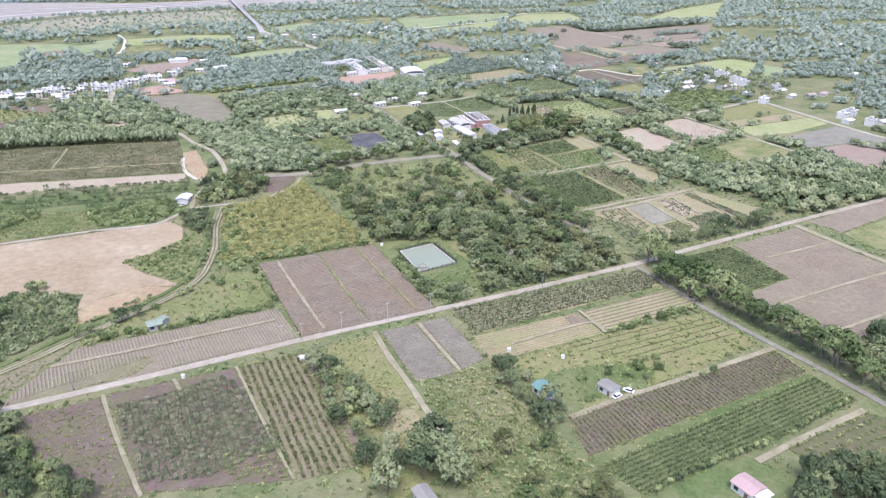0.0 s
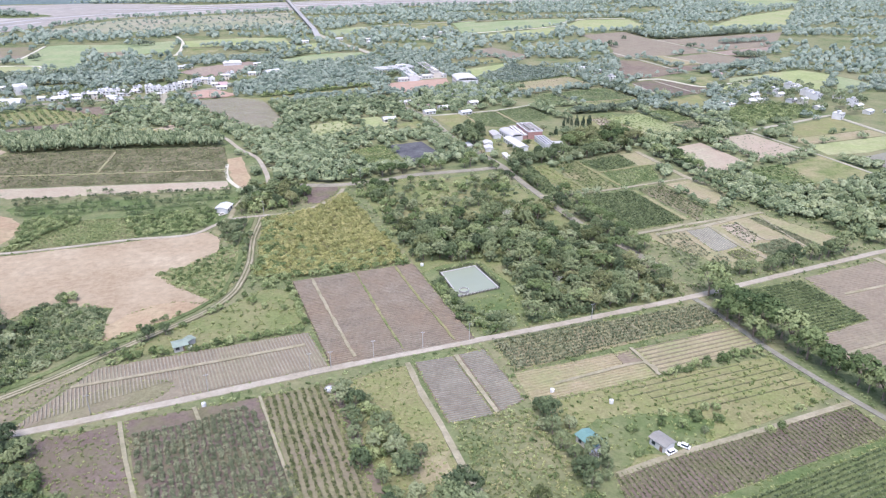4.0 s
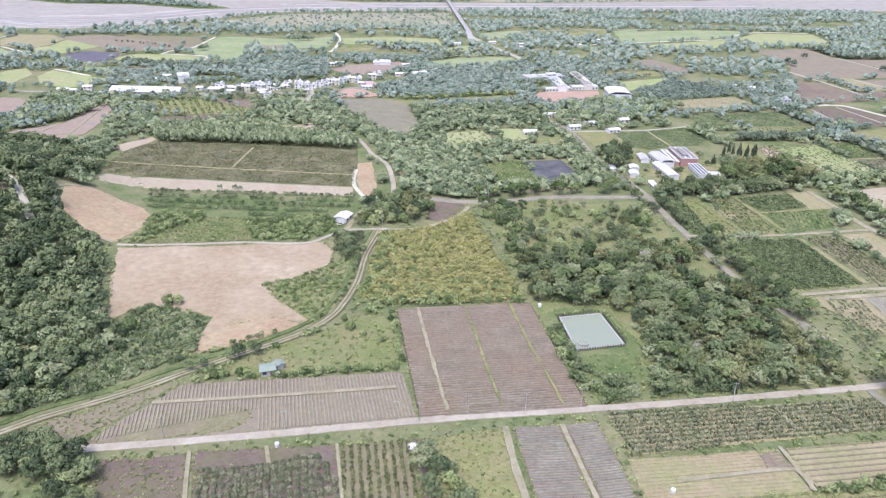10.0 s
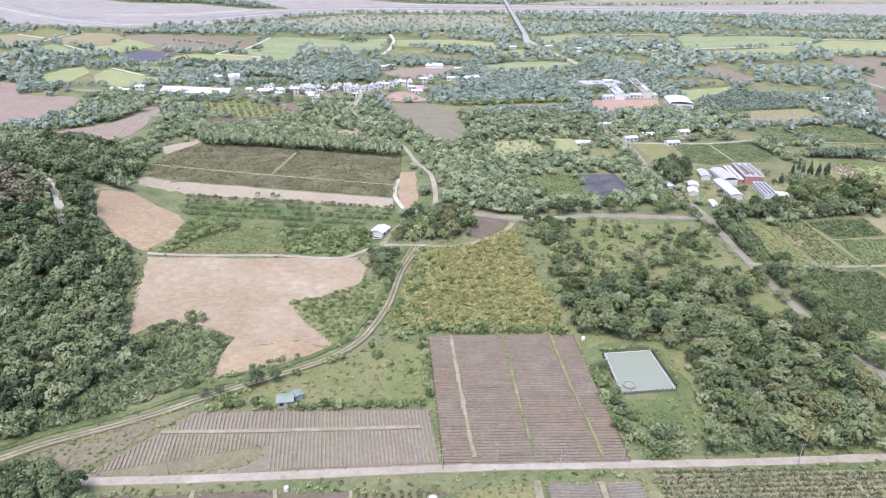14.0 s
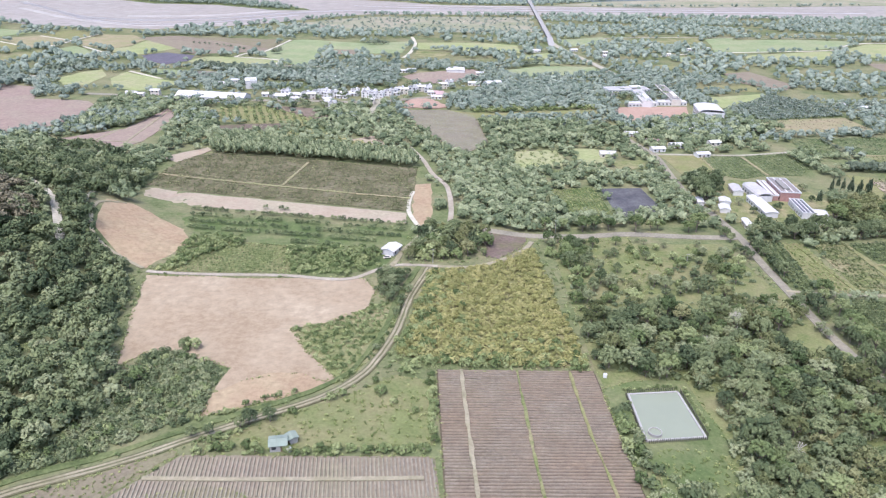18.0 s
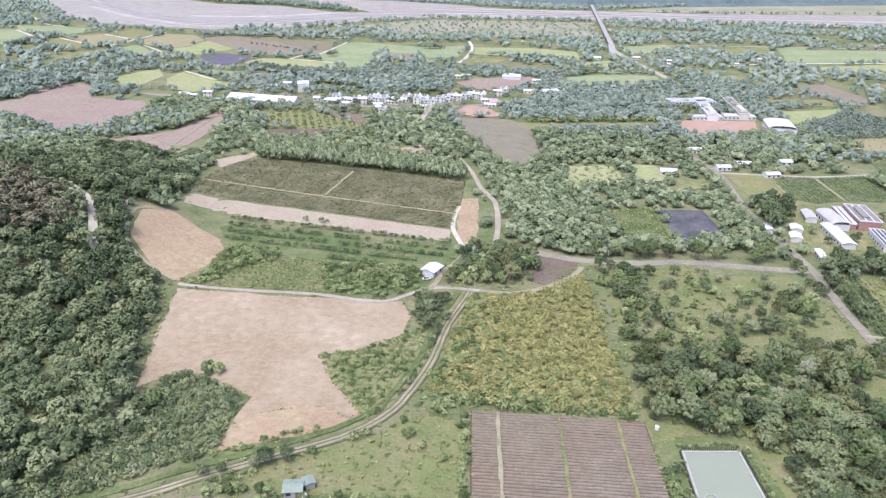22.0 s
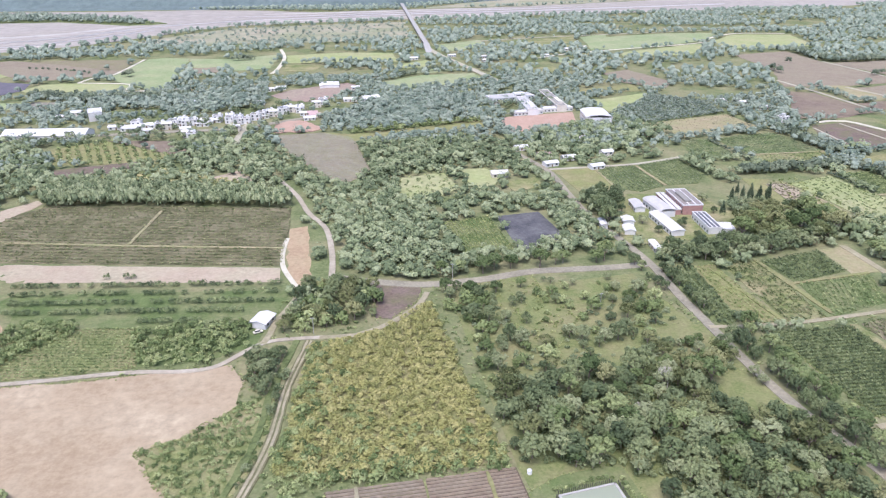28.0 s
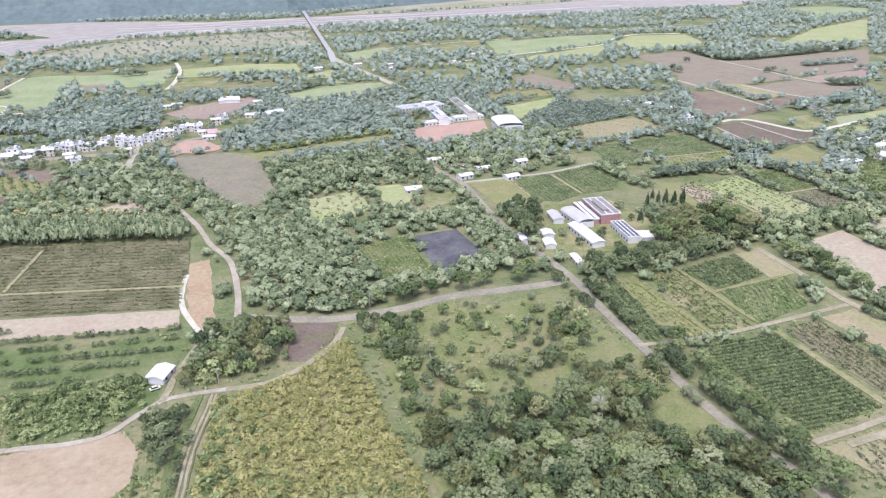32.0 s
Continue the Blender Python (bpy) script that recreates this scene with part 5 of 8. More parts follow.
ribbon("field_path", [(188.0, 595.3), (188.5, 545.3)], 2.2, M_STUBBLE, 0.15, "pale grassy path between plots", "path", 12)
ribbon("field_path", [(321.5, 612.5), (390.8, 614.5)], 2.2, M_STUBBLE, 0.15, "pale grassy path between plots", "path", 12)
ribbon("field_path", [(361.3, 508.5), (390.9, 512.0)], 2.2, M_STUBBLE, 0.15, "pale grassy path between plots", "path", 12)
ribbon("field_path", [(428.4, 688.7), (423.7, 634.0)], 2.2, M_CONCRETE, 0.15, "pale strip in the tilled field", "path", 12)
ribbon("field_path", [(462.7, 700.3), (469.0, 619.2)], 2.2, M_CONCRETE, 0.15, "pale strip in the tilled field", "path", 12)
sheet("paddy_field", [(-945.0, 1156.5), (-858.3, 1172.9), (-763.7, 1095.5), (-764.3, 1023.9), (-797.2, 976.4)], M_PADDY, 0.06, "green paddy field", ragged=2.0, step=14)
sheet("paddy_field", [(-852.7, 1175.6), (-759.6, 1128.4), (-726.9, 1220.2), (-817.5, 1239.9), (-899.6, 1227.2)], M_PADDY, 0.06, "green paddy field", ragged=2.0, step=14)
sheet("paddy_field", [(-744.5, 1097.0), (-735.6, 1108.7), (-664.9, 1062.6), (-638.0, 998.2), (-699.6, 1026.9)], M_DRYGRASS, 0.06, "dry grassy paddy", ragged=2.0, step=14)
sheet("paddy_field", [(-735.9, 1124.0), (-699.8, 1173.3), (-622.4, 1124.4), (-624.7, 1041.2), (-663.4, 1063.2)], M_STUBBLE, 0.06, "yellow paddy stubble", ragged=2.0, step=14)
sheet("paddy_field", [(-703.7, 1188.1), (-689.0, 1248.1), (-619.3, 1203.8), (-621.9, 1132.1)], M_DRYGRASS, 0.06, "dry grassy paddy", ragged=2.0, step=14)
sheet("paddy_field", [(-632.5, 933.0), (-615.4, 1026.5), (-575.8, 984.7), (-589.7, 920.2), (-604.7, 894.1)], M_GRASS, 0.06, "dull green paddy", ragged=2.0, step=14)
sheet("paddy_field", [(-601.0, 1032.9), (-589.8, 1076.5), (-511.3, 1001.2), (-535.1, 974.6)], M_PADDY, 0.06, "green paddy field", ragged=2.0, step=14)
sheet("paddy_field", [(-608.6, 1109.2), (-612.7, 1207.0), (-561.0, 1207.1), (-520.3, 1164.4), (-513.3, 1091.1), (-532.5, 1057.0), (-577.7, 1081.9)], M_STUBBLE, 0.06, "yellow-green paddy field", ragged=2.0, step=14)
sheet("paddy_field", [(-528.3, 1052.6), (-509.1, 1086.4), (-515.9, 1159.1), (-437.8, 1086.3), (-461.6, 1022.5), (-485.4, 1001.2)], M_YELLOWGREEN, 0.06, "yellow-green paddy field", ragged=2.0, step=14)
sheet("paddy_field", [(-458.5, 1007.2), (-435.0, 1039.7), (-388.3, 1020.7), (-378.8, 978.1), (-398.5, 941.1), (-430.5, 966.6)], M_SLATE, 0.06, "dark purple netted plot", ragged=2.0, step=14)
sheet("paddy_field", [(-380.5, 972.4), (-372.1, 1011.5), (-334.5, 1016.8), (-288.5, 1005.4), (-263.5, 996.2), (-259.4, 951.9), (-307.1, 924.3), (-348.6, 942.9)], M_YELLOWGREEN, 0.06, "bright green paddy field", ragged=2.0, step=14)
sheet("paddy_field", [(-541.3, 1177.2), (-493.5, 1215.1), (-401.8, 1182.5), (-332.0, 1114.1), (-291.3, 1095.7), (-324.3, 1064.4), (-397.7, 1033.1), (-443.8, 1083.6)], M_TILLED, 0.06, "wide brown tilled field", ragged=2.0, step=14)
sheet("paddy_field", [(-461.8, 1199.1), (-411.0, 1207.5), (-312.9, 1201.5), (-300.5, 1103.5), (-328.1, 1115.8), (-391.4, 1159.2)], M_DRYWEED, 0.06, "olive fallow field", ragged=2.0, step=14)
sheet("paddy_field", [(-294.5, 1202.8), (-273.5, 1212.3), (-234.8, 1202.1), (-222.4, 1085.3), (-213.1, 974.9), (-236.3, 965.6), (-260.7, 997.3), (-315.7, 1051.4), (-301.8, 1074.0)], M_PADDY, 0.06, "wide green paddy field", ragged=2.0, step=14)
sheet("paddy_field", [(-477.8, 832.2), (-469.0, 881.0), (-457.2, 894.5), (-431.5, 854.3), (-426.3, 799.9), (-452.6, 796.9)], M_YELLOWGREEN, 0.06, "bright yellow-green paddy", ragged=2.0, step=14)
sheet("paddy_field", [(-419.7, 839.3), (-420.7, 883.3), (-360.8, 843.3), (-327.1, 827.2), (-338.6, 795.5), (-355.8, 776.1), (-388.1, 786.9)], M_YELLOWGREEN, 0.06, "bright green paddy", ragged=2.0, step=14)
sheet("paddy_field", [(-399.2, 909.1), (-352.4, 906.2), (-341.7, 877.6), (-356.1, 864.2), (-400.1, 887.3)], M_PADDY, 0.06, "green paddy field", ragged=2.0, step=14)
sheet("paddy_field", [(-530.3, 843.7), (-503.0, 846.3), (-497.4, 816.7)], M_CONCRETE, 0.06, "pale gravel yard", ragged=2.0, step=14)
sheet("paddy_field", [(-337.6, 871.4), (-341.3, 906.4), (-306.8, 903.4), (-310.1, 874.3)], M_GREY, 0.06, "grey dusty yard", ragged=2.0, step=14)
sheet("paddy_field", [(-242.1, 848.9), (-191.1, 857.8), (-186.9, 829.3), (-233.4, 821.8)], M_SCRUB, 0.06, "dark green crop field", ragged=2.0, step=14)
sheet("paddy_field", [(-234.8, 1202.1), (-176.8, 1188.2), (-106.1, 1225.7), (-106.8, 1101.2), (-146.6, 1084.7), (-217.1, 1121.7)], M_PADDY, 0.06, "green paddy field", ragged=2.0, step=14)
sheet("paddy_field", [(-214.7, 1111.1), (-170.5, 1118.4), (-169.2, 1075.2), (-205.8, 1070.6)], M_TILLED, 0.06, "brown tilled plot", ragged=2.0, step=14)
sheet("paddy_field", [(-93.9, 1211.6), (-0.5, 1233.1), (67.8, 1213.6), (73.1, 1133.6), (1.9, 1135.6), (-86.8, 1142.5)], M_YELLOWGREEN, 0.06, "bright green paddy field", ragged=2.0, step=14)
sheet("paddy_field", [(-86.8, 1125.8), (-36.9, 1109.1), (-45.8, 1065.5), (-88.5, 1067.6)], M_GRASS, 0.06, "dull green field", ragged=2.0, step=14)
sheet("paddy_field", [(-87.4, 907.5), (-67.2, 937.4), (-1.1, 974.3), (9.6, 959.1), (4.1, 913.7), (-29.1, 874.8), (-47.4, 868.0), (-67.7, 880.2)], M_PINK, 0.06, "pinkish tilled field by the village", ragged=2.0, step=14)
sheet("paddy_field", [(40.0, 974.5), (93.4, 1014.7), (163.8, 1021.8), (170.0, 972.2), (123.8, 948.0), (45.9, 925.9)], M_PADDY, 0.06, "green field beyond the grove", ragged=2.0, step=14)
sheet("paddy_field", [(60.3, 1098.7), (112.2, 1139.4), (126.2, 1106.0), (107.5, 1075.6), (55.8, 1068.7)], M_YELLOWGREEN, 0.06, "green field", ragged=2.0, step=14)
sheet("paddy_field", [(62.0, 1031.4), (113.6, 1060.2), (155.1, 1050.8), (97.1, 1028.4)], M_PADDY, 0.06, "green field", ragged=2.0, step=14)
sheet("paddy_field", [(139.2, 1293.4), (227.0, 1351.2), (218.5, 1265.4), (163.8, 1225.0), (140.0, 1244.2)], M_PADDY, 0.06, "green field by the bridge road", ragged=2.0, step=14)
sheet("paddy_field", [(300.4, 1324.4), (401.8, 1380.3), (390.3, 1308.0), (316.9, 1249.4), (297.2, 1269.2)], M_GRASS, 0.06, "dull green field", ragged=2.0, step=14)
sheet("paddy_field", [(410.3, 1364.8), (468.6, 1389.5), (417.1, 1227.2), (388.0, 1225.6)], M_PADDY, 0.06, "green paddy", ragged=2.0, step=14)
sheet("paddy_field", [(290.2, 1134.0), (319.4, 1136.5), (327.5, 1088.4), (299.6, 1085.9)], M_PADDY, 0.06, "green field", ragged=2.0, step=14)
sheet("paddy_field", [(246.5, 1045.5), (280.4, 1062.4), (278.1, 1012.5), (239.8, 998.2)], M_GRASS, 0.06, "dull green field", ragged=2.0, step=14)
ribbon("paddy_path", [(-331.6, 1018.0), (-322.6, 1059.5), (-305.6, 1072.4), (-298.7, 1201.0)], 4.0, M_PALEPATH, 0.15, "white farm path between paddies", "path", 12)
ribbon("paddy_path", [(-331.6, 1018.0), (-264.8, 1000.5), (-260.0, 956.1), (-235.5, 957.1), (-182.5, 965.2)], 4.0, M_PALEPATH, 0.15, "white farm path between paddies", "path", 12)
ribbon("paddy_path", [(-235.5, 957.1), (-234.8, 923.6)], 4.0, M_PALEPATH, 0.15, "white farm path between paddies", "path", 12)
ribbon("paddy_path", [(-953.5, 1351.0), (-868.4, 1263.4), (-815.8, 1240.7)], 4.0, M_PALEPATH, 0.15, "white farm path between paddies", "path", 12)
ribbon("paddy_path", [(-856.7, 1173.7), (-763.7, 1095.5)], 4.0, M_PALEPATH, 0.15, "white farm path between paddies", "path", 12)
ribbon("paddy_path", [(-735.6, 1108.7), (-669.8, 1067.1)], 4.0, M_PALEPATH, 0.15, "white farm path between paddies", "path", 12)
ribbon("paddy_path", [(-633.7, 1043.6), (-618.5, 1076.9), (-620.1, 1125.5), (-619.8, 1220.3)], 4.0, M_PALEPATH, 0.15, "white farm path between paddies", "path", 12)
ribbon("paddy_path", [(-694.2, 1167.8), (-620.1, 1125.5)], 4.0, M_PALEPATH, 0.15, "white farm path between paddies", "path", 12)
ribbon("paddy_path", [(-577.8, 1075.3), (-522.5, 1025.0), (-487.8, 989.3)], 4.0, M_PALEPATH, 0.15, "white farm path between paddies", "path", 12)
ribbon("paddy_path", [(-419.3, 888.1), (-362.3, 846.4)], 4.0, M_PALEPATH, 0.15, "white farm path between paddies", "path", 12)
ribbon("paddy_path", [(-1116.6, 1309.4), (-1031.5, 1251.5), (-958.5, 1216.7)], 4.0, M_PALEPATH, 0.15, "white farm path between paddies", "path", 12)
ribbon("paddy_path", [(-1162.3, 1321.4), (-1138.9, 1334.7)], 4.0, M_PALEPATH, 0.15, "white farm path between paddies", "path", 12)
ribbon("paddy_path", [(-108.3, 1279.5), (-95.4, 1192.1), (-95.6, 1095.3), (-100.8, 1052.8)], 5.0, M_PALEPATH, 0.15, "pale farm road between paddies", "path", 12)
sheet("lawn", [(35.8, 588.1), (71.8, 596.6), (79.3, 560.2), (59.4, 542.4), (38.2, 538.2)], M_YELLOWGREEN, 0.06, "bright grass plot with young trees", ragged=1)
sheet("lawn", [(83.2, 602.9), (105.4, 604.3), (112.5, 576.5), (91.6, 546.4)], M_YELLOWGREEN, 0.06, "bright grass plot", ragged=1)
sheet("lawn", [(111.9, 567.7), (137.8, 578.1), (138.5, 557.2), (116.0, 547.1)], M_GRASS, 0.06, "green grass plot", ragged=1)
p = [(35.8, 588.1), (71.8, 596.6), (79.3, 560.2), (38.9, 533.9)]
planted("young_trees", [(x, y, 1.1, 1.0, 1.0) for x, y in scatter(p, 6.5, 9)], M_BUSH, TUFT, label="rows of young fruit trees on grass", category="fruit trees")
p = [(-66.5, 725.6), (-22.1, 731.7), (4.7, 710.5), (18.2, 605.6), (-4.8, 575.4), (-45.5, 658.4)]
F = sheet("grey_field", p, M_DRYWEED, 0.06, "grey-green field of low rows")
ridges("furrow", p, edge_angle(p, 0), 3.0, 1.4, 0.25, M_GREY, F, step=12)
sheet("grass_strip", [(-22.1, 731.7), (1.8, 722.2), (127.2, 756.0), (127.3, 731.1), (7.7, 695.3)], M_DRYGRASS, 0.06, "dry grass strip beside the grove")

# western hill fields and far paddies
sheet("hill_field", [(-541.6, 657.6), (-504.7, 699.5), (-522.0, 788.4), (-474.6, 781.5), (-441.6, 722.7), (-383.9, 720.6), (-354.5, 690.5), (-354.0, 649.1), (-372.5, 607.6), (-390.1, 593.5), (-437.7, 620.0), (-482.9, 639.7)], M_PINK, 0.07, "wide pinkish-brown tilled hill field", ragged=2)
sheet("hill_field", [(-344.0, 574.2), (-298.1, 618.6), (-293.7, 699.3), (-277.2, 675.9), (-266.8, 619.1), (-266.7, 578.3), (-287.9, 538.3), (-306.7, 541.8)], M_PINK, 0.07, "pinkish-brown tilled hill field", ragged=1)
for q in ([(-308.1, 547.8), (-301.7, 615.3)], [(-276.0, 554.9), (-288.7, 688.6)], [(-327.9, 579.6), (-266.7, 578.3)]):
    ribbon("field_path", q, 2.0, M_TRACK, 0.16, "pale path across the hill field", "path")
p = [(-247.7, 703.0), (-211.9, 728.2), (-133.3, 664.1), (-144.4, 648.4), (-230.2, 656.2)]
F = sheet("orchard_plot", p, M_DRYGRASS, 0.06, "dry orchard plot of dotted trees")
crop_rows("orchard_row", p, edge_angle(p, 4), 7.0, 5.0, 1.9, M_BUSH, F)
sheet("tilled_field", [(-223.4, 641.8), (-164.9, 657.5), (-166.5, 629.5), (-214.7, 617.3)], M_PURPLE, 0.06, "brown tilled strip", ragged=1)
sheet("tilled_field", [(-208.6, 726.8), (-152.5, 719.3), (-119.1, 668.9), (-133.2, 668.2)], M_BROWN, 0.06, "brown tilled strip", ragged=1)
sheet("bare_patch", [(-102.7, 606.2), (-80.6, 623.6), (-67.8, 596.6), (-81.1, 589.2)], M_RED2, 0.06, "bare tan patch above the tree belt", ragged=2)
sheet("tan_strip", [(-233.4, 540.5), (-207.7, 570.6), (-201.7, 563.0), (-216.3, 528.5)], M_RED2, 0.06, "bare tan strip", ragged=1)
# ---------------------------------------------------------------- trees
def tube(bm, a, b, r0, r1, k=6):
    a, b = Vector(a), Vector(b)
    q = (b - a).to_track_quat("Z", "Y")
    rings = []
    for p, r in ((a, r0), (b, r1)):
        rings.append([bm.verts.new(p + q @ Vector((r * math.cos(i * 2 * math.pi / k), r * math.sin(i * 2 * math.pi / k), 0))) for i in range(k)])
    for i in range(k):
        bm.faces.new((rings[0][i], rings[0][(i + 1) % k], rings[1][(i + 1) % k], rings[1][i]))
    bm.faces.new(rings[1])


def bm_mesh(name, bm, mat):
    me = bpy.data.meshes.new(name)
    bm.to_mesh(me)
    bm.free()
    me.materials.append(mat)
    return me


def tree_kind(seed, mat, label, clumps=44, leaves=32, size=0.068, flat=0.85, lift=1.1, name="tree", category="tree", tall=1.0):
    """A tree of crown radius 1 on its trunk, to be copied at true size."""
    g = random.Random(seed)
    top = new(name)
    tagged(top, label, category)
    bm = bmesh.new()
    tube(bm, (0, 0, -0.1), (0.03, 0.02, lift * 0.6), 0.075, 0.05)
    for i in range(5):
        a = i * 1.257 + g.uniform(-0.3, 0.3)
        tube(bm, (0.02, 0.01, lift * g.uniform(0.4, 0.6)), (0.6 * math.cos(a), 0.6 * math.sin(a), lift + g.uniform(-0.1, 0.4)), 0.04, 0.012, 5)
    link("trunk", bm_mesh("trunk", bm, M_BARK), top)
    q, out = crown_parts(1.0, clumps, leaves, size, flat, seed, lift)
    q = q * (1, 1, tall)
    link("crown", leaf_mesh("crown", q, mat, out), top)
    return top


TREES = {
    "leafy": [tree_kind(60 + i, M_LEAF, "leafy green broad-crowned tree in open grassland", name="broadleaf_tree") for i in range(4)],
    "dark": [tree_kind(70 + i, M_DARKLEAF, "dense dark-green round-crowned tree", flat=0.95, name="round_tree") for i in range(3)],
    "bush": [tree_kind(80 + i, M_BUSH, "low bushy yellow-green tree in rough grass", clumps=20, leaves=22, size=0.105, lift=0.6, name="bush", category="bush") for i in range(3)],
    "olive": [tree_kind(90 + i, M_OLIVELEAF, "olive-brown spreading tree in the wood", clumps=28, flat=0.75, name="spreading_tree") for i in range(2)],
    "avenue": [tree_kind(100 + i, M_SHADE, "tall leafy shade tree lining the road", flat=0.75, lift=1.35, name="shade_tree") for i in range(3)],
    "cypress": [tree_kind(110, M_CONIFER, "slim dark columnar conifer by the brick building", clumps=44, leaves=26, flat=0.95, lift=1.05, tall=4.2, name="conifer")],
    "palm": [tree_kind(120, M_BUSH, "slender young papaya tree on a bare stem", clumps=8, leaves=9, size=0.32, flat=0.5, lift=2.4, name="papaya_tree")],
}
PLACED = {k: 0 for k in TREES}


def plant(kind, x, y, r, seed=0, group=""):
    """Sets one tree; the first of each model is moved, the others are copies."""
    if blocked(x, y):
        return None
    g = random.Random(seed * 7919 + int(x * 31) + int(y * 17))
    models = TREES[kind]
    i = PLACED[kind]
    PLACED[kind] += 1
    m = Matrix.Translation((x, y, height(x, y))) @ Matrix.Rotation(g.uniform(0, 6.28), 4, "Z") @ Matrix.Diagonal((r, r * g.uniform(0.9, 1.1), r * g.uniform(0.85, 1.15), 1))
    ob = models[i % len(models)]
    if i >= len(models):
        ob = copy_thing(ob, m @ Matrix.Diagonal((*(1 / v for v in ob.scale), 1)))
    else:
        ob.matrix_basis = m
    if group:
        ob["group"] = group
    return ob


CLEAR = [(80.9, 118.1), (104.6, 111.5), (79.9, 112.8), (117.3, 51.5), (117.7, 47.5), (20.4, 81.6)] + [(-57.2, 221.5), (-53.5, 224.2), (72.6, 234.5)]


def blocked(x, y, r=6.5):
    return any(math.hypot(x - a, y - b) < r for a, b in CLEAR)


def tree_line(kind, line, gap, r, group, seed=1, spread=1.0, keep=1.0):
    g = random.Random(seed)
    for (x0, y0), (x1, y1) in zip(line[:-1], line[1:]):
        d = math.hypot(x1 - x0, y1 - y0)
        for s in range(max(1, int(d / gap))):
            if g.random() < keep:
                u = (s + 0.5) * gap / d
                plant(kind, x0 + (x1 - x0) * u + g.uniform(-spread, spread), y0 + (y1 - y0) * u + g.uniform(-spread, spread), r * g.uniform(0.75, 1.25), seed, group)


def grove(kinds, poly, gap, r, group, seed=1, holes=(), keep=1.0, lo=0.6, hi=1.4):
    g = random.Random(seed)
    for x, y in off_roads(scatter(poly, gap, seed, holes), 0.3 * r):
        if g.random() < keep:
            plant(g.choice(kinds), x, y, r * g.uniform(lo, hi), seed, group)


GLADES = [[(97.0, 411.4), (136.2, 412.3), (146.2, 395.6), (126.6, 382.9), (103.4, 367.5), (86.3, 371.8)], [(64.4, 416.3), (96.0, 416.9), (97.8, 392.6), (110.5, 373.1), (90.1, 342.0), (80.1, 357.6), (71.4, 383.8)], [(133.4, 356.9), (166.4, 357.8), (164.1, 343.8), (139.3, 341.4)], [(145.6, 315.1), (162.2, 318.4), (166.6, 291.6), (162.8, 282.8), (143.2, 294.5)], [(71.9, 226.3), (91.7, 227.1), (102.8, 203.7), (117.1, 199.6), (68.2, 193.3)], [(58.1, 260.4), (71.3, 267.2), (91.8, 270.0), (98.0, 227.5), (83.6, 216.7), (61.8, 217.7)]]
WOOD_NORTH = [(51.3, 397.7), (108.6, 401.5), (146.5, 406.9), (155.8, 350.6), (160.0, 322.0), (54.0, 322.0)]
WOOD_SOUTH = [(54.0, 322.0), (160.0, 322.0), (165.6, 302.2), (167.2, 261.3), (171.4, 226.8), (172.1, 202.6), (100.0, 197.0), (100.0, 226.0), (103.0, 262.0), (81.2, 268.5), (59.2, 275.3)]
grove(["leafy", "bush", "leafy", "olive", "bush"], WOOD_NORTH, 7.6, 3.1, "trees of the open wood", 3, GLADES, 0.82)
grove(["dark", "leafy", "olive", "dark", "avenue"], WOOD_SOUTH, 6.8, 4.0, "trees of the open wood", 4, GLADES, 0.95)
woods("wood_undergrowth", WOOD_NORTH, 4.4, 1.4, M_MIDLEAF, "green undergrowth in the open wood", 44, GLADES, kit=SMALL, tall=0.5, keep=0.42, category="undergrowth")
woods("wood_undergrowth", WOOD_SOUTH, 3.4, 1.7, M_DARKLEAF, "green undergrowth in the dense wood", 45, GLADES, kit=SMALL, tall=0.5, keep=0.6, category="undergrowth")
grove(["bush", "leafy"], [(97.0, 411.4), (136.2, 412.3), (146.2, 395.6), (126.6, 382.9), (103.4, 367.5), (86.3, 371.8)], 8.5, 2.3, "small trees on the open glade", 181, keep=0.75)
grove(["bush", "leafy"], [(64.4, 416.3), (96.0, 416.9), (97.8, 392.6), (110.5, 373.1), (90.1, 342.0), (80.1, 357.6), (71.4, 383.8)], 9.5, 2.3, "small trees on the open glade", 182, keep=0.7)
woods("wood_understory", [(102.9, 265.2), (139.5, 298.0), (165.6, 302.2), (167.2, 261.3), (171.4, 226.8), (172.1, 202.6), (118.7, 198.7), (103.9, 231.4)], 6.5, 2.8, M_LEAF, "young trees filling the dense wood", 44, GLADES, keep=0.65, kit=BUSHY)
woods("pond_bushes", [(60.1, 251.9), (61.0, 225.8), (63.1, 210.2), (68.2, 193.3), (88.2, 195.5), (83.9, 207.7), (71.6, 215.6), (66.5, 226.0), (64.5, 249.9)], 3.6, 2.1, M_LEAF, "dense bushes between beds and pond", 144, kit=SMALL, tall=0.6, keep=0.8, category="bushes")
woods("pond_bushes", [(96.4, 247.1), (97.2, 227.3), (93.7, 209.7), (92.6, 197.1), (122.9, 199.5), (124.0, 221.2), (113.2, 252.1)], 3.6, 2.3, M_LEAF, "dense bushes between pond and wood", 145, kit=BUSHY, tall=0.7, keep=0.85, category="bushes")
tree_line("dark", [(164.6, 412.2), (167.1, 387.9), (169.6, 361.0)], 5.5, 3.6, "shade trees along the long road", 146, 0.8)
tree_line("dark", [(169.5, 344.6), (171.3, 318.7), (174.0, 288.9), (176.4, 265.5), (178.5, 247.9)], 5.5, 3.6, "shade trees along the long road", 147, 0.8)
tree_line("dark", [(154.4, 438.6), (155.4, 406.8), (158.7, 381.5)], 7.0, 3.0, "shade trees along the long road", 148, 0.8)
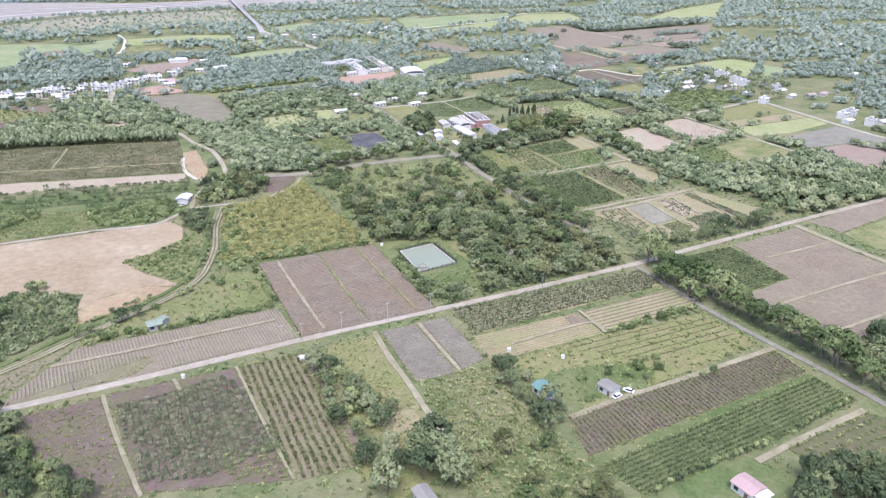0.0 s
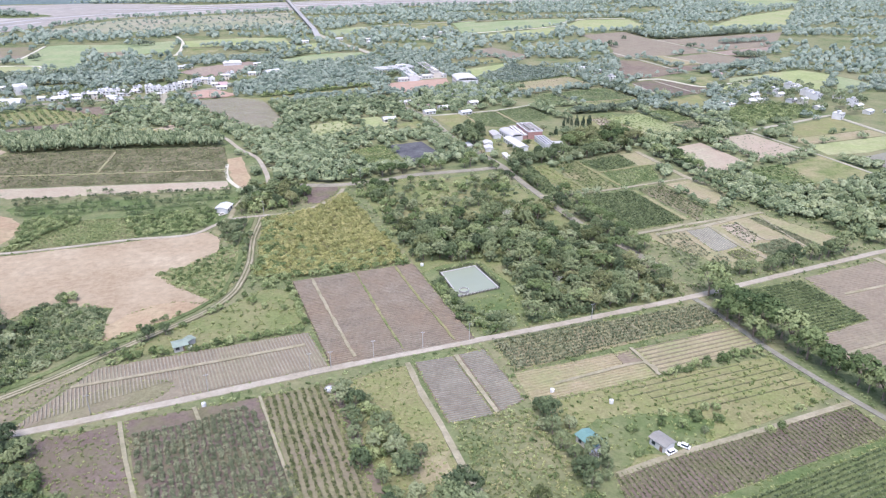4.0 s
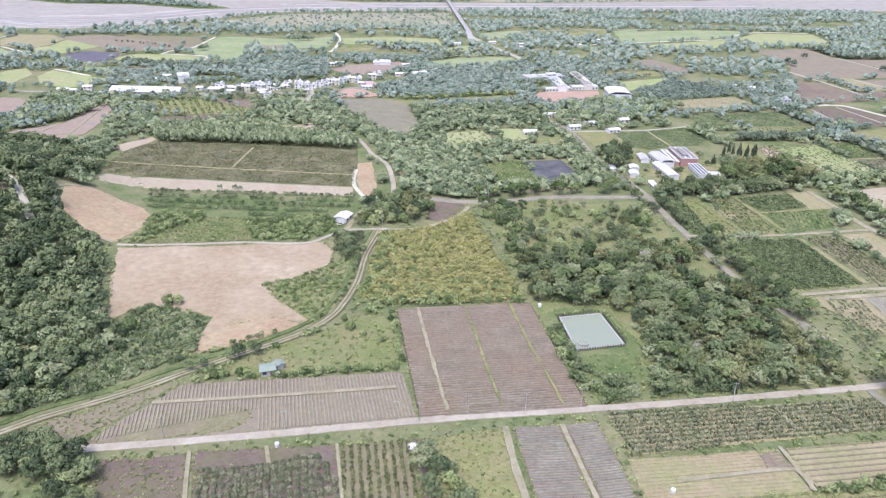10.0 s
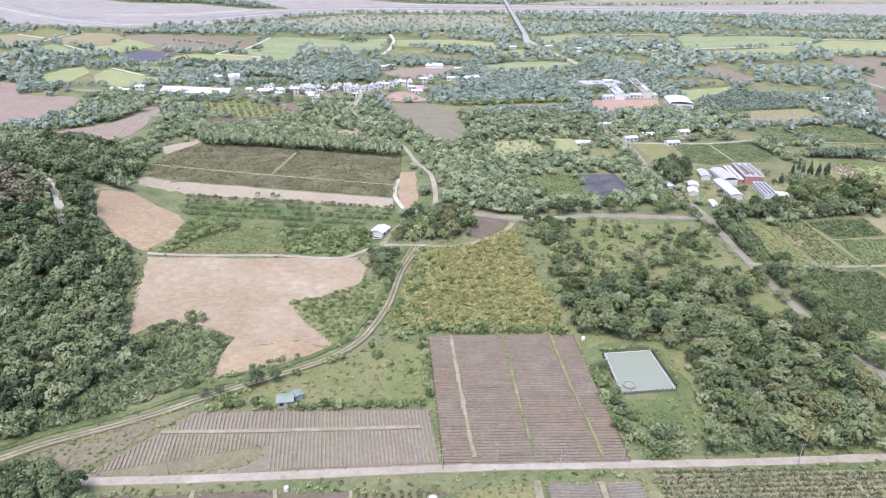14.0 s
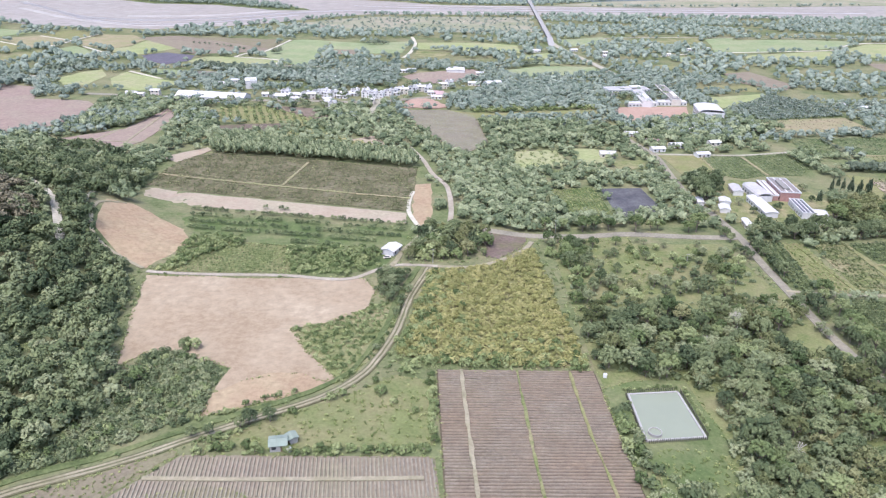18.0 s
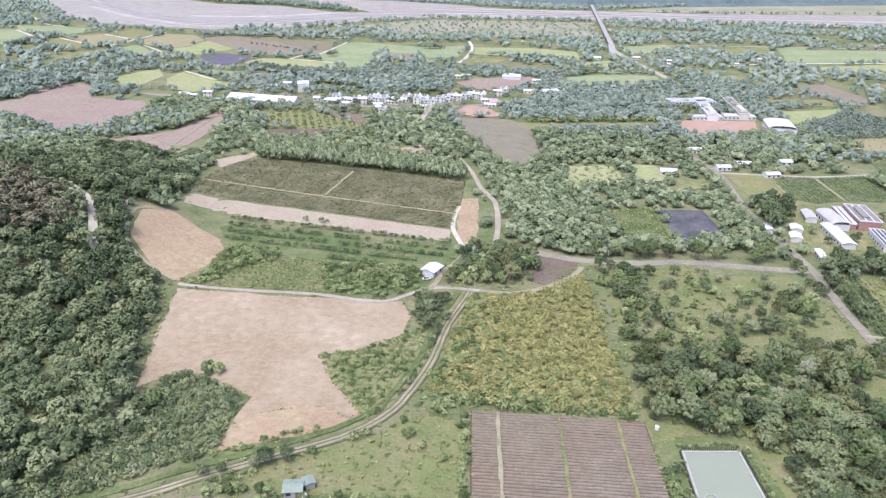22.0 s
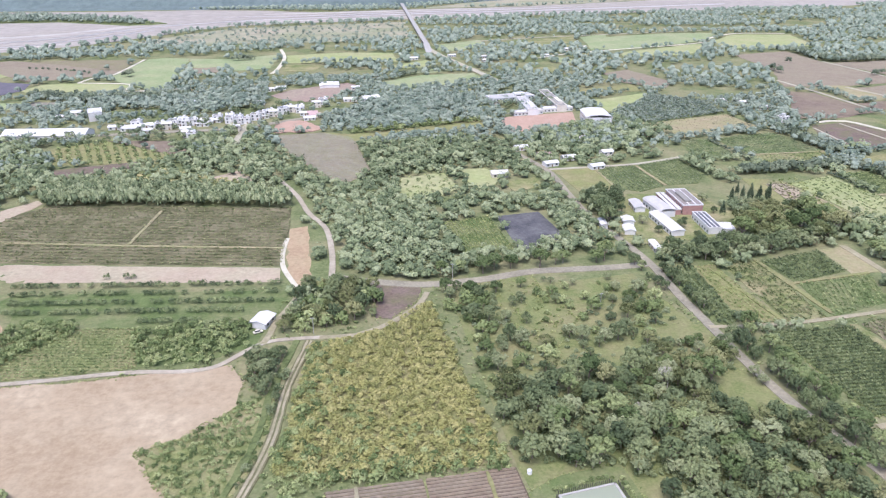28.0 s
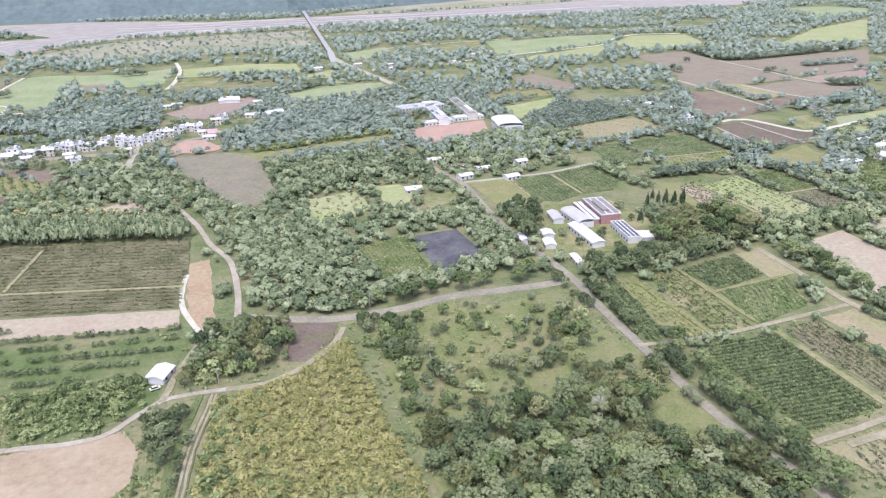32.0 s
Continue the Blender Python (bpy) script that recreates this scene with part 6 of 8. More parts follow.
tree_line("avenue", [(183.5, 200.9), (187.3, 178.2), (188.9, 147.5), (194.0, 112.3), (197.0, 69.9), (200.1, 56.1)], 5.0, 6.0, "avenue trees", 5, 1.5)
tree_line("avenue", [(175.7, 185.2), (179.0, 163.2), (180.6, 147.2)], 6.0, 4.6, "avenue trees", 6, 1.5)
tree_line("dark", [(205.0, 218.1), (227.8, 215.5), (258.8, 219.1), (295.5, 224.4)], 6.5, 4.7, "trees along the tilled field", 7, 2)
tree_line("avenue", [(177.2, 352.3), (179.0, 332.8), (178.1, 308.2), (179.3, 286.5), (181.3, 268.7), (184.1, 254.1)], 7.0, 4.2, "shade trees along the long road", 8, 1.5)
tree_line("leafy", [(161.9, 339.8), (162.2, 318.4), (164.6, 299.0)], 8.0, 3.1, "shade trees along the long road", 9, 1.5)
tree_line("avenue", [(45.8, 421.5), (68.2, 421.4), (98.4, 425.9), (129.4, 427.5), (148.5, 427.8)], 8.0, 4.4, "shade trees along the asphalt road", 10, 2)
tree_line("avenue", [(42.9, 399.5), (80.5, 400.2), (101.7, 406.0)], 12.0, 3.9, "shade trees along the asphalt road", 11, 2)
tree_line("leafy", [(168.5, 422.2), (192.5, 424.2), (227.5, 425.8), (266.0, 435.3), (283.7, 439.0)], 6.5, 4.7, "trees behind the orchard plots", 12, 2)
tree_line("dark", [(175.0, 429.1), (233.7, 436.1), (283.2, 443.6)], 6.5, 4.7, "trees behind the orchard plots", 13, 2)
tree_line("avenue", [(290.1, 420.2), (293.4, 399.7), (295.8, 374.4), (294.0, 365.1)], 7.0, 4.7, "trees along the dusty lane", 14, 2)
grove(["leafy", "dark"], [(69.5, 142.9), (74.8, 135.7), (80.7, 100.7), (73.5, 91.2), (68.2, 99.6), (65.1, 127.9)], 6.0, 3.6, "thicket beside the homestead", 15)
grove(["leafy", "bush"], [(0.9, 166.5), (12.3, 164.4), (17.8, 141.8), (23.2, 123.3), (11.0, 113.1), (4.8, 100.7), (2.6, 113.2)], 5.6, 3.1, "thicket in the weedy plot", 16, keep=0.85)
grove(["dark", "leafy"], [(6.9, 108.6), (19.1, 110.1), (34.1, 101.4), (35.2, 75.5), (1.0, 86.4)], 7.0, 4.7, "trees at the southern edge", 17)
grove(["bush", "olive"], [(43.6, 94.8), (67.0, 95.2), (75.9, 58.2), (36.0, 73.2)], 6.0, 3.1, "southern scrub trees", 18, keep=0.5)
grove(["bush", "leafy"], [(93.4, 113.4), (97.5, 108.0), (91.8, 102.8), (85.2, 103.5)], 5, 1.6, "bushes round the homestead", 61)
woods("house_trees", [(521.9, 644.1), (576.2, 664.8), (615.9, 619.1), (628.6, 567.5), (605.5, 516.9), (565.5, 477.8), (537.7, 509.4), (473.7, 552.2), (465.6, 596.2)], 11, 4.2, M_MIDLEAF, "trees among eastern houses", 62, kit=SMALL, keep=0.5)
woods("house_trees", [(-232.7, 790.5), (-139.5, 815.5), (-35.2, 872.6), (-25.5, 821.6), (-125.0, 746.1), (-218.2, 747.0)], 12, 3.4, M_MIDLEAF, "trees among village houses", 63, kit=SMALL, keep=0.5)
woods("house_trees", [(-347.2, 733.9), (-262.3, 736.7), (-180.6, 739.3), (-129.8, 741.9), (-127.1, 704.7), (-177.9, 710.4), (-327.7, 707.9)], 8, 3.2, M_MIDLEAF, "trees below the village houses", 163, kit=SMALL, keep=0.5)
woods("house_trees", [(-201.4, 750.3), (-176.6, 753.3), (-140.8, 771.8), (-98.2, 764.9), (-58.6, 804.7), (-52.0, 781.2), (-89.3, 731.0), (-142.8, 716.6), (-193.9, 723.6)], 9, 3.4, M_MIDLEAF, "trees below the village houses", 164, kit=SMALL, keep=0.5)
woods("court_trees", [(160.4, 867.1), (180.0, 870.2), (185.3, 813.8), (160.4, 800.4)], 7, 3.0, M_MIDLEAF, "trees in the school court", 165, kit=SMALL)
woods("court_trees", [(211.3, 882.5), (218.4, 886.8), (221.6, 822.0), (202.9, 816.6)], 7, 3.0, M_MIDLEAF, "trees in the school court", 166, kit=SMALL)
grove(["dark"], [(138.4, 47.6), (164.5, 44.9), (155.2, 25.8), (120.4, 38.9)], 5.5, 3.9, "dense southern orchard", 19)
grove(["dark", "leafy"], [(211.8, 98.5), (263.4, 104.0), (211.9, 65.0), (202.5, 76.3)], 6.0, 3.9, "dense trees beside the avenue", 20)
tree_line("bush", [(127.6, 144.6), (135.5, 145.7), (152.1, 148.4), (178.0, 149.9)], 3.0, 2.1, "bushes between plots", 21, 1)
tree_line("palm", [(84.5, 57.4), (107.9, 61.4), (127.7, 63.1), (146.3, 64.8), (186.6, 72.7)], 3.2, 1.05, "slender trees edging the vines", 22, 0.8)
tree_line("bush", [(89.4, 114.9), (105.5, 120.8), (124.8, 122.2), (137.5, 117.4)], 6.0, 2.0, "bushes round the homestead", 23, 4)
tree_line("bush", [(136.7, 105.9), (156.7, 110.2), (173.5, 112.9)], 7.0, 1.7, "bushes round the homestead", 24, 3)
grove(["bush", "leafy"], [(95.3, 116.6), (103.4, 117.5), (131.2, 119.8), (131.2, 109.1), (111.4, 106.6)], 6.5, 2.3, "bushes round the homestead", 25, keep=0.7)
tree_line("bush", [(-83.3, 213.3), (-68.5, 216.1), (-53.7, 215.3), (-29.0, 218.1), (-4.8, 220.1)], 2.8, 1.9, "hedge below the meadow", 26, 1)
tree_line("bush", [(-8.6, 264.6), (-6.3, 246.7), (-4.5, 223.0)], 2.8, 2.0, "hedge beside the beds", 27, 1)
tree_line("dark", [(-88.4, 219.5), (-75.5, 226.7), (-61.9, 233.9)], 5, 2.6, "hedge below the meadow", 28, 1.5)
tree_line("bush", [(-30.1, 258.9), (-23.1, 248.0), (-13.5, 242.1), (-7.5, 236.3)], 6, 2.0, "bushes in the meadow", 29, 3)
tree_line("bush", [(62.5, 245.5), (62.8, 229.6), (64.2, 215.3), (65.4, 204.7), (72.6, 195.2), (82.5, 196.2)], 5, 2.4, "trees beside the beds", 30, 2)
tree_line("dark", [(90.6, 200.1), (99.1, 198.9)], 7, 4.7, "trees beside the lane", 31, 1)
grove(["leafy", "dark", "bush"], [(-40.0, 353.8), (-18.4, 355.2), (-22.2, 319.5), (-28.3, 278.6), (-42.6, 253.7), (-35.9, 278.2), (-26.4, 319.3), (-39.2, 332.0)], 4.6, 2.9, "trees beside the winding track", 32)
grove(["dark", "olive", "bush"], [(-23.7, 409.9), (-7.7, 421.7), (15.4, 412.5), (12.6, 380.5), (-11.5, 369.7), (-26.8, 369.7), (-30.0, 383.2)], 5.5, 3.6, "trees in the stream valley", 33)
grove(["bush", "leafy"], [(49.9, 411.5), (63.5, 396.6), (64.6, 375.8), (55.8, 368.7), (48.5, 385.1)], 7, 3.4, "trees along the glade", 34)
for x, y, r in ((257.4, 500.9, 1.6), (260.5, 497.3, 1.9), (263.0, 500.7, 1.7), (266.5, 497.0, 1.8), (269.5, 492.1, 2.1), (273.3, 497.2, 1.8), (229.9, 473.7, 1.9), (258.2, 509.5, 1.6), (251.0, 503.0, 1.6), (160.0, 655.0, 1.8)):
    plant("cypress", x, y, r, 35, "conifers by the brick building")
tree_line("leafy", [(278.0, 488.0), (290.0, 480.0), (300.0, 470.0)], 7.0, 4.0, "trees by the brick building", 139, 2)
grove(["dark", "leafy"], [(155.1, 535.7), (182.4, 533.6), (177.9, 497.2), (159.7, 474.0), (149.8, 485.9)], 7.5, 4.7, "trees by the brick building", 37)
grove(["avenue", "olive"], [(243.8, 478.5), (278.4, 489.4), (300.7, 462.3), (283.7, 439.0), (233.7, 436.1), (227.2, 446.3)], 7.5, 5.5, "trees by the brick building", 38, keep=0.8)

# ---------------------------------------------------------------- buildings
M_WHITE = plain("white_render", (0.70, 0.69, 0.67), 0.7, 0.25, 0.4)
M_CREAM = plain("cream_render", (0.68, 0.63, 0.55), 0.7, 0.25, 0.4)
M_GREYWALL = plain("grey_concrete", (0.46, 0.45, 0.43), 0.8, 0.3, 0.5)
M_BRICKRED = plain("red_brickwork", (0.40, 0.23, 0.20), 0.85, 0.35, 0.6)
M_WHITEROOF = plain("white_sheet_roof", (0.65, 0.635, 0.61), 0.55, 0.35, 0.3)
M_GREYROOF = plain("grey_sheet_roof", (0.264, 0.254, 0.225), 0.85, 0.3, 0.4)
M_PINKROOF = plain("faded_pink_roof", (0.444, 0.311, 0.295), 0.6, 0.15, 0.4)
M_PALEROOF = plain("pale_grey_roof", (0.47, 0.455, 0.43), 0.6, 0.3, 0.3)
M_GREENROOF = plain("blue_green_roof", (0.15, 0.27, 0.24), 0.85, 0.25, 0.4)
M_TINROOF = plain("pale_teal_roof", (0.248, 0.299, 0.239), 0.85, 0.25, 0.4)
M_MAUVE = plain("mauve_sheet_roof", (0.255, 0.223, 0.199), 0.6, 0.4, 0.3)
M_DARKROOF = plain("dark_slate_roof", (0.111, 0.111, 0.119), 0.6, 0.3, 0.5)
M_GLASS = plain("window_glass", (0.05, 0.06, 0.07), 0.15, 0.2, 1.0)
M_WOODDOOR = plain("brown_door", (0.22, 0.15, 0.10), 0.6, 0.3, 1.0)
M_STEEL = plain("dull_steel", (0.50, 0.51, 0.52), 0.35, 0.2, 1.0, 0.8)
M_CONC = plain("weathered_concrete", (0.38, 0.37, 0.34), 0.85, 0.3, 0.6)
M_TYRE = plain("black_rubber", (0.03, 0.03, 0.03), 0.8, 0.3, 2.0)
M_CARWHITE = plain("white_car_paint", (0.80, 0.80, 0.80), 0.3, 0.05, 1.0)
M_POND = plain("milky_green_pond_water", (0.265, 0.290, 0.205), 0.25, 0.06, 0.08)


def box_bm(x0, y0, z0, x1, y1, z1, bevel=0.0):
    bm = bmesh.new()
    bmesh.ops.create_cube(bm, size=1.0)
    for v in bm.verts:
        v.co = Vector(((x0 + x1) / 2 + v.co.x * (x1 - x0), (y0 + y1) / 2 + v.co.y * (y1 - y0), (z0 + z1) / 2 + v.co.z * (z1 - z0)))
    if bevel:
        bmesh.ops.bevel(bm, geom=list(bm.edges), offset=bevel, segments=1, affect="EDGES")
    return bm


def part(name, bm, mat, parent, label=""):
    return link(name, bm_mesh(name, bm, mat), parent, label)


def roof_bm(w, d, z, rise, over=0.5, kind="gable", thick=0.18):
    """A pitched or arched sheet roof with eaves, along x."""
    bm = bmesh.new()
    n = 2 if kind == "gable" else 10
    prof = []
    for i in range(n + 1):
        u = -1 + 2 * i / n
        h = rise * (1 - abs(u)) if kind == "gable" else rise * math.sqrt(max(0, 1 - u * u)) if kind == "arch" else 0
        prof.append((u * (d / 2 + over), z + h))
    ends = []
    for x in (-w / 2 - over, w / 2 + over):
        ends.append([bm.verts.new((x, y, h + t)) for t in (thick, 0) for y, h in (prof if t else prof[::-1])])
    k = len(ends[0])
    for i in range(k):
        bm.faces.new((ends[0][i], ends[0][(i + 1) % k], ends[1][(i + 1) % k], ends[1][i]))
    bm.faces.new(ends[0][::-1])
    bm.faces.new(ends[1])
    bmesh.ops.recalc_face_normals(bm, faces=bm.faces)
    return bm


def house(name, w, d, storeys, roof, wall_mat, roof_mat, label, category="house", high=2.8, rise=None, tank=False, ribs=False, trim=None, stairs=True):
    """A building with its walls, roof, windows and door; front along -y."""
    top = tagged(new(name), label, category)
    h = storeys * high
    rise = rise if rise is not None else d * 0.18
    if roof == "flat":
        part("wall", box_bm(-w / 2, -d / 2, -0.3, w / 2, d / 2, h, 0.04), wall_mat, top)
        bm = bmesh.new()
        o, t = 0.25, 0.22
        for x0, y0, x1, y1 in ((-w / 2 - o, -d / 2 - o, w / 2 + o, -d / 2 + t), (-w / 2 - o, d / 2 - t, w / 2 + o, d / 2 + o), (-w / 2 - o, -d / 2 + t, -w / 2 + t, d / 2 - t), (w / 2 - t, -d / 2 + t, w / 2 + o, d / 2 - t)):
            b = box_bm(x0, y0, h - 0.15, x1, y1, h + 0.55)
            me = bpy.data.meshes.new("tmp")
            b.to_mesh(me)
            b.free()
            bm.from_mesh(me)
            bpy.data.meshes.remove(me)
        part("parapet", bm, trim or wall_mat, top)
        part("roof", box_bm(-w / 2 + t, -d / 2 + t, h, w / 2 - t, d / 2 - t, h + 0.08), roof_mat, top)
        if stairs:
            part("stairhead", box_bm(w * 0.1, -d * 0.1, h + 0.08, w * 0.36, d * 0.32, h + 2.2, 0.04), wall_mat, top)
    else:
        bm = box_bm(-w / 2, -d / 2, -0.3, w / 2, d / 2, h)
        if roof == "gable":
            for x in (-w / 2, w / 2):
                a = [bm.verts.new(p) for p in ((x, -d / 2, h), (x, d / 2, h), (x, 0, h + rise * 0.92))]
                bm.faces.new(a if x > 0 else a[::-1])
        part("wall", bm, wall_mat, top)
        r = part("roof", roof_bm(w, d, h, rise, 0.5, roof), roof_mat, top)
        if ribs:
            for i in range(int(w / 1.5)):
                x = -w / 2 + 0.75 + i * 1.5
                bm = bmesh.new()
                for s in (-1, 1):
                    tube(bm, (x, s * (d / 2 + 0.45), h + 0.2), (x, 0, h + rise + 0.2), 0.05, 0.05, 4)
                part("seam", bm, roof_mat, r)
    win = bm_mesh("window", box_bm(-0.75, -0.05, -0.65, 0.75, 0.05, 0.65), M_GLASS)
    frame_me = bm_mesh("frame", box_bm(-0.85, -0.03, -0.75, 0.85, 0.03, 0.75), M_STEEL)
    for s in range(storeys):
        for face in (-1, 1):
            k = max(2, int(w / 3.6))
            for i in range(k):
                x = -w / 2 + (i + 0.5) * w / k
                if s == 0 and face < 0 and i == k // 2:
                    part("door", box_bm(x - 0.6, -d / 2 - 0.06, 0, x + 0.6, -d / 2 + 0.05, 2.1), M_WOODDOOR, top)
                    continue
                f = link("window", frame_me, top, m=Matrix.Translation((x, face * (d / 2 + 0.02), s * high + 1.6)))
                link("pane", win, f)
    if tank:
        bm = bmesh.new()
        tube(bm, (-w * 0.2, 0, h + 0.1), (-w * 0.2, 0, h + 2.0), 0.7, 0.7, 12)
        part("water_tank", bm, M_STEEL, top, "steel water tank on the roof")
    return top


def from_quad(q):
    """Middle, width, depth and turn of a building from its four roof corners in order."""
    c = [sum(p[i] for p in q) / 4 for i in (0, 1)]
    ax = [(q[1][0] - q[0][0] + q[2][0] - q[3][0]) / 2, (q[1][1] - q[0][1] + q[2][1] - q[3][1]) / 2]
    ay = [(q[3][0] - q[0][0] + q[2][0] - q[1][0]) / 2, (q[3][1] - q[0][1] + q[2][1] - q[1][1]) / 2]
    a, b = math.hypot(*ax), math.hypot(*ay)
    return (c, a, b, math.degrees(math.atan2(ax[1], ax[0]))) if a >= b else (c, b, a, math.degrees(math.atan2(ay[1], ay[0])))


def built(name, quad, storeys, roof, wall_mat, roof_mat, label, k=1.0, **kw):
    c, w, d, turn = from_quad(quad)
    w, d = w * k, d * k
    ob = house(name, w, d, storeys, roof, wall_mat, roof_mat, label, **kw)
    ob.matrix_basis = pose(c[0], c[1], height(*c), 0, 0, turn)
    return ob


grove(["dark", "bush"], [(-107.5, 168.1), (-102.3, 162.1), (-94.1, 145.1), (-80.9, 127.5), (-74.4, 113.6), (-106.7, 125.8), (-114.1, 166.6)], 5.0, 2.6, "dense bushes at the field corner", 64)
woods("track_hedge", [(-89.4, 219.5), (-68.8, 234.8), (-44.6, 251.9), (-34.8, 268.2), (-26.7, 289.4), (-25.9, 313.0), (-22.9, 310.0), (-23.9, 286.8), (-31.8, 263.5), (-41.4, 245.9), (-67.1, 227.8), (-79.0, 216.3)], 3.0, 1.6, M_BUSH, "green hedge along the winding track", 65, kit=SMALL, tall=0.6, keep=0.75, category="hedge")
woods("track_hedge", [(-111.3, 218.5), (-95.3, 227.4), (-87.4, 230.0), (-63.9, 243.2), (-42.9, 256.4), (-41.1, 260.2), (-64.9, 247.4), (-89.0, 231.5)], 2.6, 1.3, M_BUSH, "green hedge below the bare field", 66, kit=SMALL, tall=0.6, keep=0.8, category="hedge")
tree_line("bush", [(65.6, 259.8), (74.8, 262.0), (83.6, 263.6), (89.6, 263.8), (91.5, 250.3), (92.5, 236.6)], 2.2, 1.0, "low hedge round the pond", 67, 0.3)
tree_line("bush", [(66.4, 253.0), (67.4, 240.3), (68.1, 229.5)], 2.6, 0.9, "low hedge round the pond", 68, 0.3)
woods("southern_scrub", [(37.1, 139.2), (67.1, 140.3), (67.5, 123.1), (72.0, 88.6), (75.9, 58.2), (31.2, 75.0), (36.4, 102.0)], 2.0, 0.62, M_OCHRE2, "tangled green scrub south of the homestead", 69, kit=TUFT, tall=0.5, keep=0.7, category="scrub")

# the homestead and the southern houses
built("farmhouse", [(80.5, 122.2), (83.5, 112.5), (76.9, 109.1), (75.1, 118.8)], 1, "gable", M_CREAM, M_GREENROOF, "small farmhouse with a blue-green sheet roof among trees", ribs=True, k=0.82)
built("lean_to", [(76.6, 112.7), (80.2, 112.5), (79.1, 109.6), (75.8, 108.7)], 1, "gable", M_WHITE, M_WHITEROOF, "small white lean-to beside the farmhouse", category="shed", high=2.4, rise=0.3, k=0.82)
built("farmhouse", [(102.7, 114.5), (105.3, 106.8), (101.0, 102.8), (98.8, 110.0)], 1, "gable", M_WHITE, M_GREYROOF, "small white farmhouse with a grey pitched roof", ribs=True, high=2.9, k=0.82)
built("farmhouse", [(116.2, 54.5), (117.5, 46.0), (110.1, 43.8), (108.3, 52.1)], 1, "gable", M_WHITE, M_PINKROOF, "white farmhouse with a faded pink roof on a lawn", rise=0.9, ribs=True, k=0.82)
built("lean_to", [(111.2, 45.9), (116.9, 46.9), (117.3, 43.2), (110.9, 42.1)], 1, "gable", M_WHITE, M_WHITEROOF, "white sheet-roofed porch beside the pink house", category="shed", high=2.6, rise=0.3, k=0.82)
built("barn", [(15.3, 84.0), (20.8, 84.0), (22.6, 71.4), (17.1, 71.6)], 1, "gable", M_GREYWALL, M_GREYROOF, "barn with a pale grey ribbed metal roof", category="barn", high=3.4, ribs=True, k=0.82)
built("field_hut", [(-38.5, 387.8), (-33.2, 384.1), (-35.4, 374.9), (-43.4, 378.7)], 1, "gable", M_WHITE, M_WHITEROOF, "white hut with a pale roof beside the lane", category="hut", high=2.8, rise=1.2)
built("farm_shed", [(-59.8, 219.9), (-54.1, 221.3), (-53.5, 216.3), (-58.4, 215.3)], 1, "gable", M_GREYWALL, M_TINROOF, "low shed with a pale teal roof by the meadow", category="shed", high=2.5, ribs=True)
built("farm_shed", [(-54.6, 221.8), (-52.4, 223.8), (-50.6, 221.0), (-52.8, 219.4)], 1, "gable", M_GREYWALL, M_TINROOF, "small annexe with a pale teal roof", category="shed", high=2.3)

# the brick building and its sheds
sheet("factory_yard", [(150.0, 446.0), (236.0, 452.0), (246.0, 486.0), (238.0, 530.0), (176.0, 532.0), (156.0, 500.0)], M_GRASS, 0.05, "dusty grass yard round the brick hall", "yard", ragged=1.5)


def roof_bars(ob, w, d, z, count, mat, along=True):
    """White ridge bars over a flat roof."""
    for i in range(count):
        if along:
            y = -d / 2 + (i + 1) * d / (count + 1)
            part("roof_bar", box_bm(-w / 2 + 0.5, y - 0.3, z, w / 2 - 0.5, y + 0.3, z + 0.4), mat, ob)
        else:
            x = -w / 2 + (i + 1) * w / (count + 1)
            part("roof_bar", box_bm(x - 0.25, -d / 2 + 0.5, z, x + 0.25, d / 2 - 0.5, z + 0.3), mat, ob)


hall = built("brick_hall", [(213.4, 520.5), (226.2, 519.2), (224.6, 488.2), (211.8, 489.5)], 2, "flat", M_BRICKRED, M_MAUVE, "two-storey red-brick hall with a mauve flat roof and white edges", category="hall", high=3.3, trim=M_WHITE, stairs=False)
roof_bars(hall, 31.0, 12.8, 6.68, 2, M_WHITE)
part("roof_hall", box_bm(-8, -3.2, 6.68, 10, 1.0, 7.9, 0.05), M_GREYROOF, hall, "low grey rooflight")
annexe = built("brick_annexe", [(207.6, 522.0), (212.6, 521.5), (211.0, 489.6), (206.0, 490.1)], 1, "flat", M_BRICKRED, M_WHITEROOF, "long low annexe with a white sheet roof", category="hall", high=3.8, trim=M_WHITE, stairs=False)
roof_bars(annexe, 31.9, 5.0, 3.88, 1, M_MAUVE)
wing = built("brick_wing", [(215.2, 483.2), (223.0, 482.6), (221.2, 456.0), (213.4, 456.6)], 1, "flat", M_WHITE, M_DARKROOF, "low white wing with a dark flat roof and white bars", category="hall", high=4.2, trim=M_WHITE, stairs=False)
roof_bars(wing, 26.6, 7.8, 4.28, 2, M_WHITE)
for x, y, r in ((202.0, 470.0, 3.2), (204.5, 452.0, 2.6), (181.0, 478.0, 3.4), (185.0, 462.0, 2.8), (160.0, 460.0, 3.0), (178.0, 520.0, 3.6), (236.0, 512.0, 3.4), (233.0, 490.0, 2.4), (208.0, 478.0, 2.0), (168.0, 496.0, 3.2)):
    plant("leafy", x, y, r, 41, "shade trees in the factory yard")
built("porch", [(222.5, 464.5), (231.0, 467.0), (228.5, 457.0), (220.5, 454.5)], 1, "flat", M_WHITE, M_WHITEROOF, "white entrance porch beside the wing", category="porch", high=3.2, stairs=False)
built("factory_shed", [(189.3, 488.0), (196.9, 488.3), (198.3, 457.0), (190.4, 455.2)], 1, "gable", M_WHITE, M_WHITEROOF, "long white shed with a pitched roof", category="shed", high=3.6, rise=1.0)
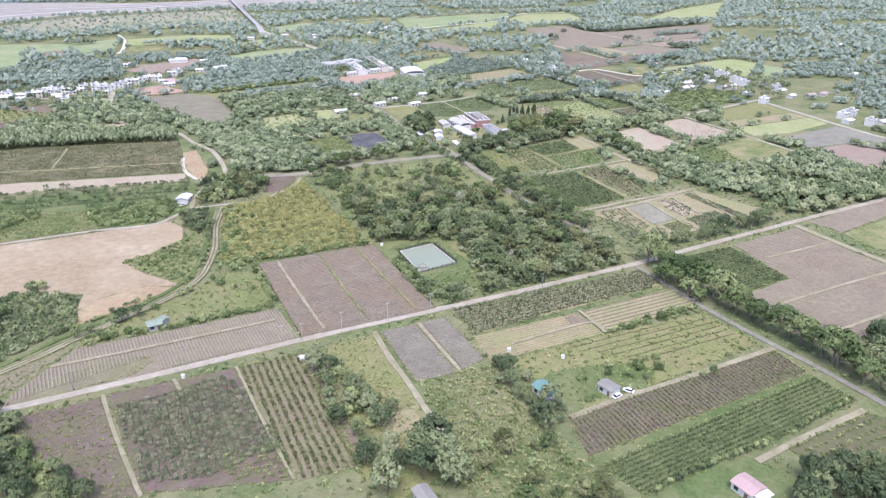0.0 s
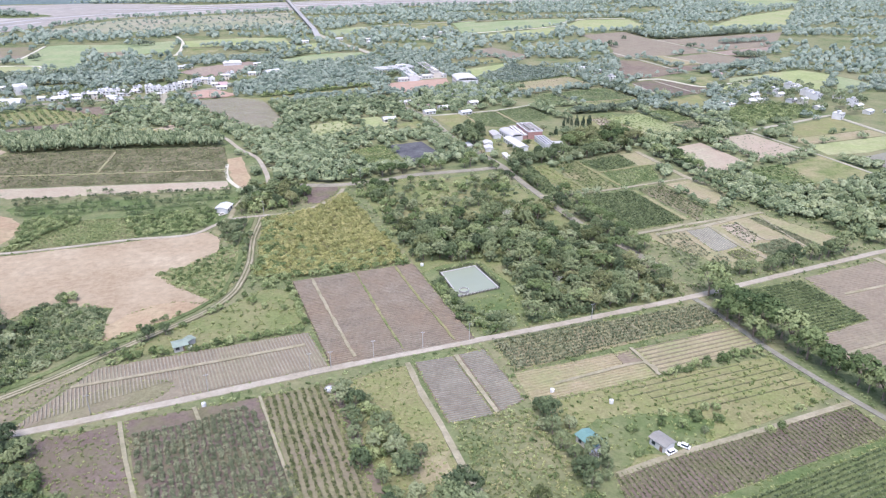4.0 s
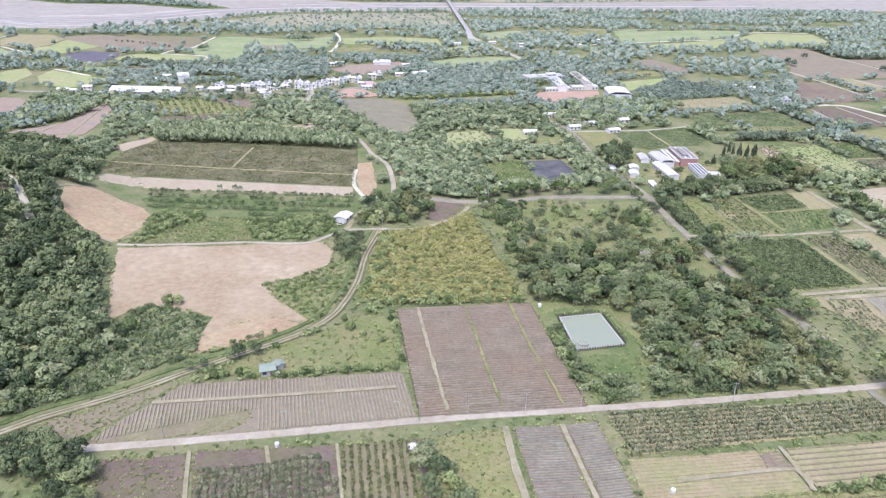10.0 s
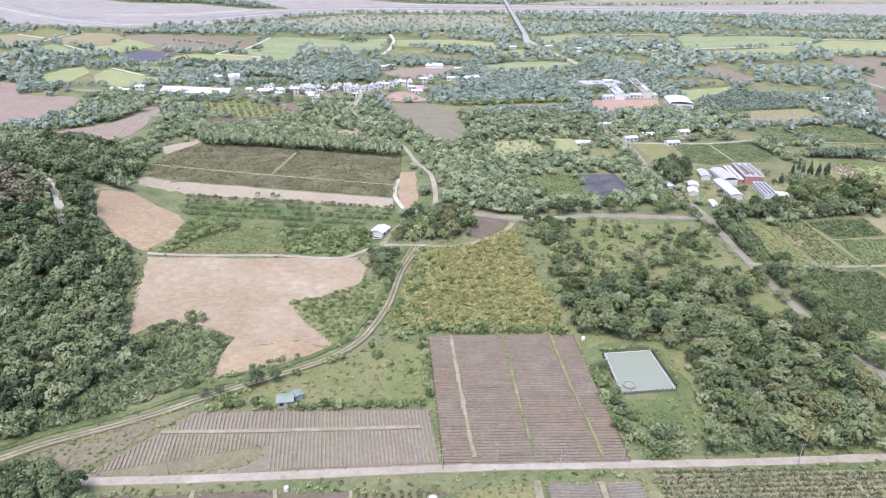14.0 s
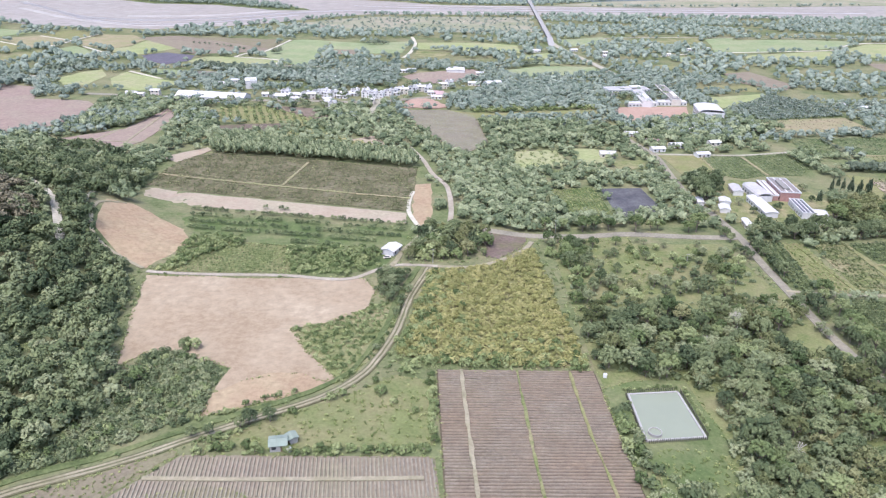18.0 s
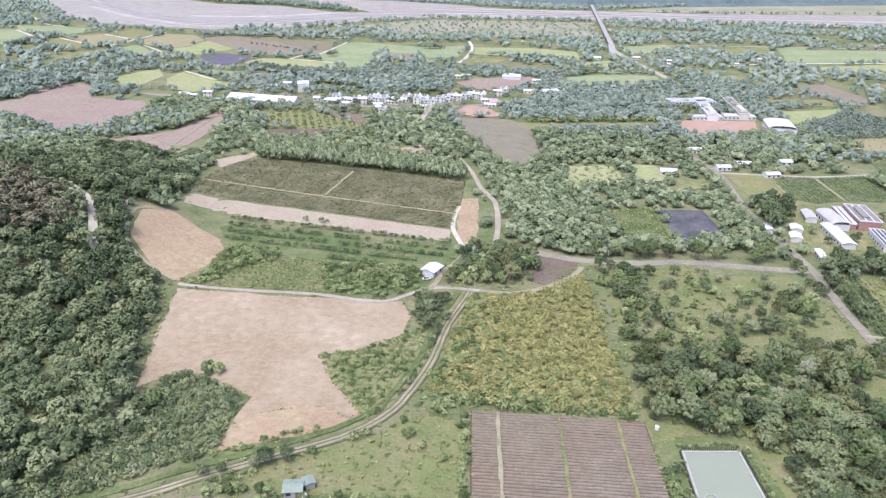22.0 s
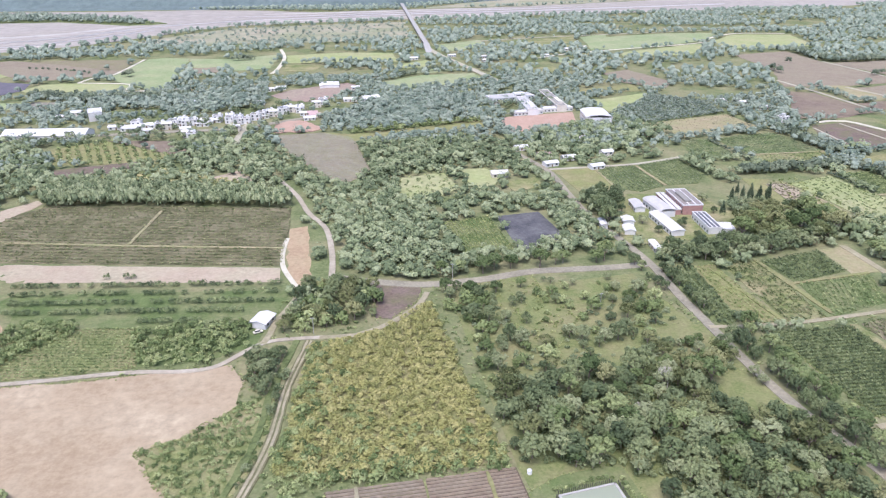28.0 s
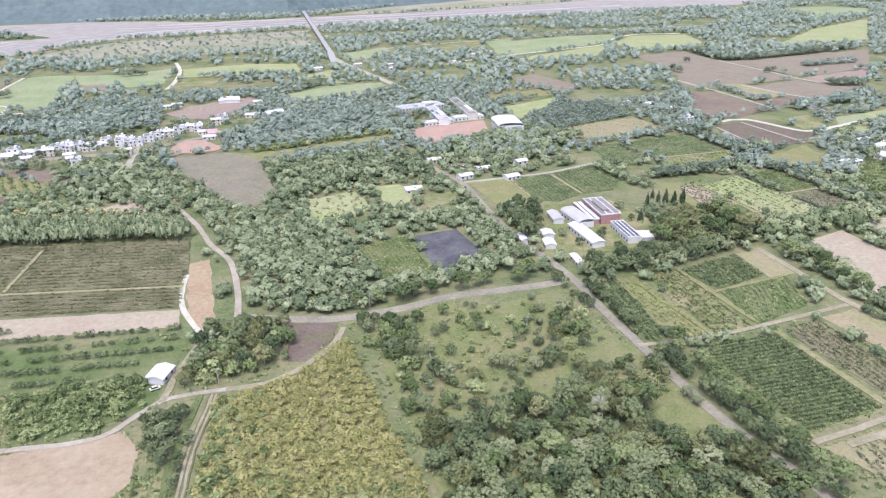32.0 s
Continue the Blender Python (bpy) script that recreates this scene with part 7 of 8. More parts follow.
built("factory_shed", [(193.4, 512.2), (204.0, 514.7), (207.2, 487.0), (194.8, 480.5)], 1, "arch", M_WHITE, M_PALEROOF, "pale grey factory shed with a curved roof", category="shed", high=4.2, rise=1.8, k=0.82)
built("factory_shed", [(184.8, 513.7), (192.3, 514.8), (190.9, 497.0), (182.9, 494.2)], 1, "gable", M_WHITE, M_PALEROOF, "low white shed beside the factory", category="shed", high=3.2, k=0.82)
built("factory_shed", [(172.2, 447.2), (176.2, 448.6), (175.5, 433.6), (171.3, 431.7)], 1, "arch", M_CREAM, M_WHITEROOF, "narrow white greenhouse with a curved roof", category="greenhouse", high=2.6, k=0.82)
for q in ([(169.7, 483.6), (176.7, 486.4), (175.2, 477.3), (168.0, 473.8)], [(165.4, 470.9), (172.2, 471.7), (170.4, 462.4), (163.5, 459.2)], [(154.1, 483.3), (158.0, 484.1), (157.5, 473.2), (152.8, 470.9)], [(220.0, 451.4), (227.3, 450.2), (225.7, 446.3), (218.1, 446.7)]):
    built("cottage", q, 1, "gable", M_WHITE, M_WHITEROOF, "small white cottage beside the factory", k=0.85, high=2.8)

# school and sports hall
built("school_wing", [(151.7, 846.2), (199.6, 855.9), (197.1, 841.2), (149.1, 826.6)], 2, "flat", M_WHITE, M_PALEROOF, "long white two-storey school wing", category="school", high=3.1)
built("school_wing", [(180.8, 845.2), (187.9, 849.1), (188.2, 778.6), (178.9, 768.8)], 2, "flat", M_WHITE, M_PALEROOF, "white school wing beside the yard", category="school", high=3.1)
built("school_wing", [(213.7, 866.3), (221.3, 870.5), (220.5, 789.9), (212.2, 781.7)], 2, "flat", M_CREAM, M_GREYROOF, "cream school wing with a grey roof", category="school", high=3.1)
built("school_wing", [(163.9, 781.9), (195.2, 787.7), (193.3, 780.6), (162.8, 772.3)], 1, "flat", M_WHITE, M_WHITEROOF, "low white school corridor", category="school", high=3.4)
built("school_wing", [(197.2, 795.1), (229.2, 798.8), (226.7, 788.7), (195.7, 785.0)], 1, "flat", M_WHITE, M_WHITEROOF, "low white school corridor", category="school", high=3.4)
built("sports_hall", [(224.2, 760.4), (252.4, 756.9), (247.8, 723.9), (220.6, 713.9)], 2, "arch", M_WHITE, M_WHITEROOF, "large white sports hall with a curved roof", category="hall", high=4.0, rise=2.4, k=0.85)

# village: a few house models, copied along the streets
HOUSES = [
    house("house", 9, 8, 2, "flat", M_WHITE, M_GREYROOF, "white two-storey flat-roofed village house", tank=True),
    house("house", 8, 8, 2, "flat", M_WHITE, M_WHITEROOF, "white tall square flat-roofed village house", tank=True),
    house("house", 11, 7, 1, "gable", M_WHITE, M_WHITEROOF, "low white house with a pale sheet roof"),
    house("house", 9, 7, 2, "gable", M_CREAM, M_WHITEROOF, "cream two-storey house with a white roof"),
    house("house", 11, 7, 1, "gable", M_CREAM, M_PINKROOF, "low house with a faded pink roof"),
    house("house", 14, 8, 1, "gable", M_WHITE, M_WHITEROOF, "long white workshop with a pale roof"),
]
PUT = [0] * len(HOUSES)


def settle_houses(spots, order, turn, group):
    for i, (x, y) in enumerate(spots):
        k = order[i % len(order)]
        m = pose(x, y, 0, 0, 0, turn + (i * 37 % 11) - 5)
        ob = HOUSES[k] if PUT[k] == 0 else copy_thing(HOUSES[k], m)
        if PUT[k] == 0:
            ob.matrix_basis = m
        PUT[k] += 1
        ob["group"] = group


TURN = edge_angle([(-304.6, 749.4), (-99.3, 760.2)], 0)
settle_houses([(-356.1, 757.3), (-345.7, 752.1), (-330.5, 757.6), (-316.1, 736.7), (-305.5, 737.7), (-279.4, 821.2), (-267.7, 825.6), (-213.9, 770.8), (-205.2, 768.3), (-197.4, 776.8), (-187.7, 774.6), (-178.0, 772.5), (-167.2, 765.3)], (2, 2, 3, 2, 2, 2, 3, 5, 2, 0, 2, 2, 3), TURN, "village houses")
settle_houses([(-164.3, 777.4), (-157.3, 785.6), (-146.5, 778.2), (-136.6, 773.5), (-146.1, 743.8), (-136.6, 724.8), (-133.8, 788.4), (-125.5, 791.4), (-114.3, 795.4), (-104.5, 776.8), (-102.9, 788.3), (-84.7, 800.4), (-77.5, 808.6)], (0, 1, 0, 2, 3, 0, 5, 0, 1, 0, 2, 0, 1), TURN, "village houses")
settle_houses([(-63.6, 816.5), (-55.3, 822.4), (-49.0, 818.9), (-36.1, 806.6), (-37.1, 784.7), (-33.0, 842.3), (-26.6, 856.8), (8.5, 918.9), (-166.9, 853.3), (-153.5, 851.6), (-94.5, 863.7), (2.3, 867.3), (23.6, 875.1), (-87.8, 937.2), (-78.3, 944.7)], (0, 3, 1, 4, 2, 3, 0, 3, 0, 2, 2, 5, 5, 2, 2), TURN, "village houses")
settle_houses([(-201.0, 764.0), (-196.0, 769.7), (-182.4, 776.6), (-173.7, 768.5), (-165.6, 771.7), (-160.1, 777.6), (-151.9, 775.1), (-183.1, 753.5), (-141.9, 732.8), (-145.5, 784.8), (-135.7, 781.9), (-127.3, 787.4), (-112.5, 782.9), (-104.9, 786.7), (-97.6, 778.5), (-102.7, 747.5)], (5, 2, 2, 0, 2, 0, 1, 2, 3, 2, 5, 2, 0, 1, 0, 3), TURN, "village houses")
settle_houses([(-89.7, 792.5), (-83.1, 799.0), (-73.8, 804.9), (-65.6, 815.8), (-60.0, 823.3), (-48.6, 824.6), (-32.8, 797.0), (-42.5, 806.6), (-161.4, 854.0), (-137.5, 863.5)], (0, 2, 3, 0, 0, 1, 4, 2, 0, 2), TURN, "village houses")
built("market_hall", [(-305.5, 759.4), (-233.3, 756.3), (-226.5, 733.7), (-298.6, 741.1)], 1, "gable", M_WHITE, M_WHITEROOF, "very long white-roofed market hall", category="hall", high=4.0)
built("apartment_block", [(-254.9, 822.1), (-245.5, 829.3), (-239.4, 810.9), (-247.6, 801.1)], 3, "flat", M_WHITE, M_WHITEROOF, "white three-storey block at the village edge", category="building")
built("long_shed", [(-34.2, 964.5), (-12.6, 973.0), (-11.6, 949.6), (-32.7, 941.5)], 1, "gable", M_WHITE, M_WHITEROOF, "long white shed by the tilled field", category="shed", high=3.0, rise=0.8)
built("long_shed", [(15.2, 865.6), (32.2, 875.0), (32.1, 862.4), (15.4, 853.2)], 1, "gable", M_WHITE, M_WHITEROOF, "long white shed behind the grove", category="shed", high=4.0)
built("long_shed", [(106.4, 589.0), (118.7, 588.8), (117.4, 580.6), (105.9, 579.6)], 1, "gable", M_CREAM, M_WHITEROOF, "long white-roofed shed beside grass plots", category="shed", high=3.0)
settle_houses([(143.6, 653.1), (157.8, 630.6), (156.5, 605.4), (175.1, 619.2), (206.4, 620.8), (189.5, 593.8), (204.6, 675.7)], (2, 4, 2, 2, 3, 2, 2), TURN + 8, "farmhouses")
settle_houses([(93.3, 1147.1), (81.5, 1147.5), (153.5, 1166.5), (197.3, 1149.0), (196.0, 1115.2), (219.5, 1193.5), (345.5, 1208.6)], (5, 2, 2, 2, 2, 2, 5), TURN + 8, "farmhouses")
settle_houses([(515.8, 606.8), (523.8, 598.6), (494.3, 565.7), (509.4, 567.2), (548.8, 598.0), (548.2, 586.0), (589.2, 619.4), (586.9, 603.7), (580.3, 583.5), (574.8, 561.1), (538.8, 556.5), (544.2, 546.8)], (5, 2, 2, 5, 0, 2, 0, 1, 0, 0, 2, 3), TURN + 15, "eastern village houses")
settle_houses([(577.5, 572.1), (541.6, 521.0), (527.5, 481.1), (590.7, 528.9), (585.9, 516.9), (574.7, 492.1), (459.9, 569.4), (573.4, 736.2), (575.2, 752.9), (602.4, 559.6)], (1, 2, 1, 0, 2, 2, 4, 2, 2, 2), TURN + 15, "eastern village houses")
settle_houses([(597.6, 488.3), (614.3, 488.4), (548.4, 404.0), (565.6, 409.8), (538.5, 389.1), (550.7, 375.7), (564.1, 375.2), (922.8, 745.5), (758.8, 588.2), (735.3, 588.3), (745.5, 564.1)], (4, 4, 1, 0, 2, 0, 2, 3, 5, 2, 5), TURN + 15, "eastern village houses")
settle_houses([(398.2, 808.6), (417.3, 796.5), (413.0, 715.8), (426.8, 770.1), (559.1, 709.9), (450.1, 555.4), (460.7, 555.5), (515.1, 588.2), (494.1, 562.2), (372.8, 1223.9), (291.3, 1147.0)], (2, 2, 0, 2, 4, 5, 2, 5, 2, 2, 2), TURN + 10, "scattered farmhouses")
sheet("rubble_heap", [(-69.0, 765.8), (-56.6, 780.5), (-39.2, 776.2), (-23.0, 745.2), (-40.8, 734.4), (-65.1, 735.3)], M_CLAY, 0.4, "heap of red rubble at the village edge", "rubble", ragged=3, step=4)


# ---------------------------------------------------------------- bridge
def build_bridge(a, b):
    """A long road bridge on piers, with a railing on each side."""
    top = tagged(new("road_bridge"), "long pale concrete road bridge over the riverbed", "bridge")
    d = math.hypot(b[0] - a[0], b[1] - a[1])
    top.matrix_basis = pose(a[0], a[1], 0, 0, 0, math.degrees(math.atan2(b[1] - a[1], b[0] - a[0])))
    LINES.append(([a, b], 14.0))
    part("deck", box_bm(0, -4, 5.2, d, 4, 6.2, 0.1), M_CONC, top)
    for s in (-1, 1):
        part("railing", box_bm(0, s * 4 - 0.15, 6.2, d, s * 4 + 0.15, 7.2), M_CONC, top)
    pier = bm_mesh("pier", box_bm(-1, -3.5, -1, 1, 3.5, 5.2, 0.3), M_CONC)
    for i in range(int(d / 40)):
        link("pier", pier, top, m=Matrix.Translation((20 + i * 40, 0, 0)))
    for s in (0, 1):
        v = [(d * s, -5, 5.2 + 1), (d * s, 5, 6.2), (d * s + (60 if s else -60), 5, 0), (d * s + (60 if s else -60), -5, 0), (d * s, -5, -0.5), (d * s, 5, -0.5)]
        f = [(0, 1, 2, 3), (0, 3, 4), (1, 5, 2)]
        link("ramp", mesh_of("ramp", v, [q if s else q[::-1] for q in f], M_CONC), top)
    return top


build_bridge((125.6, 1274.9), (139.8, 2165.9))


# ---------------------------------------------------------------- pond
def build_pond(q):
    top = tagged(new("fish_pond"), "square fish pond with milky green water and concrete rim", "pond")
    v = [(x, y, 0.5) for x, y in q]
    link("water", mesh_of("water", v + [(x, y, 0.2) for x, y in q], [(0, 1, 2, 3), (0, 4, 5, 1), (1, 5, 6, 2), (2, 6, 7, 3), (3, 7, 4, 0)], M_POND), top, "milky grey-green still water")
    for i in range(4):
        (x0, y0), (x1, y1) = q[i], q[(i + 1) % 4]
        d = math.hypot(x1 - x0, y1 - y0)
        m = pose(x0, y0, 0, 0, 0, math.degrees(math.atan2(y1 - y0, x1 - x0)))
        link("rim", bm_mesh("rim", box_bm(-0.4, -0.4, 0.1, d + 0.4 - 0.8 * (i % 2), 0.4, 0.75, 0.06), M_CONC), top, m=m)
    stake = bm_mesh("stake", box_bm(-0.11, -0.11, 0, 0.11, 0.11, 1.7), M_PALISADE)
    for i in (0, 1, 2, 3):
        (x0, y0), (x1, y1) = q[i], q[(i + 1) % 4]
        d = math.hypot(x1 - x0, y1 - y0)
        for s in range(int(d / 0.75) + 1):
            u = s * 0.75 / d
            nx, ny = (y1 - y0) / d, -(x1 - x0) / d
            k = 1 if (nx * (sum(p[0] for p in q) / 4 - x0) + ny * (sum(p[1] for p in q) / 4 - y0)) < 0 else -1
            link("stake", stake, top, m=Matrix.Translation((x0 + (x1 - x0) * u + nx * 1.1 * k, y0 + (y1 - y0) * u + ny * 1.1 * k, 0)) @ Matrix.Rotation(0.15 * math.sin(s * 2.3), 4, "X"))
    return top


build_pond([(67.7, 257.5), (86.9, 260.7), (90.1, 234.0), (68.9, 230.4)])


def ring_tank(name, x, y, r, h, mat, label, water=None, wall=0.25):
    top = tagged(new(name), label, "tank")
    top.location = (x, y, 0)
    v, f, k = [], [], 24
    for i in range(k):
        a = i * 2 * math.pi / k
        for rr, z in ((r, -0.2), (r, h), (r - wall, h), (r - wall, -0.2)):
            v.append((rr * math.cos(a), rr * math.sin(a), z))
        b = ((i + 1) % k) * 4
        for j in range(3):
            f.append((i * 4 + j, b + j, b + j + 1, i * 4 + j + 1))
    link("wall", mesh_of("wall", v, f, mat), top)
    if water:
        bm = bmesh.new()
        tube(bm, (0, 0, 0), (0, 0, h * 0.7), r - wall, r - wall, 24)
        part("water", bm, water, top)
    return top


ring_tank("round_tank", *(72.6, 234.5), 2.4, 1.6, M_CONC, "round concrete tank in the corner of the pond", M_POND)
ring_tank("round_tank", *(-1.1, 171.6), 2.0, 0.9, M_CONC, "round concrete irrigation tank beside the lane", M_WHITE)


def utility_pole(x, y, h=8.5):
    top = tagged(new("utility_pole"), "slim grey concrete utility pole beside the lane", "pole", "utility poles")
    top.location = (x, y, height(x, y))
    bm = bmesh.new()
    tube(bm, (0, 0, -0.3), (0, 0, h), 0.17, 0.11, 8)
    part("pole", bm, M_CONC, top)
    part("crossarm", box_bm(-0.9, -0.06, h - 0.6, 0.9, 0.06, h - 0.45), M_STEEL, top)
    for s in (-0.7, 0.7):
        bm = bmesh.new()
        tube(bm, (s, 0, h - 0.45), (s, 0, h - 0.2), 0.06, 0.04, 6)
        part("insulator", bm, M_WHITE, top)
    return top


for x, y in [(19.3, 189.1), (40.3, 190.2), (61.1, 191.6), (1.5, 185.7)] + [(-14.1, 369.1), (120.1, 375.7), (54.8, 417.2), (207.7, 436.9)] + [(-6.6, 186.6), (-45.0, 182.4), (-85.3, 180.5), (119.3, 193.1)]:
    utility_pole(x, y)


def tank_drum(x, y):
    top = tagged(new("water_drum"), "white plastic water drum beside the field", "drum", "water drums")
    top.location = (x, y, 0)
    bm = bmesh.new()
    tube(bm, (0, 0, 0), (0, 0, 1.5), 0.8, 0.8, 14)
    tube(bm, (0, 0, 1.5), (0, 0, 1.75), 0.8, 0.3, 14)
    part("drum", bm, M_WHITE, top)
    bm = bmesh.new()
    tube(bm, (0, 0, 1.7), (0, 0, 1.85), 0.25, 0.25, 10)
    part("lid", bm, M_STEEL, top)


for x, y in [(-0.8, 170.6), (-46.4, 174.2), (79.4, 147.3), (97.5, 135.0), (9.1, 92.8), (30.4, 87.8)] + [(60.7, 269.1), (-52.4, 216.4)]:
    tank_drum(x, y)


def car(x, y, turn, mat, label):
    top = tagged(new("parked_car"), label, "car")
    top.matrix_basis = pose(x, y, 0.1, 0, 0, turn)
    bm = box_bm(-2.1, -0.85, 0.35, 2.1, 0.85, 0.95, 0.12)
    part("body", bm, mat, top)
    bm = box_bm(-1.5, -0.75, 0.95, 1.1, 0.75, 1.55, 0.0)
    for v in bm.verts:
        if v.co.z > 1.2:
            v.co.x *= 0.8
            v.co.y *= 0.85
    part("cabin", bm, M_GLASS, top)
    part("roof", box_bm(-1.15, -0.62, 1.55, 0.85, 0.62, 1.6), mat, top)
    for sx in (-1.3, 1.3):
        for sy in (-0.85, 0.85):
            bm = bmesh.new()
            tube(bm, (sx, sy - 0.1, 0.33), (sx, sy + 0.1, 0.33), 0.33, 0.33, 12)
            part("wheel", bm, M_TYRE, top)


car(*(103.0, 104.5), 15, M_CARWHITE, "white car parked on the lane by the farmhouse")
car(*(108.9, 106.0), 130, M_CARWHITE, "white pickup parked beside the farmhouse")
car(*(-38.9, 373.0), 20, M_CREAM, "pale yellow car parked by the hut")


def bare_tree(x, y, h, label, mat, seed):
    """A leafless tree, forked four times."""
    g = random.Random(seed)
    top = tagged(new("bare_tree"), label, "tree")
    top.location = (x, y, height(x, y))
    trunk, twigs = bmesh.new(), bmesh.new()
    tube(trunk, (0, 0, -0.3), (0.1, 0, h * 0.35), 0.28, 0.18, 7)

    def fork(p, d, length, r, depth):
        q = p + d * length
        tube(trunk if depth > 2 else twigs, p, q, r, r * 0.6, 5)
        if depth:
            for _ in range(3):
                e = (d + Vector((g.uniform(-0.8, 0.8), g.uniform(-0.8, 0.8), g.uniform(-0.1, 0.5)))).normalized()
                fork(q, e, length * 0.72, r * 0.6, depth - 1)

    for _ in range(3):
        fork(Vector((0.1, 0, h * 0.35)), Vector((g.uniform(-0.7, 0.7), g.uniform(-0.7, 0.7), 1)).normalized(), h * 0.22, 0.15, 3)
    part("trunk", trunk, mat, top)
    part("twigs", twigs, mat, top)


bare_tree(*(124.4, 308.1), 12, "pale leafless tree standing above the wood", M_DEAD, 3)
bare_tree(*(105.3, 290.6), 9, "dry pinkish leafless tree in the wood", M_DEAD, 5)
bare_tree(*(-144.1, 267.6), 9, "pale leafless tree at the foot of the hill", M_DEAD, 8)
bare_tree(*(117.8, 224.5), 8, "grey leafless tree in the wood", M_DEAD, 11)

# ---------------------------------------------------------------- dense woods and belts
HILLPOLY = [(-338.5, 516.9), (-317.9, 542.9), (-295.6, 562.3), (-223.2, 497.2), (-206.8, 446.9), (-218.9, 423.6), (-200.2, 376.4), (-162.6, 338.9), (-133.4, 258.6), (-124.7, 243.4), (-126.1, 228.3), (-130.3, 214.2), (-138.8, 198.9), (-145.4, 186.7)] + [(-245, 175), (-385, 290), (-500, 470)]
woods("hill_undergrowth", HILLPOLY, 5.6, 2.6, M_LEAF, "green undergrowth over the wooded hill", 14, kit=FAR, tall=0.6, category="undergrowth")
woods("hill_wood", HILLPOLY, 9.4, 4.9, M_DARKLEAF, "dense dark wood over the hill", 4)
woods("hill_wood", HILLPOLY, 9.4, 4.2, M_LEAF, "lighter green trees among the hill wood", 41, keep=0.85, tall=1.2)
woods("hill_scrub", [(-123.4, 273.8), (-113.2, 273.3), (-89.3, 261.7), (-89.6, 229.9), (-105.1, 218.8), (-120.9, 207.1), (-137.5, 192.8), (-143.7, 197.2), (-131.2, 215.9), (-126.2, 231.0), (-129.2, 254.2)], 2.6, 1.7, M_LEAF, "tangled green scrub at the foot of the hill", 46, kit=SMALL, tall=0.45, category="scrub")
woods("hill_scrub", [(-123.4, 273.8), (-113.2, 273.3), (-89.3, 261.7), (-89.6, 229.9), (-105.1, 218.8), (-120.9, 207.1), (-137.5, 192.8), (-143.7, 197.2), (-131.2, 215.9), (-126.2, 231.0), (-129.2, 254.2)], 6.0, 1.6, M_BUSH, "bright creepers over the scrub", 45, kit=SMALL, tall=0.9, keep=0.7, category="scrub")
grove(["dark", "bush"], [(-126.2, 249.8), (-121.6, 259.2), (-112.4, 250.5), (-114.5, 237.6), (-121.6, 233.2)], 6.5, 3.0, "trees in the hill-foot scrub", 71)
grove(["bush", "dark"], [(-116.2, 282.0), (-112.0, 285.0), (-104.9, 274.7), (-109.4, 269.4)], 4.0, 2.2, "trees in the hill-foot scrub", 72)
grove(["dark"], [(-140.2, 177.8), (-126.4, 179.1), (-111.1, 173.6), (-104.2, 168.3), (-99.1, 159.1), (-128.7, 158.1)], 5.0, 3.4, "dense bushes at the field corner", 73)
DRY = [(-292.6, 369.0), (-264.0, 389.2), (-230.4, 378.8), (-215.4, 353.3), (-227.9, 339.1), (-253.5, 325.8)]
woods("dry_brush", DRY, 3.4, 2.6, M_DRYLEAF, "dry brown brush on the hilltop", 47, kit=SMALL, tall=2.6, category="brush")
woods("stream_wood", [(-10.7, 570.9), (33.7, 584.7), (38.8, 530.5), (57.0, 499.3), (65.6, 440.5), (95.3, 444.5), (129.0, 461.6), (142.3, 435.4), (108.9, 432.8), (56.8, 419.5), (42.4, 414.1), (13.5, 419.9), (1.3, 423.7), (-7.7, 480.2), (-22.2, 541.3)], 6.2, 3.2, M_MIDLEAF, "wooded stream valley", 6, kit=MID)
woods("plot_wood", [(93.5, 532.7), (128.0, 535.6), (163.3, 540.9), (173.8, 497.1), (152.2, 452.0), (130.4, 468.2), (124.9, 509.7)], 6.5, 3.2, M_MIDLEAF, "green wood between plots", 48, kit=MID)
woods("tree_belt", [(-211.7, 585.9), (-187.3, 597.4), (-37.7, 555.7), (-35.9, 531.0), (-90.9, 543.2), (-198.7, 554.6)], 3.2, 2.2, M_MIDLEAF, "belt of tall slim trees", 7, tall=2.5, up=2.1, even=0.5, kit=MID)
woods("hill_bushes", [(-209.5, 604.2), (-151.6, 638.2), (-69.9, 588.2), (-38.5, 562.2), (-95.8, 565.1), (-185.1, 591.2)], 3.4, 1.8, M_OCHRE2, "olive bushes behind the tree belt", 49, kit=FAR, tall=0.7, category="bushes")
woods("planted_grove", [(8.2, 681.8), (83.4, 682.4), (147.1, 685.5), (133.0, 615.7), (78.4, 618.7), (20.3, 583.3)], 5.6, 3.2, M_MIDLEAF, "planted grove of even trees", 50, tall=1.4, kit=MID)
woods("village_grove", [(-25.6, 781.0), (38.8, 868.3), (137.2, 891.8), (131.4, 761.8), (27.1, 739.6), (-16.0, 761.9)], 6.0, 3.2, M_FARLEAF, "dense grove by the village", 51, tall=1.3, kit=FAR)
woods("grove_edge", [(0.9, 744.2), (27.1, 744.0), (128.3, 765.1), (128.1, 752.1), (4.5, 718.9)], 4.5, 2.4, M_BUSH, "lighter young trees along the grove", 52, tall=1.0, kit=SMALL)
woods("ridge_wood", [(-366.9, 712.7), (-353.5, 746.2), (-293.8, 725.4), (-240.4, 681.7), (-210.4, 600.3), (-241.9, 548.5), (-258.3, 612.2), (-278.8, 692.1), (-300.9, 623.8), (-324.5, 599.7), (-355.1, 589.4), (-350.6, 643.5)], 6.5, 3.6, M_MIDLEAF, "green wood between hill fields", 53, kit=MID)
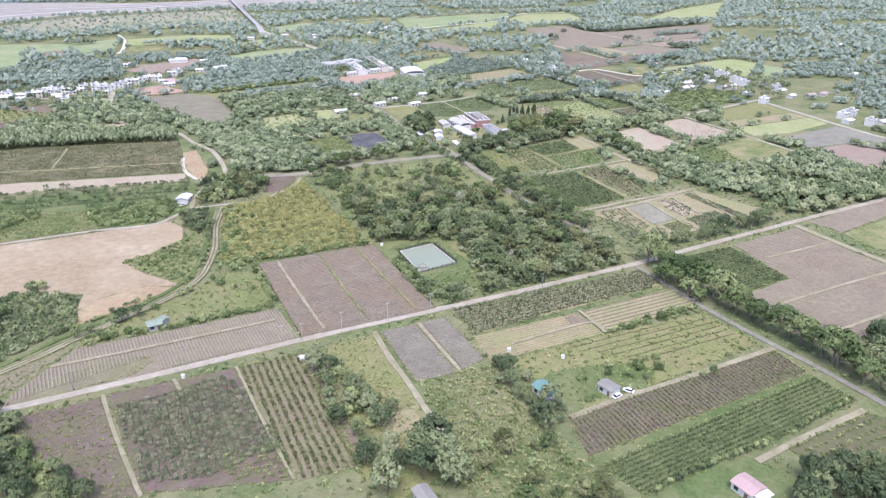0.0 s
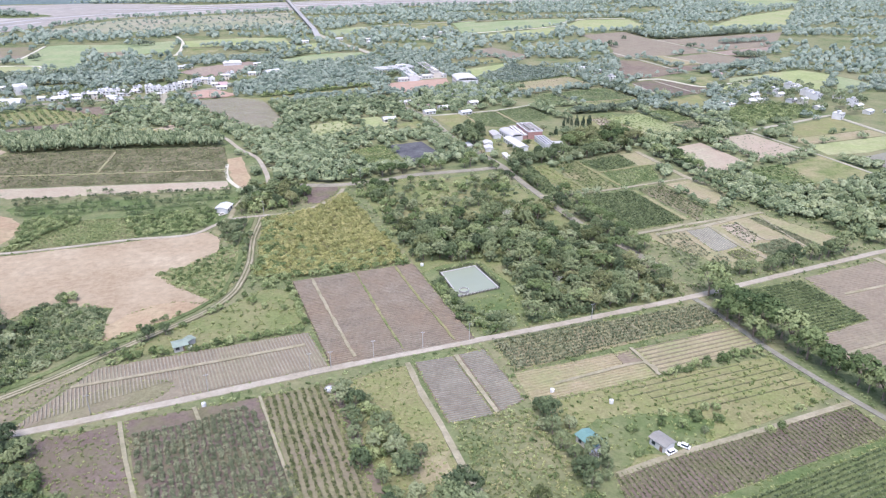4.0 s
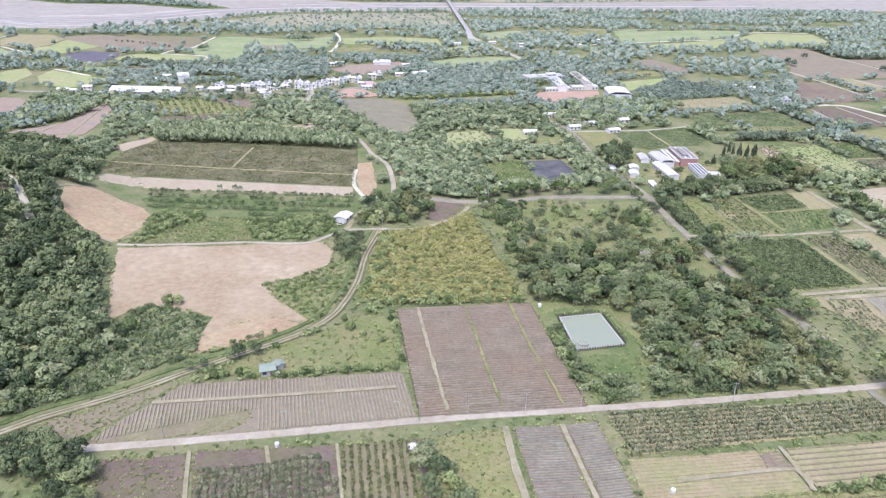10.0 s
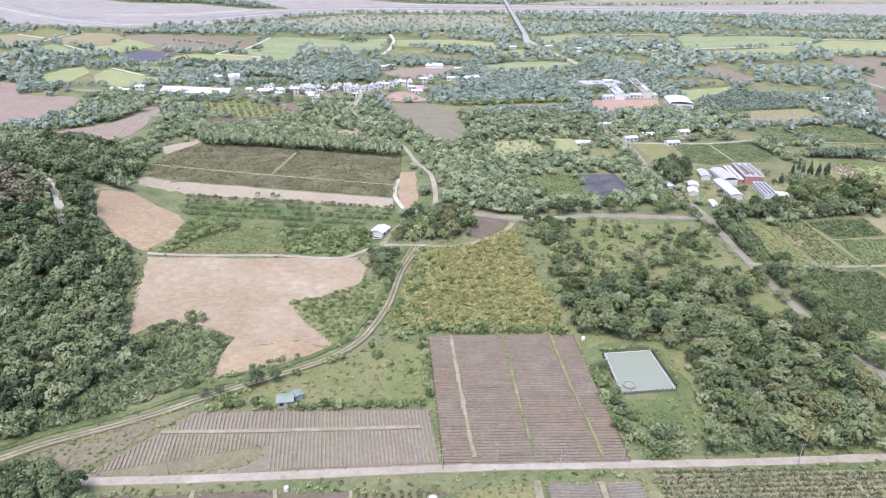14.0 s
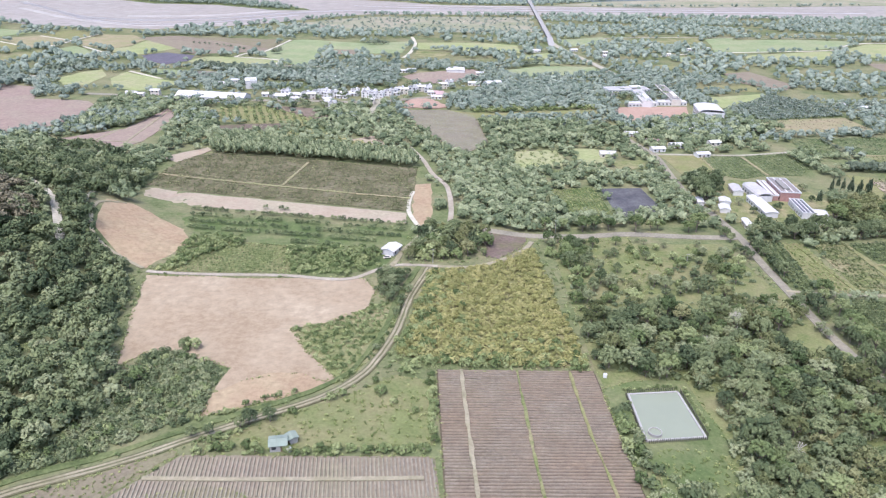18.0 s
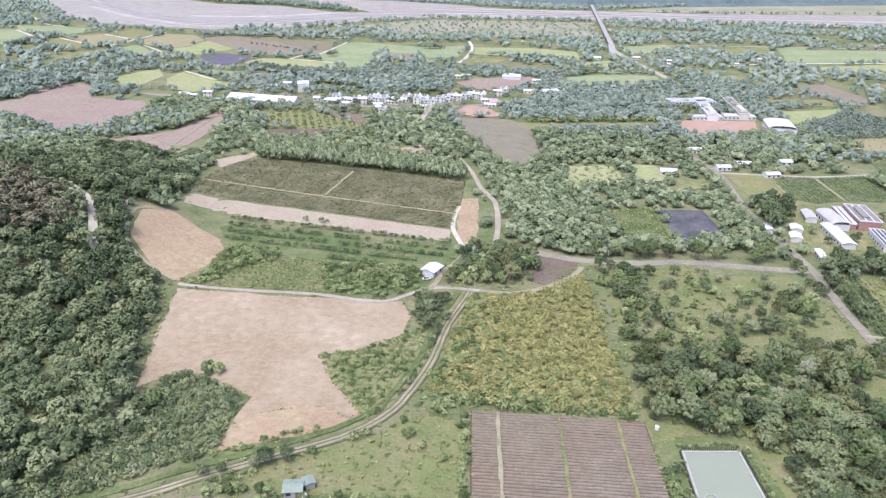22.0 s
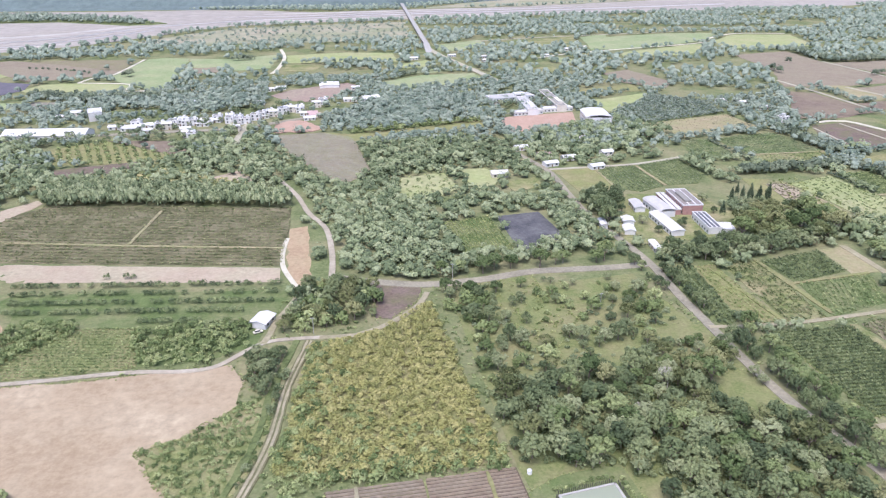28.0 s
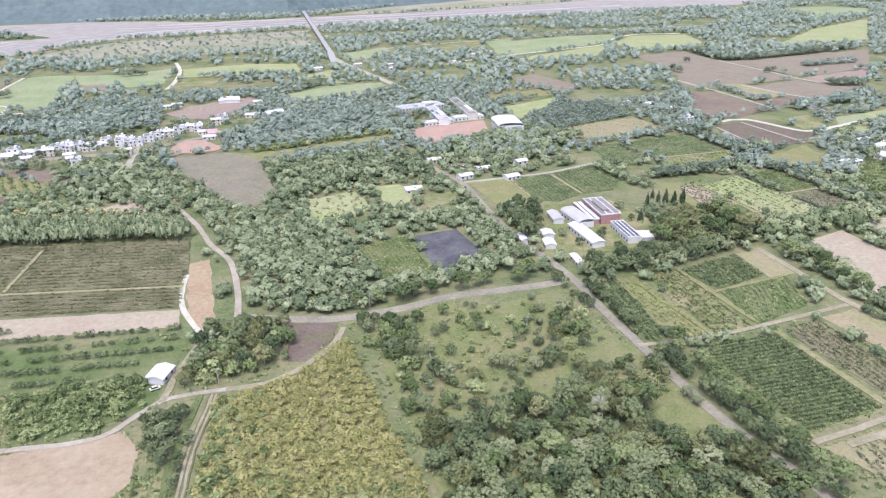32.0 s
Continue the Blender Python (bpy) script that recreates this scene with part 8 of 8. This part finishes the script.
woods("ridge_wood", [(-533.1, 626.9), (-478.2, 634.0), (-386.6, 588.6), (-342.7, 574.6), (-301.4, 537.1), (-254.4, 536.8), (-233.9, 551.1), (-229.9, 515.8), (-218.3, 469.4), (-197.7, 424.1), (-225.8, 415.8), (-304.7, 506.1), (-378.4, 456.1)], 6.5, 3.6, M_MIDLEAF, "green wood on the western slopes", 54, kit=MID)
woods("ridge_wood", [(-698.9, 809.8), (-585.1, 813.7), (-499.4, 808.4), (-495.2, 780.7), (-508.3, 704.1), (-550.2, 660.0), (-630.6, 689.1)], 8, 4.4, M_FARLEAF, "haze-paled wood on the far slope", 55, kit=MID)
woods("east_wood", [(332.2, 305.0), (364.7, 292.9), (382.1, 259.8), (440.3, 269.2), (431.1, 239.0), (309.9, 219.1), (310.2, 239.6), (309.4, 265.8)], 7.0, 4.0, M_LEAF, "green wood beside the farm lane", 56, holes=[[(342.0, 278.5), (377.6, 279.9), (385.4, 263.7), (347.3, 260.2)]], kit=MID)
woods("east_wood", [(299.9, 372.0), (317.8, 336.6), (333.1, 308.9), (302.4, 268.4), (284.6, 303.7), (277.9, 351.4)], 6.5, 3.2, M_LEAF, "green wood between plots", 57, kit=MID)
# hedges and belts between the plots
hedge_row([(365.0, 435.2), (359.4, 387.1)], 2.6, 4.5, M_MIDLEAF, MID, "dark hedge between tan fields", 1)
hedge_row([(416.0, 440.9), (410.9, 427.0)], 4.5, 6, M_MIDLEAF, MID, "round trees beside the lane", 1)
hedge_row([(421.3, 366.2), (428.7, 341.6)], 3.4, 5, M_MIDLEAF, MID, "trees beside the paddies", 1)
hedge_row([(297.0, 329.4), (300.1, 287.6), (316.4, 263.2), (333.2, 251.1)], 3.6, 6, M_MIDLEAF, MID, "tree belt between plots", 3)
hedge_row([(320.5, 343.4), (326.2, 318.6), (337.9, 302.8)], 3.6, 6, M_MIDLEAF, MID, "tree belt between plots", 2)
hedge_row([(369.0, 302.7), (413.5, 308.9), (419.8, 284.0), (400.3, 271.5), (370.3, 288.1)], 4.4, 6, M_MIDLEAF, MID, "dark trees round small plots", 3)
hedge_row([(332.8, 275.5), (337.5, 255.4), (366.2, 236.5), (406.8, 241.7)], 4.2, 6, M_LEAF, MID, "green trees beside the farm lane", 4)
hedge_row([(397.6, 264.4), (432.0, 262.4)], 4.2, 6, M_LEAF, MID, "green trees beside the farm lane", 4)
hedge_row([(305.0, 428.3), (303.3, 400.4), (297.8, 372.7)], 4.2, 6, M_LEAF, MID, "dark trees along the dusty lane", 2)
hedge_row([(278.0, 671.1), (319.9, 673.5), (385.4, 687.2)], 2.6, 4.2, M_DARKBELT, MID, "clipped dark hedge between fields", 1)
hedge_row([(390.4, 692.6), (394.2, 648.3), (396.7, 603.8)], 4.0, 5.5, M_DARKBELT, MID, "dark tree belt across the plain", 2)
hedge_row([(311.8, 657.6), (314.6, 623.2), (317.8, 588.6)], 1.8, 3, M_DARKBELT, MID, "dark hedge between plots", 1)
hedge_row([(293.7, 567.7), (322.0, 567.3), (378.7, 574.9)], 4.2, 5.5, M_DARKBELT, MID, "row of slim trees between plots", 2)
hedge_row([(264.6, 603.3), (270.9, 559.7), (278.8, 541.2)], 3.8, 6, M_MIDLEAF, MID, "trees beside the plots", 2)
hedge_row([(384.6, 583.1), (393.9, 558.1), (395.4, 517.4), (405.7, 479.4)], 3.2, 4.2, M_DARKBELT, MID, "long dark tree belt across the plain", 2)
hedge_row([(355.9, 556.5), (359.8, 535.3), (360.6, 509.9)], 1.5, 2.6, M_DARKBELT, MID, "dark hedge between plots", 1)
hedge_row([(360.8, 498.7), (363.6, 469.1)], 1.5, 2.6, M_DARKBELT, MID, "dark hedge between plots", 1)
hedge_row([(295.2, 449.8), (321.0, 452.6), (349.5, 447.9), (381.9, 452.5)], 4.6, 6, M_LEAF, MID, "green trees between plots and tan field", 3)
hedge_row([(354.9, 463.9), (393.1, 464.5)], 4.0, 6, M_LEAF, MID, "green trees between plots and tan field", 2)
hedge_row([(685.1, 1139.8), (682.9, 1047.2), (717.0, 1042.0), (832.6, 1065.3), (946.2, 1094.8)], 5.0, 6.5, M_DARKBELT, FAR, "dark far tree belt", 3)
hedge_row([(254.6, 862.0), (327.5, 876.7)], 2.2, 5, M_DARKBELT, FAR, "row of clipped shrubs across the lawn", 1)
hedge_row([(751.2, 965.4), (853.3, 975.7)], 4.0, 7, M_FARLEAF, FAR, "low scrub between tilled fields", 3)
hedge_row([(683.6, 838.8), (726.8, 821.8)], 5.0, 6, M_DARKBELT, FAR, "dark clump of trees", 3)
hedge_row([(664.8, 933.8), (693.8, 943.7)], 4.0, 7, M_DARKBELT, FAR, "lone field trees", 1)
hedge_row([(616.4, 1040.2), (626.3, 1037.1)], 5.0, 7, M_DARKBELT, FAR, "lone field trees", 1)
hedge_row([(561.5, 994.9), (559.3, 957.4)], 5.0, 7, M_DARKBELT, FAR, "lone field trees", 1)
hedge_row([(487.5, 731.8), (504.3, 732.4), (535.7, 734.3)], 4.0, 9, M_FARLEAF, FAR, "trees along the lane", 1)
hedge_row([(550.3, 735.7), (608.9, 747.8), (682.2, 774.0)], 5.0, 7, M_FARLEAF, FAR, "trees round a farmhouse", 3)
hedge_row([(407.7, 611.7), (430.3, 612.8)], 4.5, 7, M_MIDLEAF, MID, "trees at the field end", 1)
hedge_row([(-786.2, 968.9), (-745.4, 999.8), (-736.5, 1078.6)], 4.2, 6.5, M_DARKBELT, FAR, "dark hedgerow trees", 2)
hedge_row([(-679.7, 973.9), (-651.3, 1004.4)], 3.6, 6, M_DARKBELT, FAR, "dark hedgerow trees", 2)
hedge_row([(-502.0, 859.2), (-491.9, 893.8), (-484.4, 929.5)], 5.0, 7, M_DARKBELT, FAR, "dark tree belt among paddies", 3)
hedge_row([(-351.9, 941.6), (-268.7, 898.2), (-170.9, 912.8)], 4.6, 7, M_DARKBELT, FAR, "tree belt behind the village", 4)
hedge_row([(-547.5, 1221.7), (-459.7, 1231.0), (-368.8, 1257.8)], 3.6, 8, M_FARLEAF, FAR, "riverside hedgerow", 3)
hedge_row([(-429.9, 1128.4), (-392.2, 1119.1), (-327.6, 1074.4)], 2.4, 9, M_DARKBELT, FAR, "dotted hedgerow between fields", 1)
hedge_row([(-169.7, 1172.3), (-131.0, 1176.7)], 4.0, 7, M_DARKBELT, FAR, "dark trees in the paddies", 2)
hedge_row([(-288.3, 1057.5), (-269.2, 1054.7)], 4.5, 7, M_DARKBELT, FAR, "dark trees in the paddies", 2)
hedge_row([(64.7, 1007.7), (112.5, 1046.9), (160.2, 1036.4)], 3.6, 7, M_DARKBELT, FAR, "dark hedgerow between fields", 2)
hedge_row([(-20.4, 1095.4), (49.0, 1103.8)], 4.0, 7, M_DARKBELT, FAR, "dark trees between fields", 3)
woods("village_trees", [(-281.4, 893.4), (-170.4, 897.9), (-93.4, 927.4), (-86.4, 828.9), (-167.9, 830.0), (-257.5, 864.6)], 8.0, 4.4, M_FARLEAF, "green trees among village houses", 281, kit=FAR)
woods("village_trees", [(-130.5, 719.8), (-87.8, 759.2), (-56.5, 651.0), (-50.2, 586.9), (-98.6, 619.4), (-152.6, 678.4)], 7.0, 3.8, M_MIDLEAF, "green wood below the village", 130, kit=MID)
woods("farm_trees", [(149.5, 690.4), (258.8, 745.7), (290.0, 690.0), (240.0, 640.5), (160.5, 624.3)], 7.0, 3.8, M_MIDLEAF, "shade trees round farmhouses", 149, kit=MID)
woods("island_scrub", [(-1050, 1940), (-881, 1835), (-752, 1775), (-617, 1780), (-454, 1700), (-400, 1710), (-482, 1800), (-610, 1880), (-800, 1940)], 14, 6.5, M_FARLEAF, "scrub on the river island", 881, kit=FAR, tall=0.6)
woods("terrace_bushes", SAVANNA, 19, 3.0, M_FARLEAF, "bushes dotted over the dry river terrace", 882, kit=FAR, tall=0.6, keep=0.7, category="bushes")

for q, gap, keep in (
    ([(68.7, 141.0), (124.8, 144.7), (175.7, 145.1), (179.4, 115.4), (83.5, 100.7)], 2.6, 0.5),
    ([(-81.8, 215.2), (-65.8, 231.7), (-41.4, 245.9), (-22.1, 264.0), (-6.0, 260.0), (-3.8, 223.1), (-45.9, 218.4)], 2.4, 0.5),
    ([(3.2, 175.9), (30.7, 179.9), (33.7, 117.0), (38.5, 92.3), (10.6, 82.8), (4.3, 95.4)], 1.9, 0.7),
    ([(37.1, 139.2), (67.6, 141.4), (69.1, 126.4), (72.7, 89.9), (75.9, 58.2), (31.2, 75.0), (36.4, 102.0)], 2.0, 0.75),
    ([(-104.2, 169.5), (-75.5, 171.9), (-61.5, 112.4), (-76.8, 115.7), (-84.7, 134.4), (-98.2, 151.2)], 1.8, 0.6),
    ([(-107.9, 170.2), (-104.2, 169.5), (-98.2, 151.2), (-84.7, 134.4), (-76.8, 115.7), (-100.6, 124.7)], 2.6, 0.8),
    ([(71.9, 226.3), (91.7, 227.1), (102.8, 203.7), (117.1, 199.6), (68.2, 193.3)], 2.6, 0.5),
    ([(64.4, 416.3), (96.0, 416.9), (97.8, 392.6), (110.5, 373.1), (90.1, 342.0), (80.1, 357.6), (71.4, 383.8)], 3.0, 0.45),
    ([(-137.7, 173.4), (-116.2, 176.8), (-101.5, 194.2), (-88.0, 211.8), (-90.8, 214.1), (-113.3, 199.0), (-133.6, 185.7), (-140.7, 178.6)], 1.8, 0.6),
    ([(295.2, 544.8), (325.6, 552.5), (329.0, 483.6), (295.2, 465.9), (273.3, 475.1), (297.8, 506.3)], 4.0, 0.5),
    ([(250.7, 211.3), (206.6, 203.0), (186.5, 195.3), (180.9, 212.5), (248.0, 230.5)], 3.0, 0.5),
):
    woods("grass_tufts", q, gap, gap * 0.28, M_CROP, "coarse tufts of grass and weeds", int(gap * 100), kit=TUFT, tall=0.35, keep=keep, category="weeds")

# scattered trees and scrub of the plain, off the fields and roads
VILLAGES = [[(-420, 728), (-300, 722), (-180, 728), (-120, 708), (-55, 745), (-5, 790), (20, 880), (-60, 858), (-130, 812), (-230, 800), (-420, 778)], [(455, 545), (540, 615), (630, 630), (660, 500), (560, 360), (510, 370), (535, 470)]]
PLAIN = [(-560, 480), (-1150, 1150), (-1500, 1750), (500, 2250), (2100, 2250), (1900, 1450), (760, 480), (430, 235), (330, 260), (180, 330), (150, 420), (-60, 380), (-200, 460)]
# beyond 680 m the leaf colour itself carries the haze
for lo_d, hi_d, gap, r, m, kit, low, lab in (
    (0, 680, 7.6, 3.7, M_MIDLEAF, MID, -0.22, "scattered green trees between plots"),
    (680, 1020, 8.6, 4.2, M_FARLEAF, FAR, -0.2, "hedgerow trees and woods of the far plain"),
    (1020, 3200, 14.0, 5.1, M_FARLEAF, DIM, -0.2, "haze-paled woods along the river"),
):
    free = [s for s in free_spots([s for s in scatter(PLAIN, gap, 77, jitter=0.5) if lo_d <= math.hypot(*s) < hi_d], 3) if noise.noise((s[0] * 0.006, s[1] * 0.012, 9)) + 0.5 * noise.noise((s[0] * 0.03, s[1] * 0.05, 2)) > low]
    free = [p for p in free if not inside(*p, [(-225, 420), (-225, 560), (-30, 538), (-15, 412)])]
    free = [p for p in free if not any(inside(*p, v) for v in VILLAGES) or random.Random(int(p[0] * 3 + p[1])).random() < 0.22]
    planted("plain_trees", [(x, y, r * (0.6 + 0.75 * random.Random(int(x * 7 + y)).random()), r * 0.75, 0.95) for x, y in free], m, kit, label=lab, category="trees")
NEAR = [(-260, 120), (-140, 60), (260, 20), (420, 150), (330, 260), (200, 400), (-60, 420), (-170, 350)]
free = free_spots(scatter(NEAR, 4.0, 78, jitter=0.5), 0.6)
planted("rough_scrub", [(x, y, 0.9 * (0.5 + random.Random(int(x * 7 + y * 3)).random()), 0.4, 0.7) for x, y in free], M_BUSH, TUFT, label="weeds and scrub on rough ground", category="scrub")

# weeds along the margins of the near fields
g = random.Random(90)
margin = []
for poly in USED:
    if max(math.hypot(*p) for p in poly) < 430:
        for (x0, y0), (x1, y1) in zip(poly, poly[1:] + poly[:1]):
            d = math.hypot(x1 - x0, y1 - y0)
            for k in range(int(d / 1.1)):
                if noise.noise((x0 + k * 0.11, y0, 4)) > -0.25:
                    u = (k + g.random()) * 1.1 / d
                    margin.append((x0 + (x1 - x0) * u + g.gauss(0, 0.5), y0 + (y1 - y0) * u + g.gauss(0, 0.5)))
margin = off_roads(margin, 0.1)
planted("margin_weeds", [(x, y, g.uniform(0.25, 0.7), 0.15, 0.7) for x, y in margin], M_CROP, TUFT, label="weeds along the field margins", category="weeds")
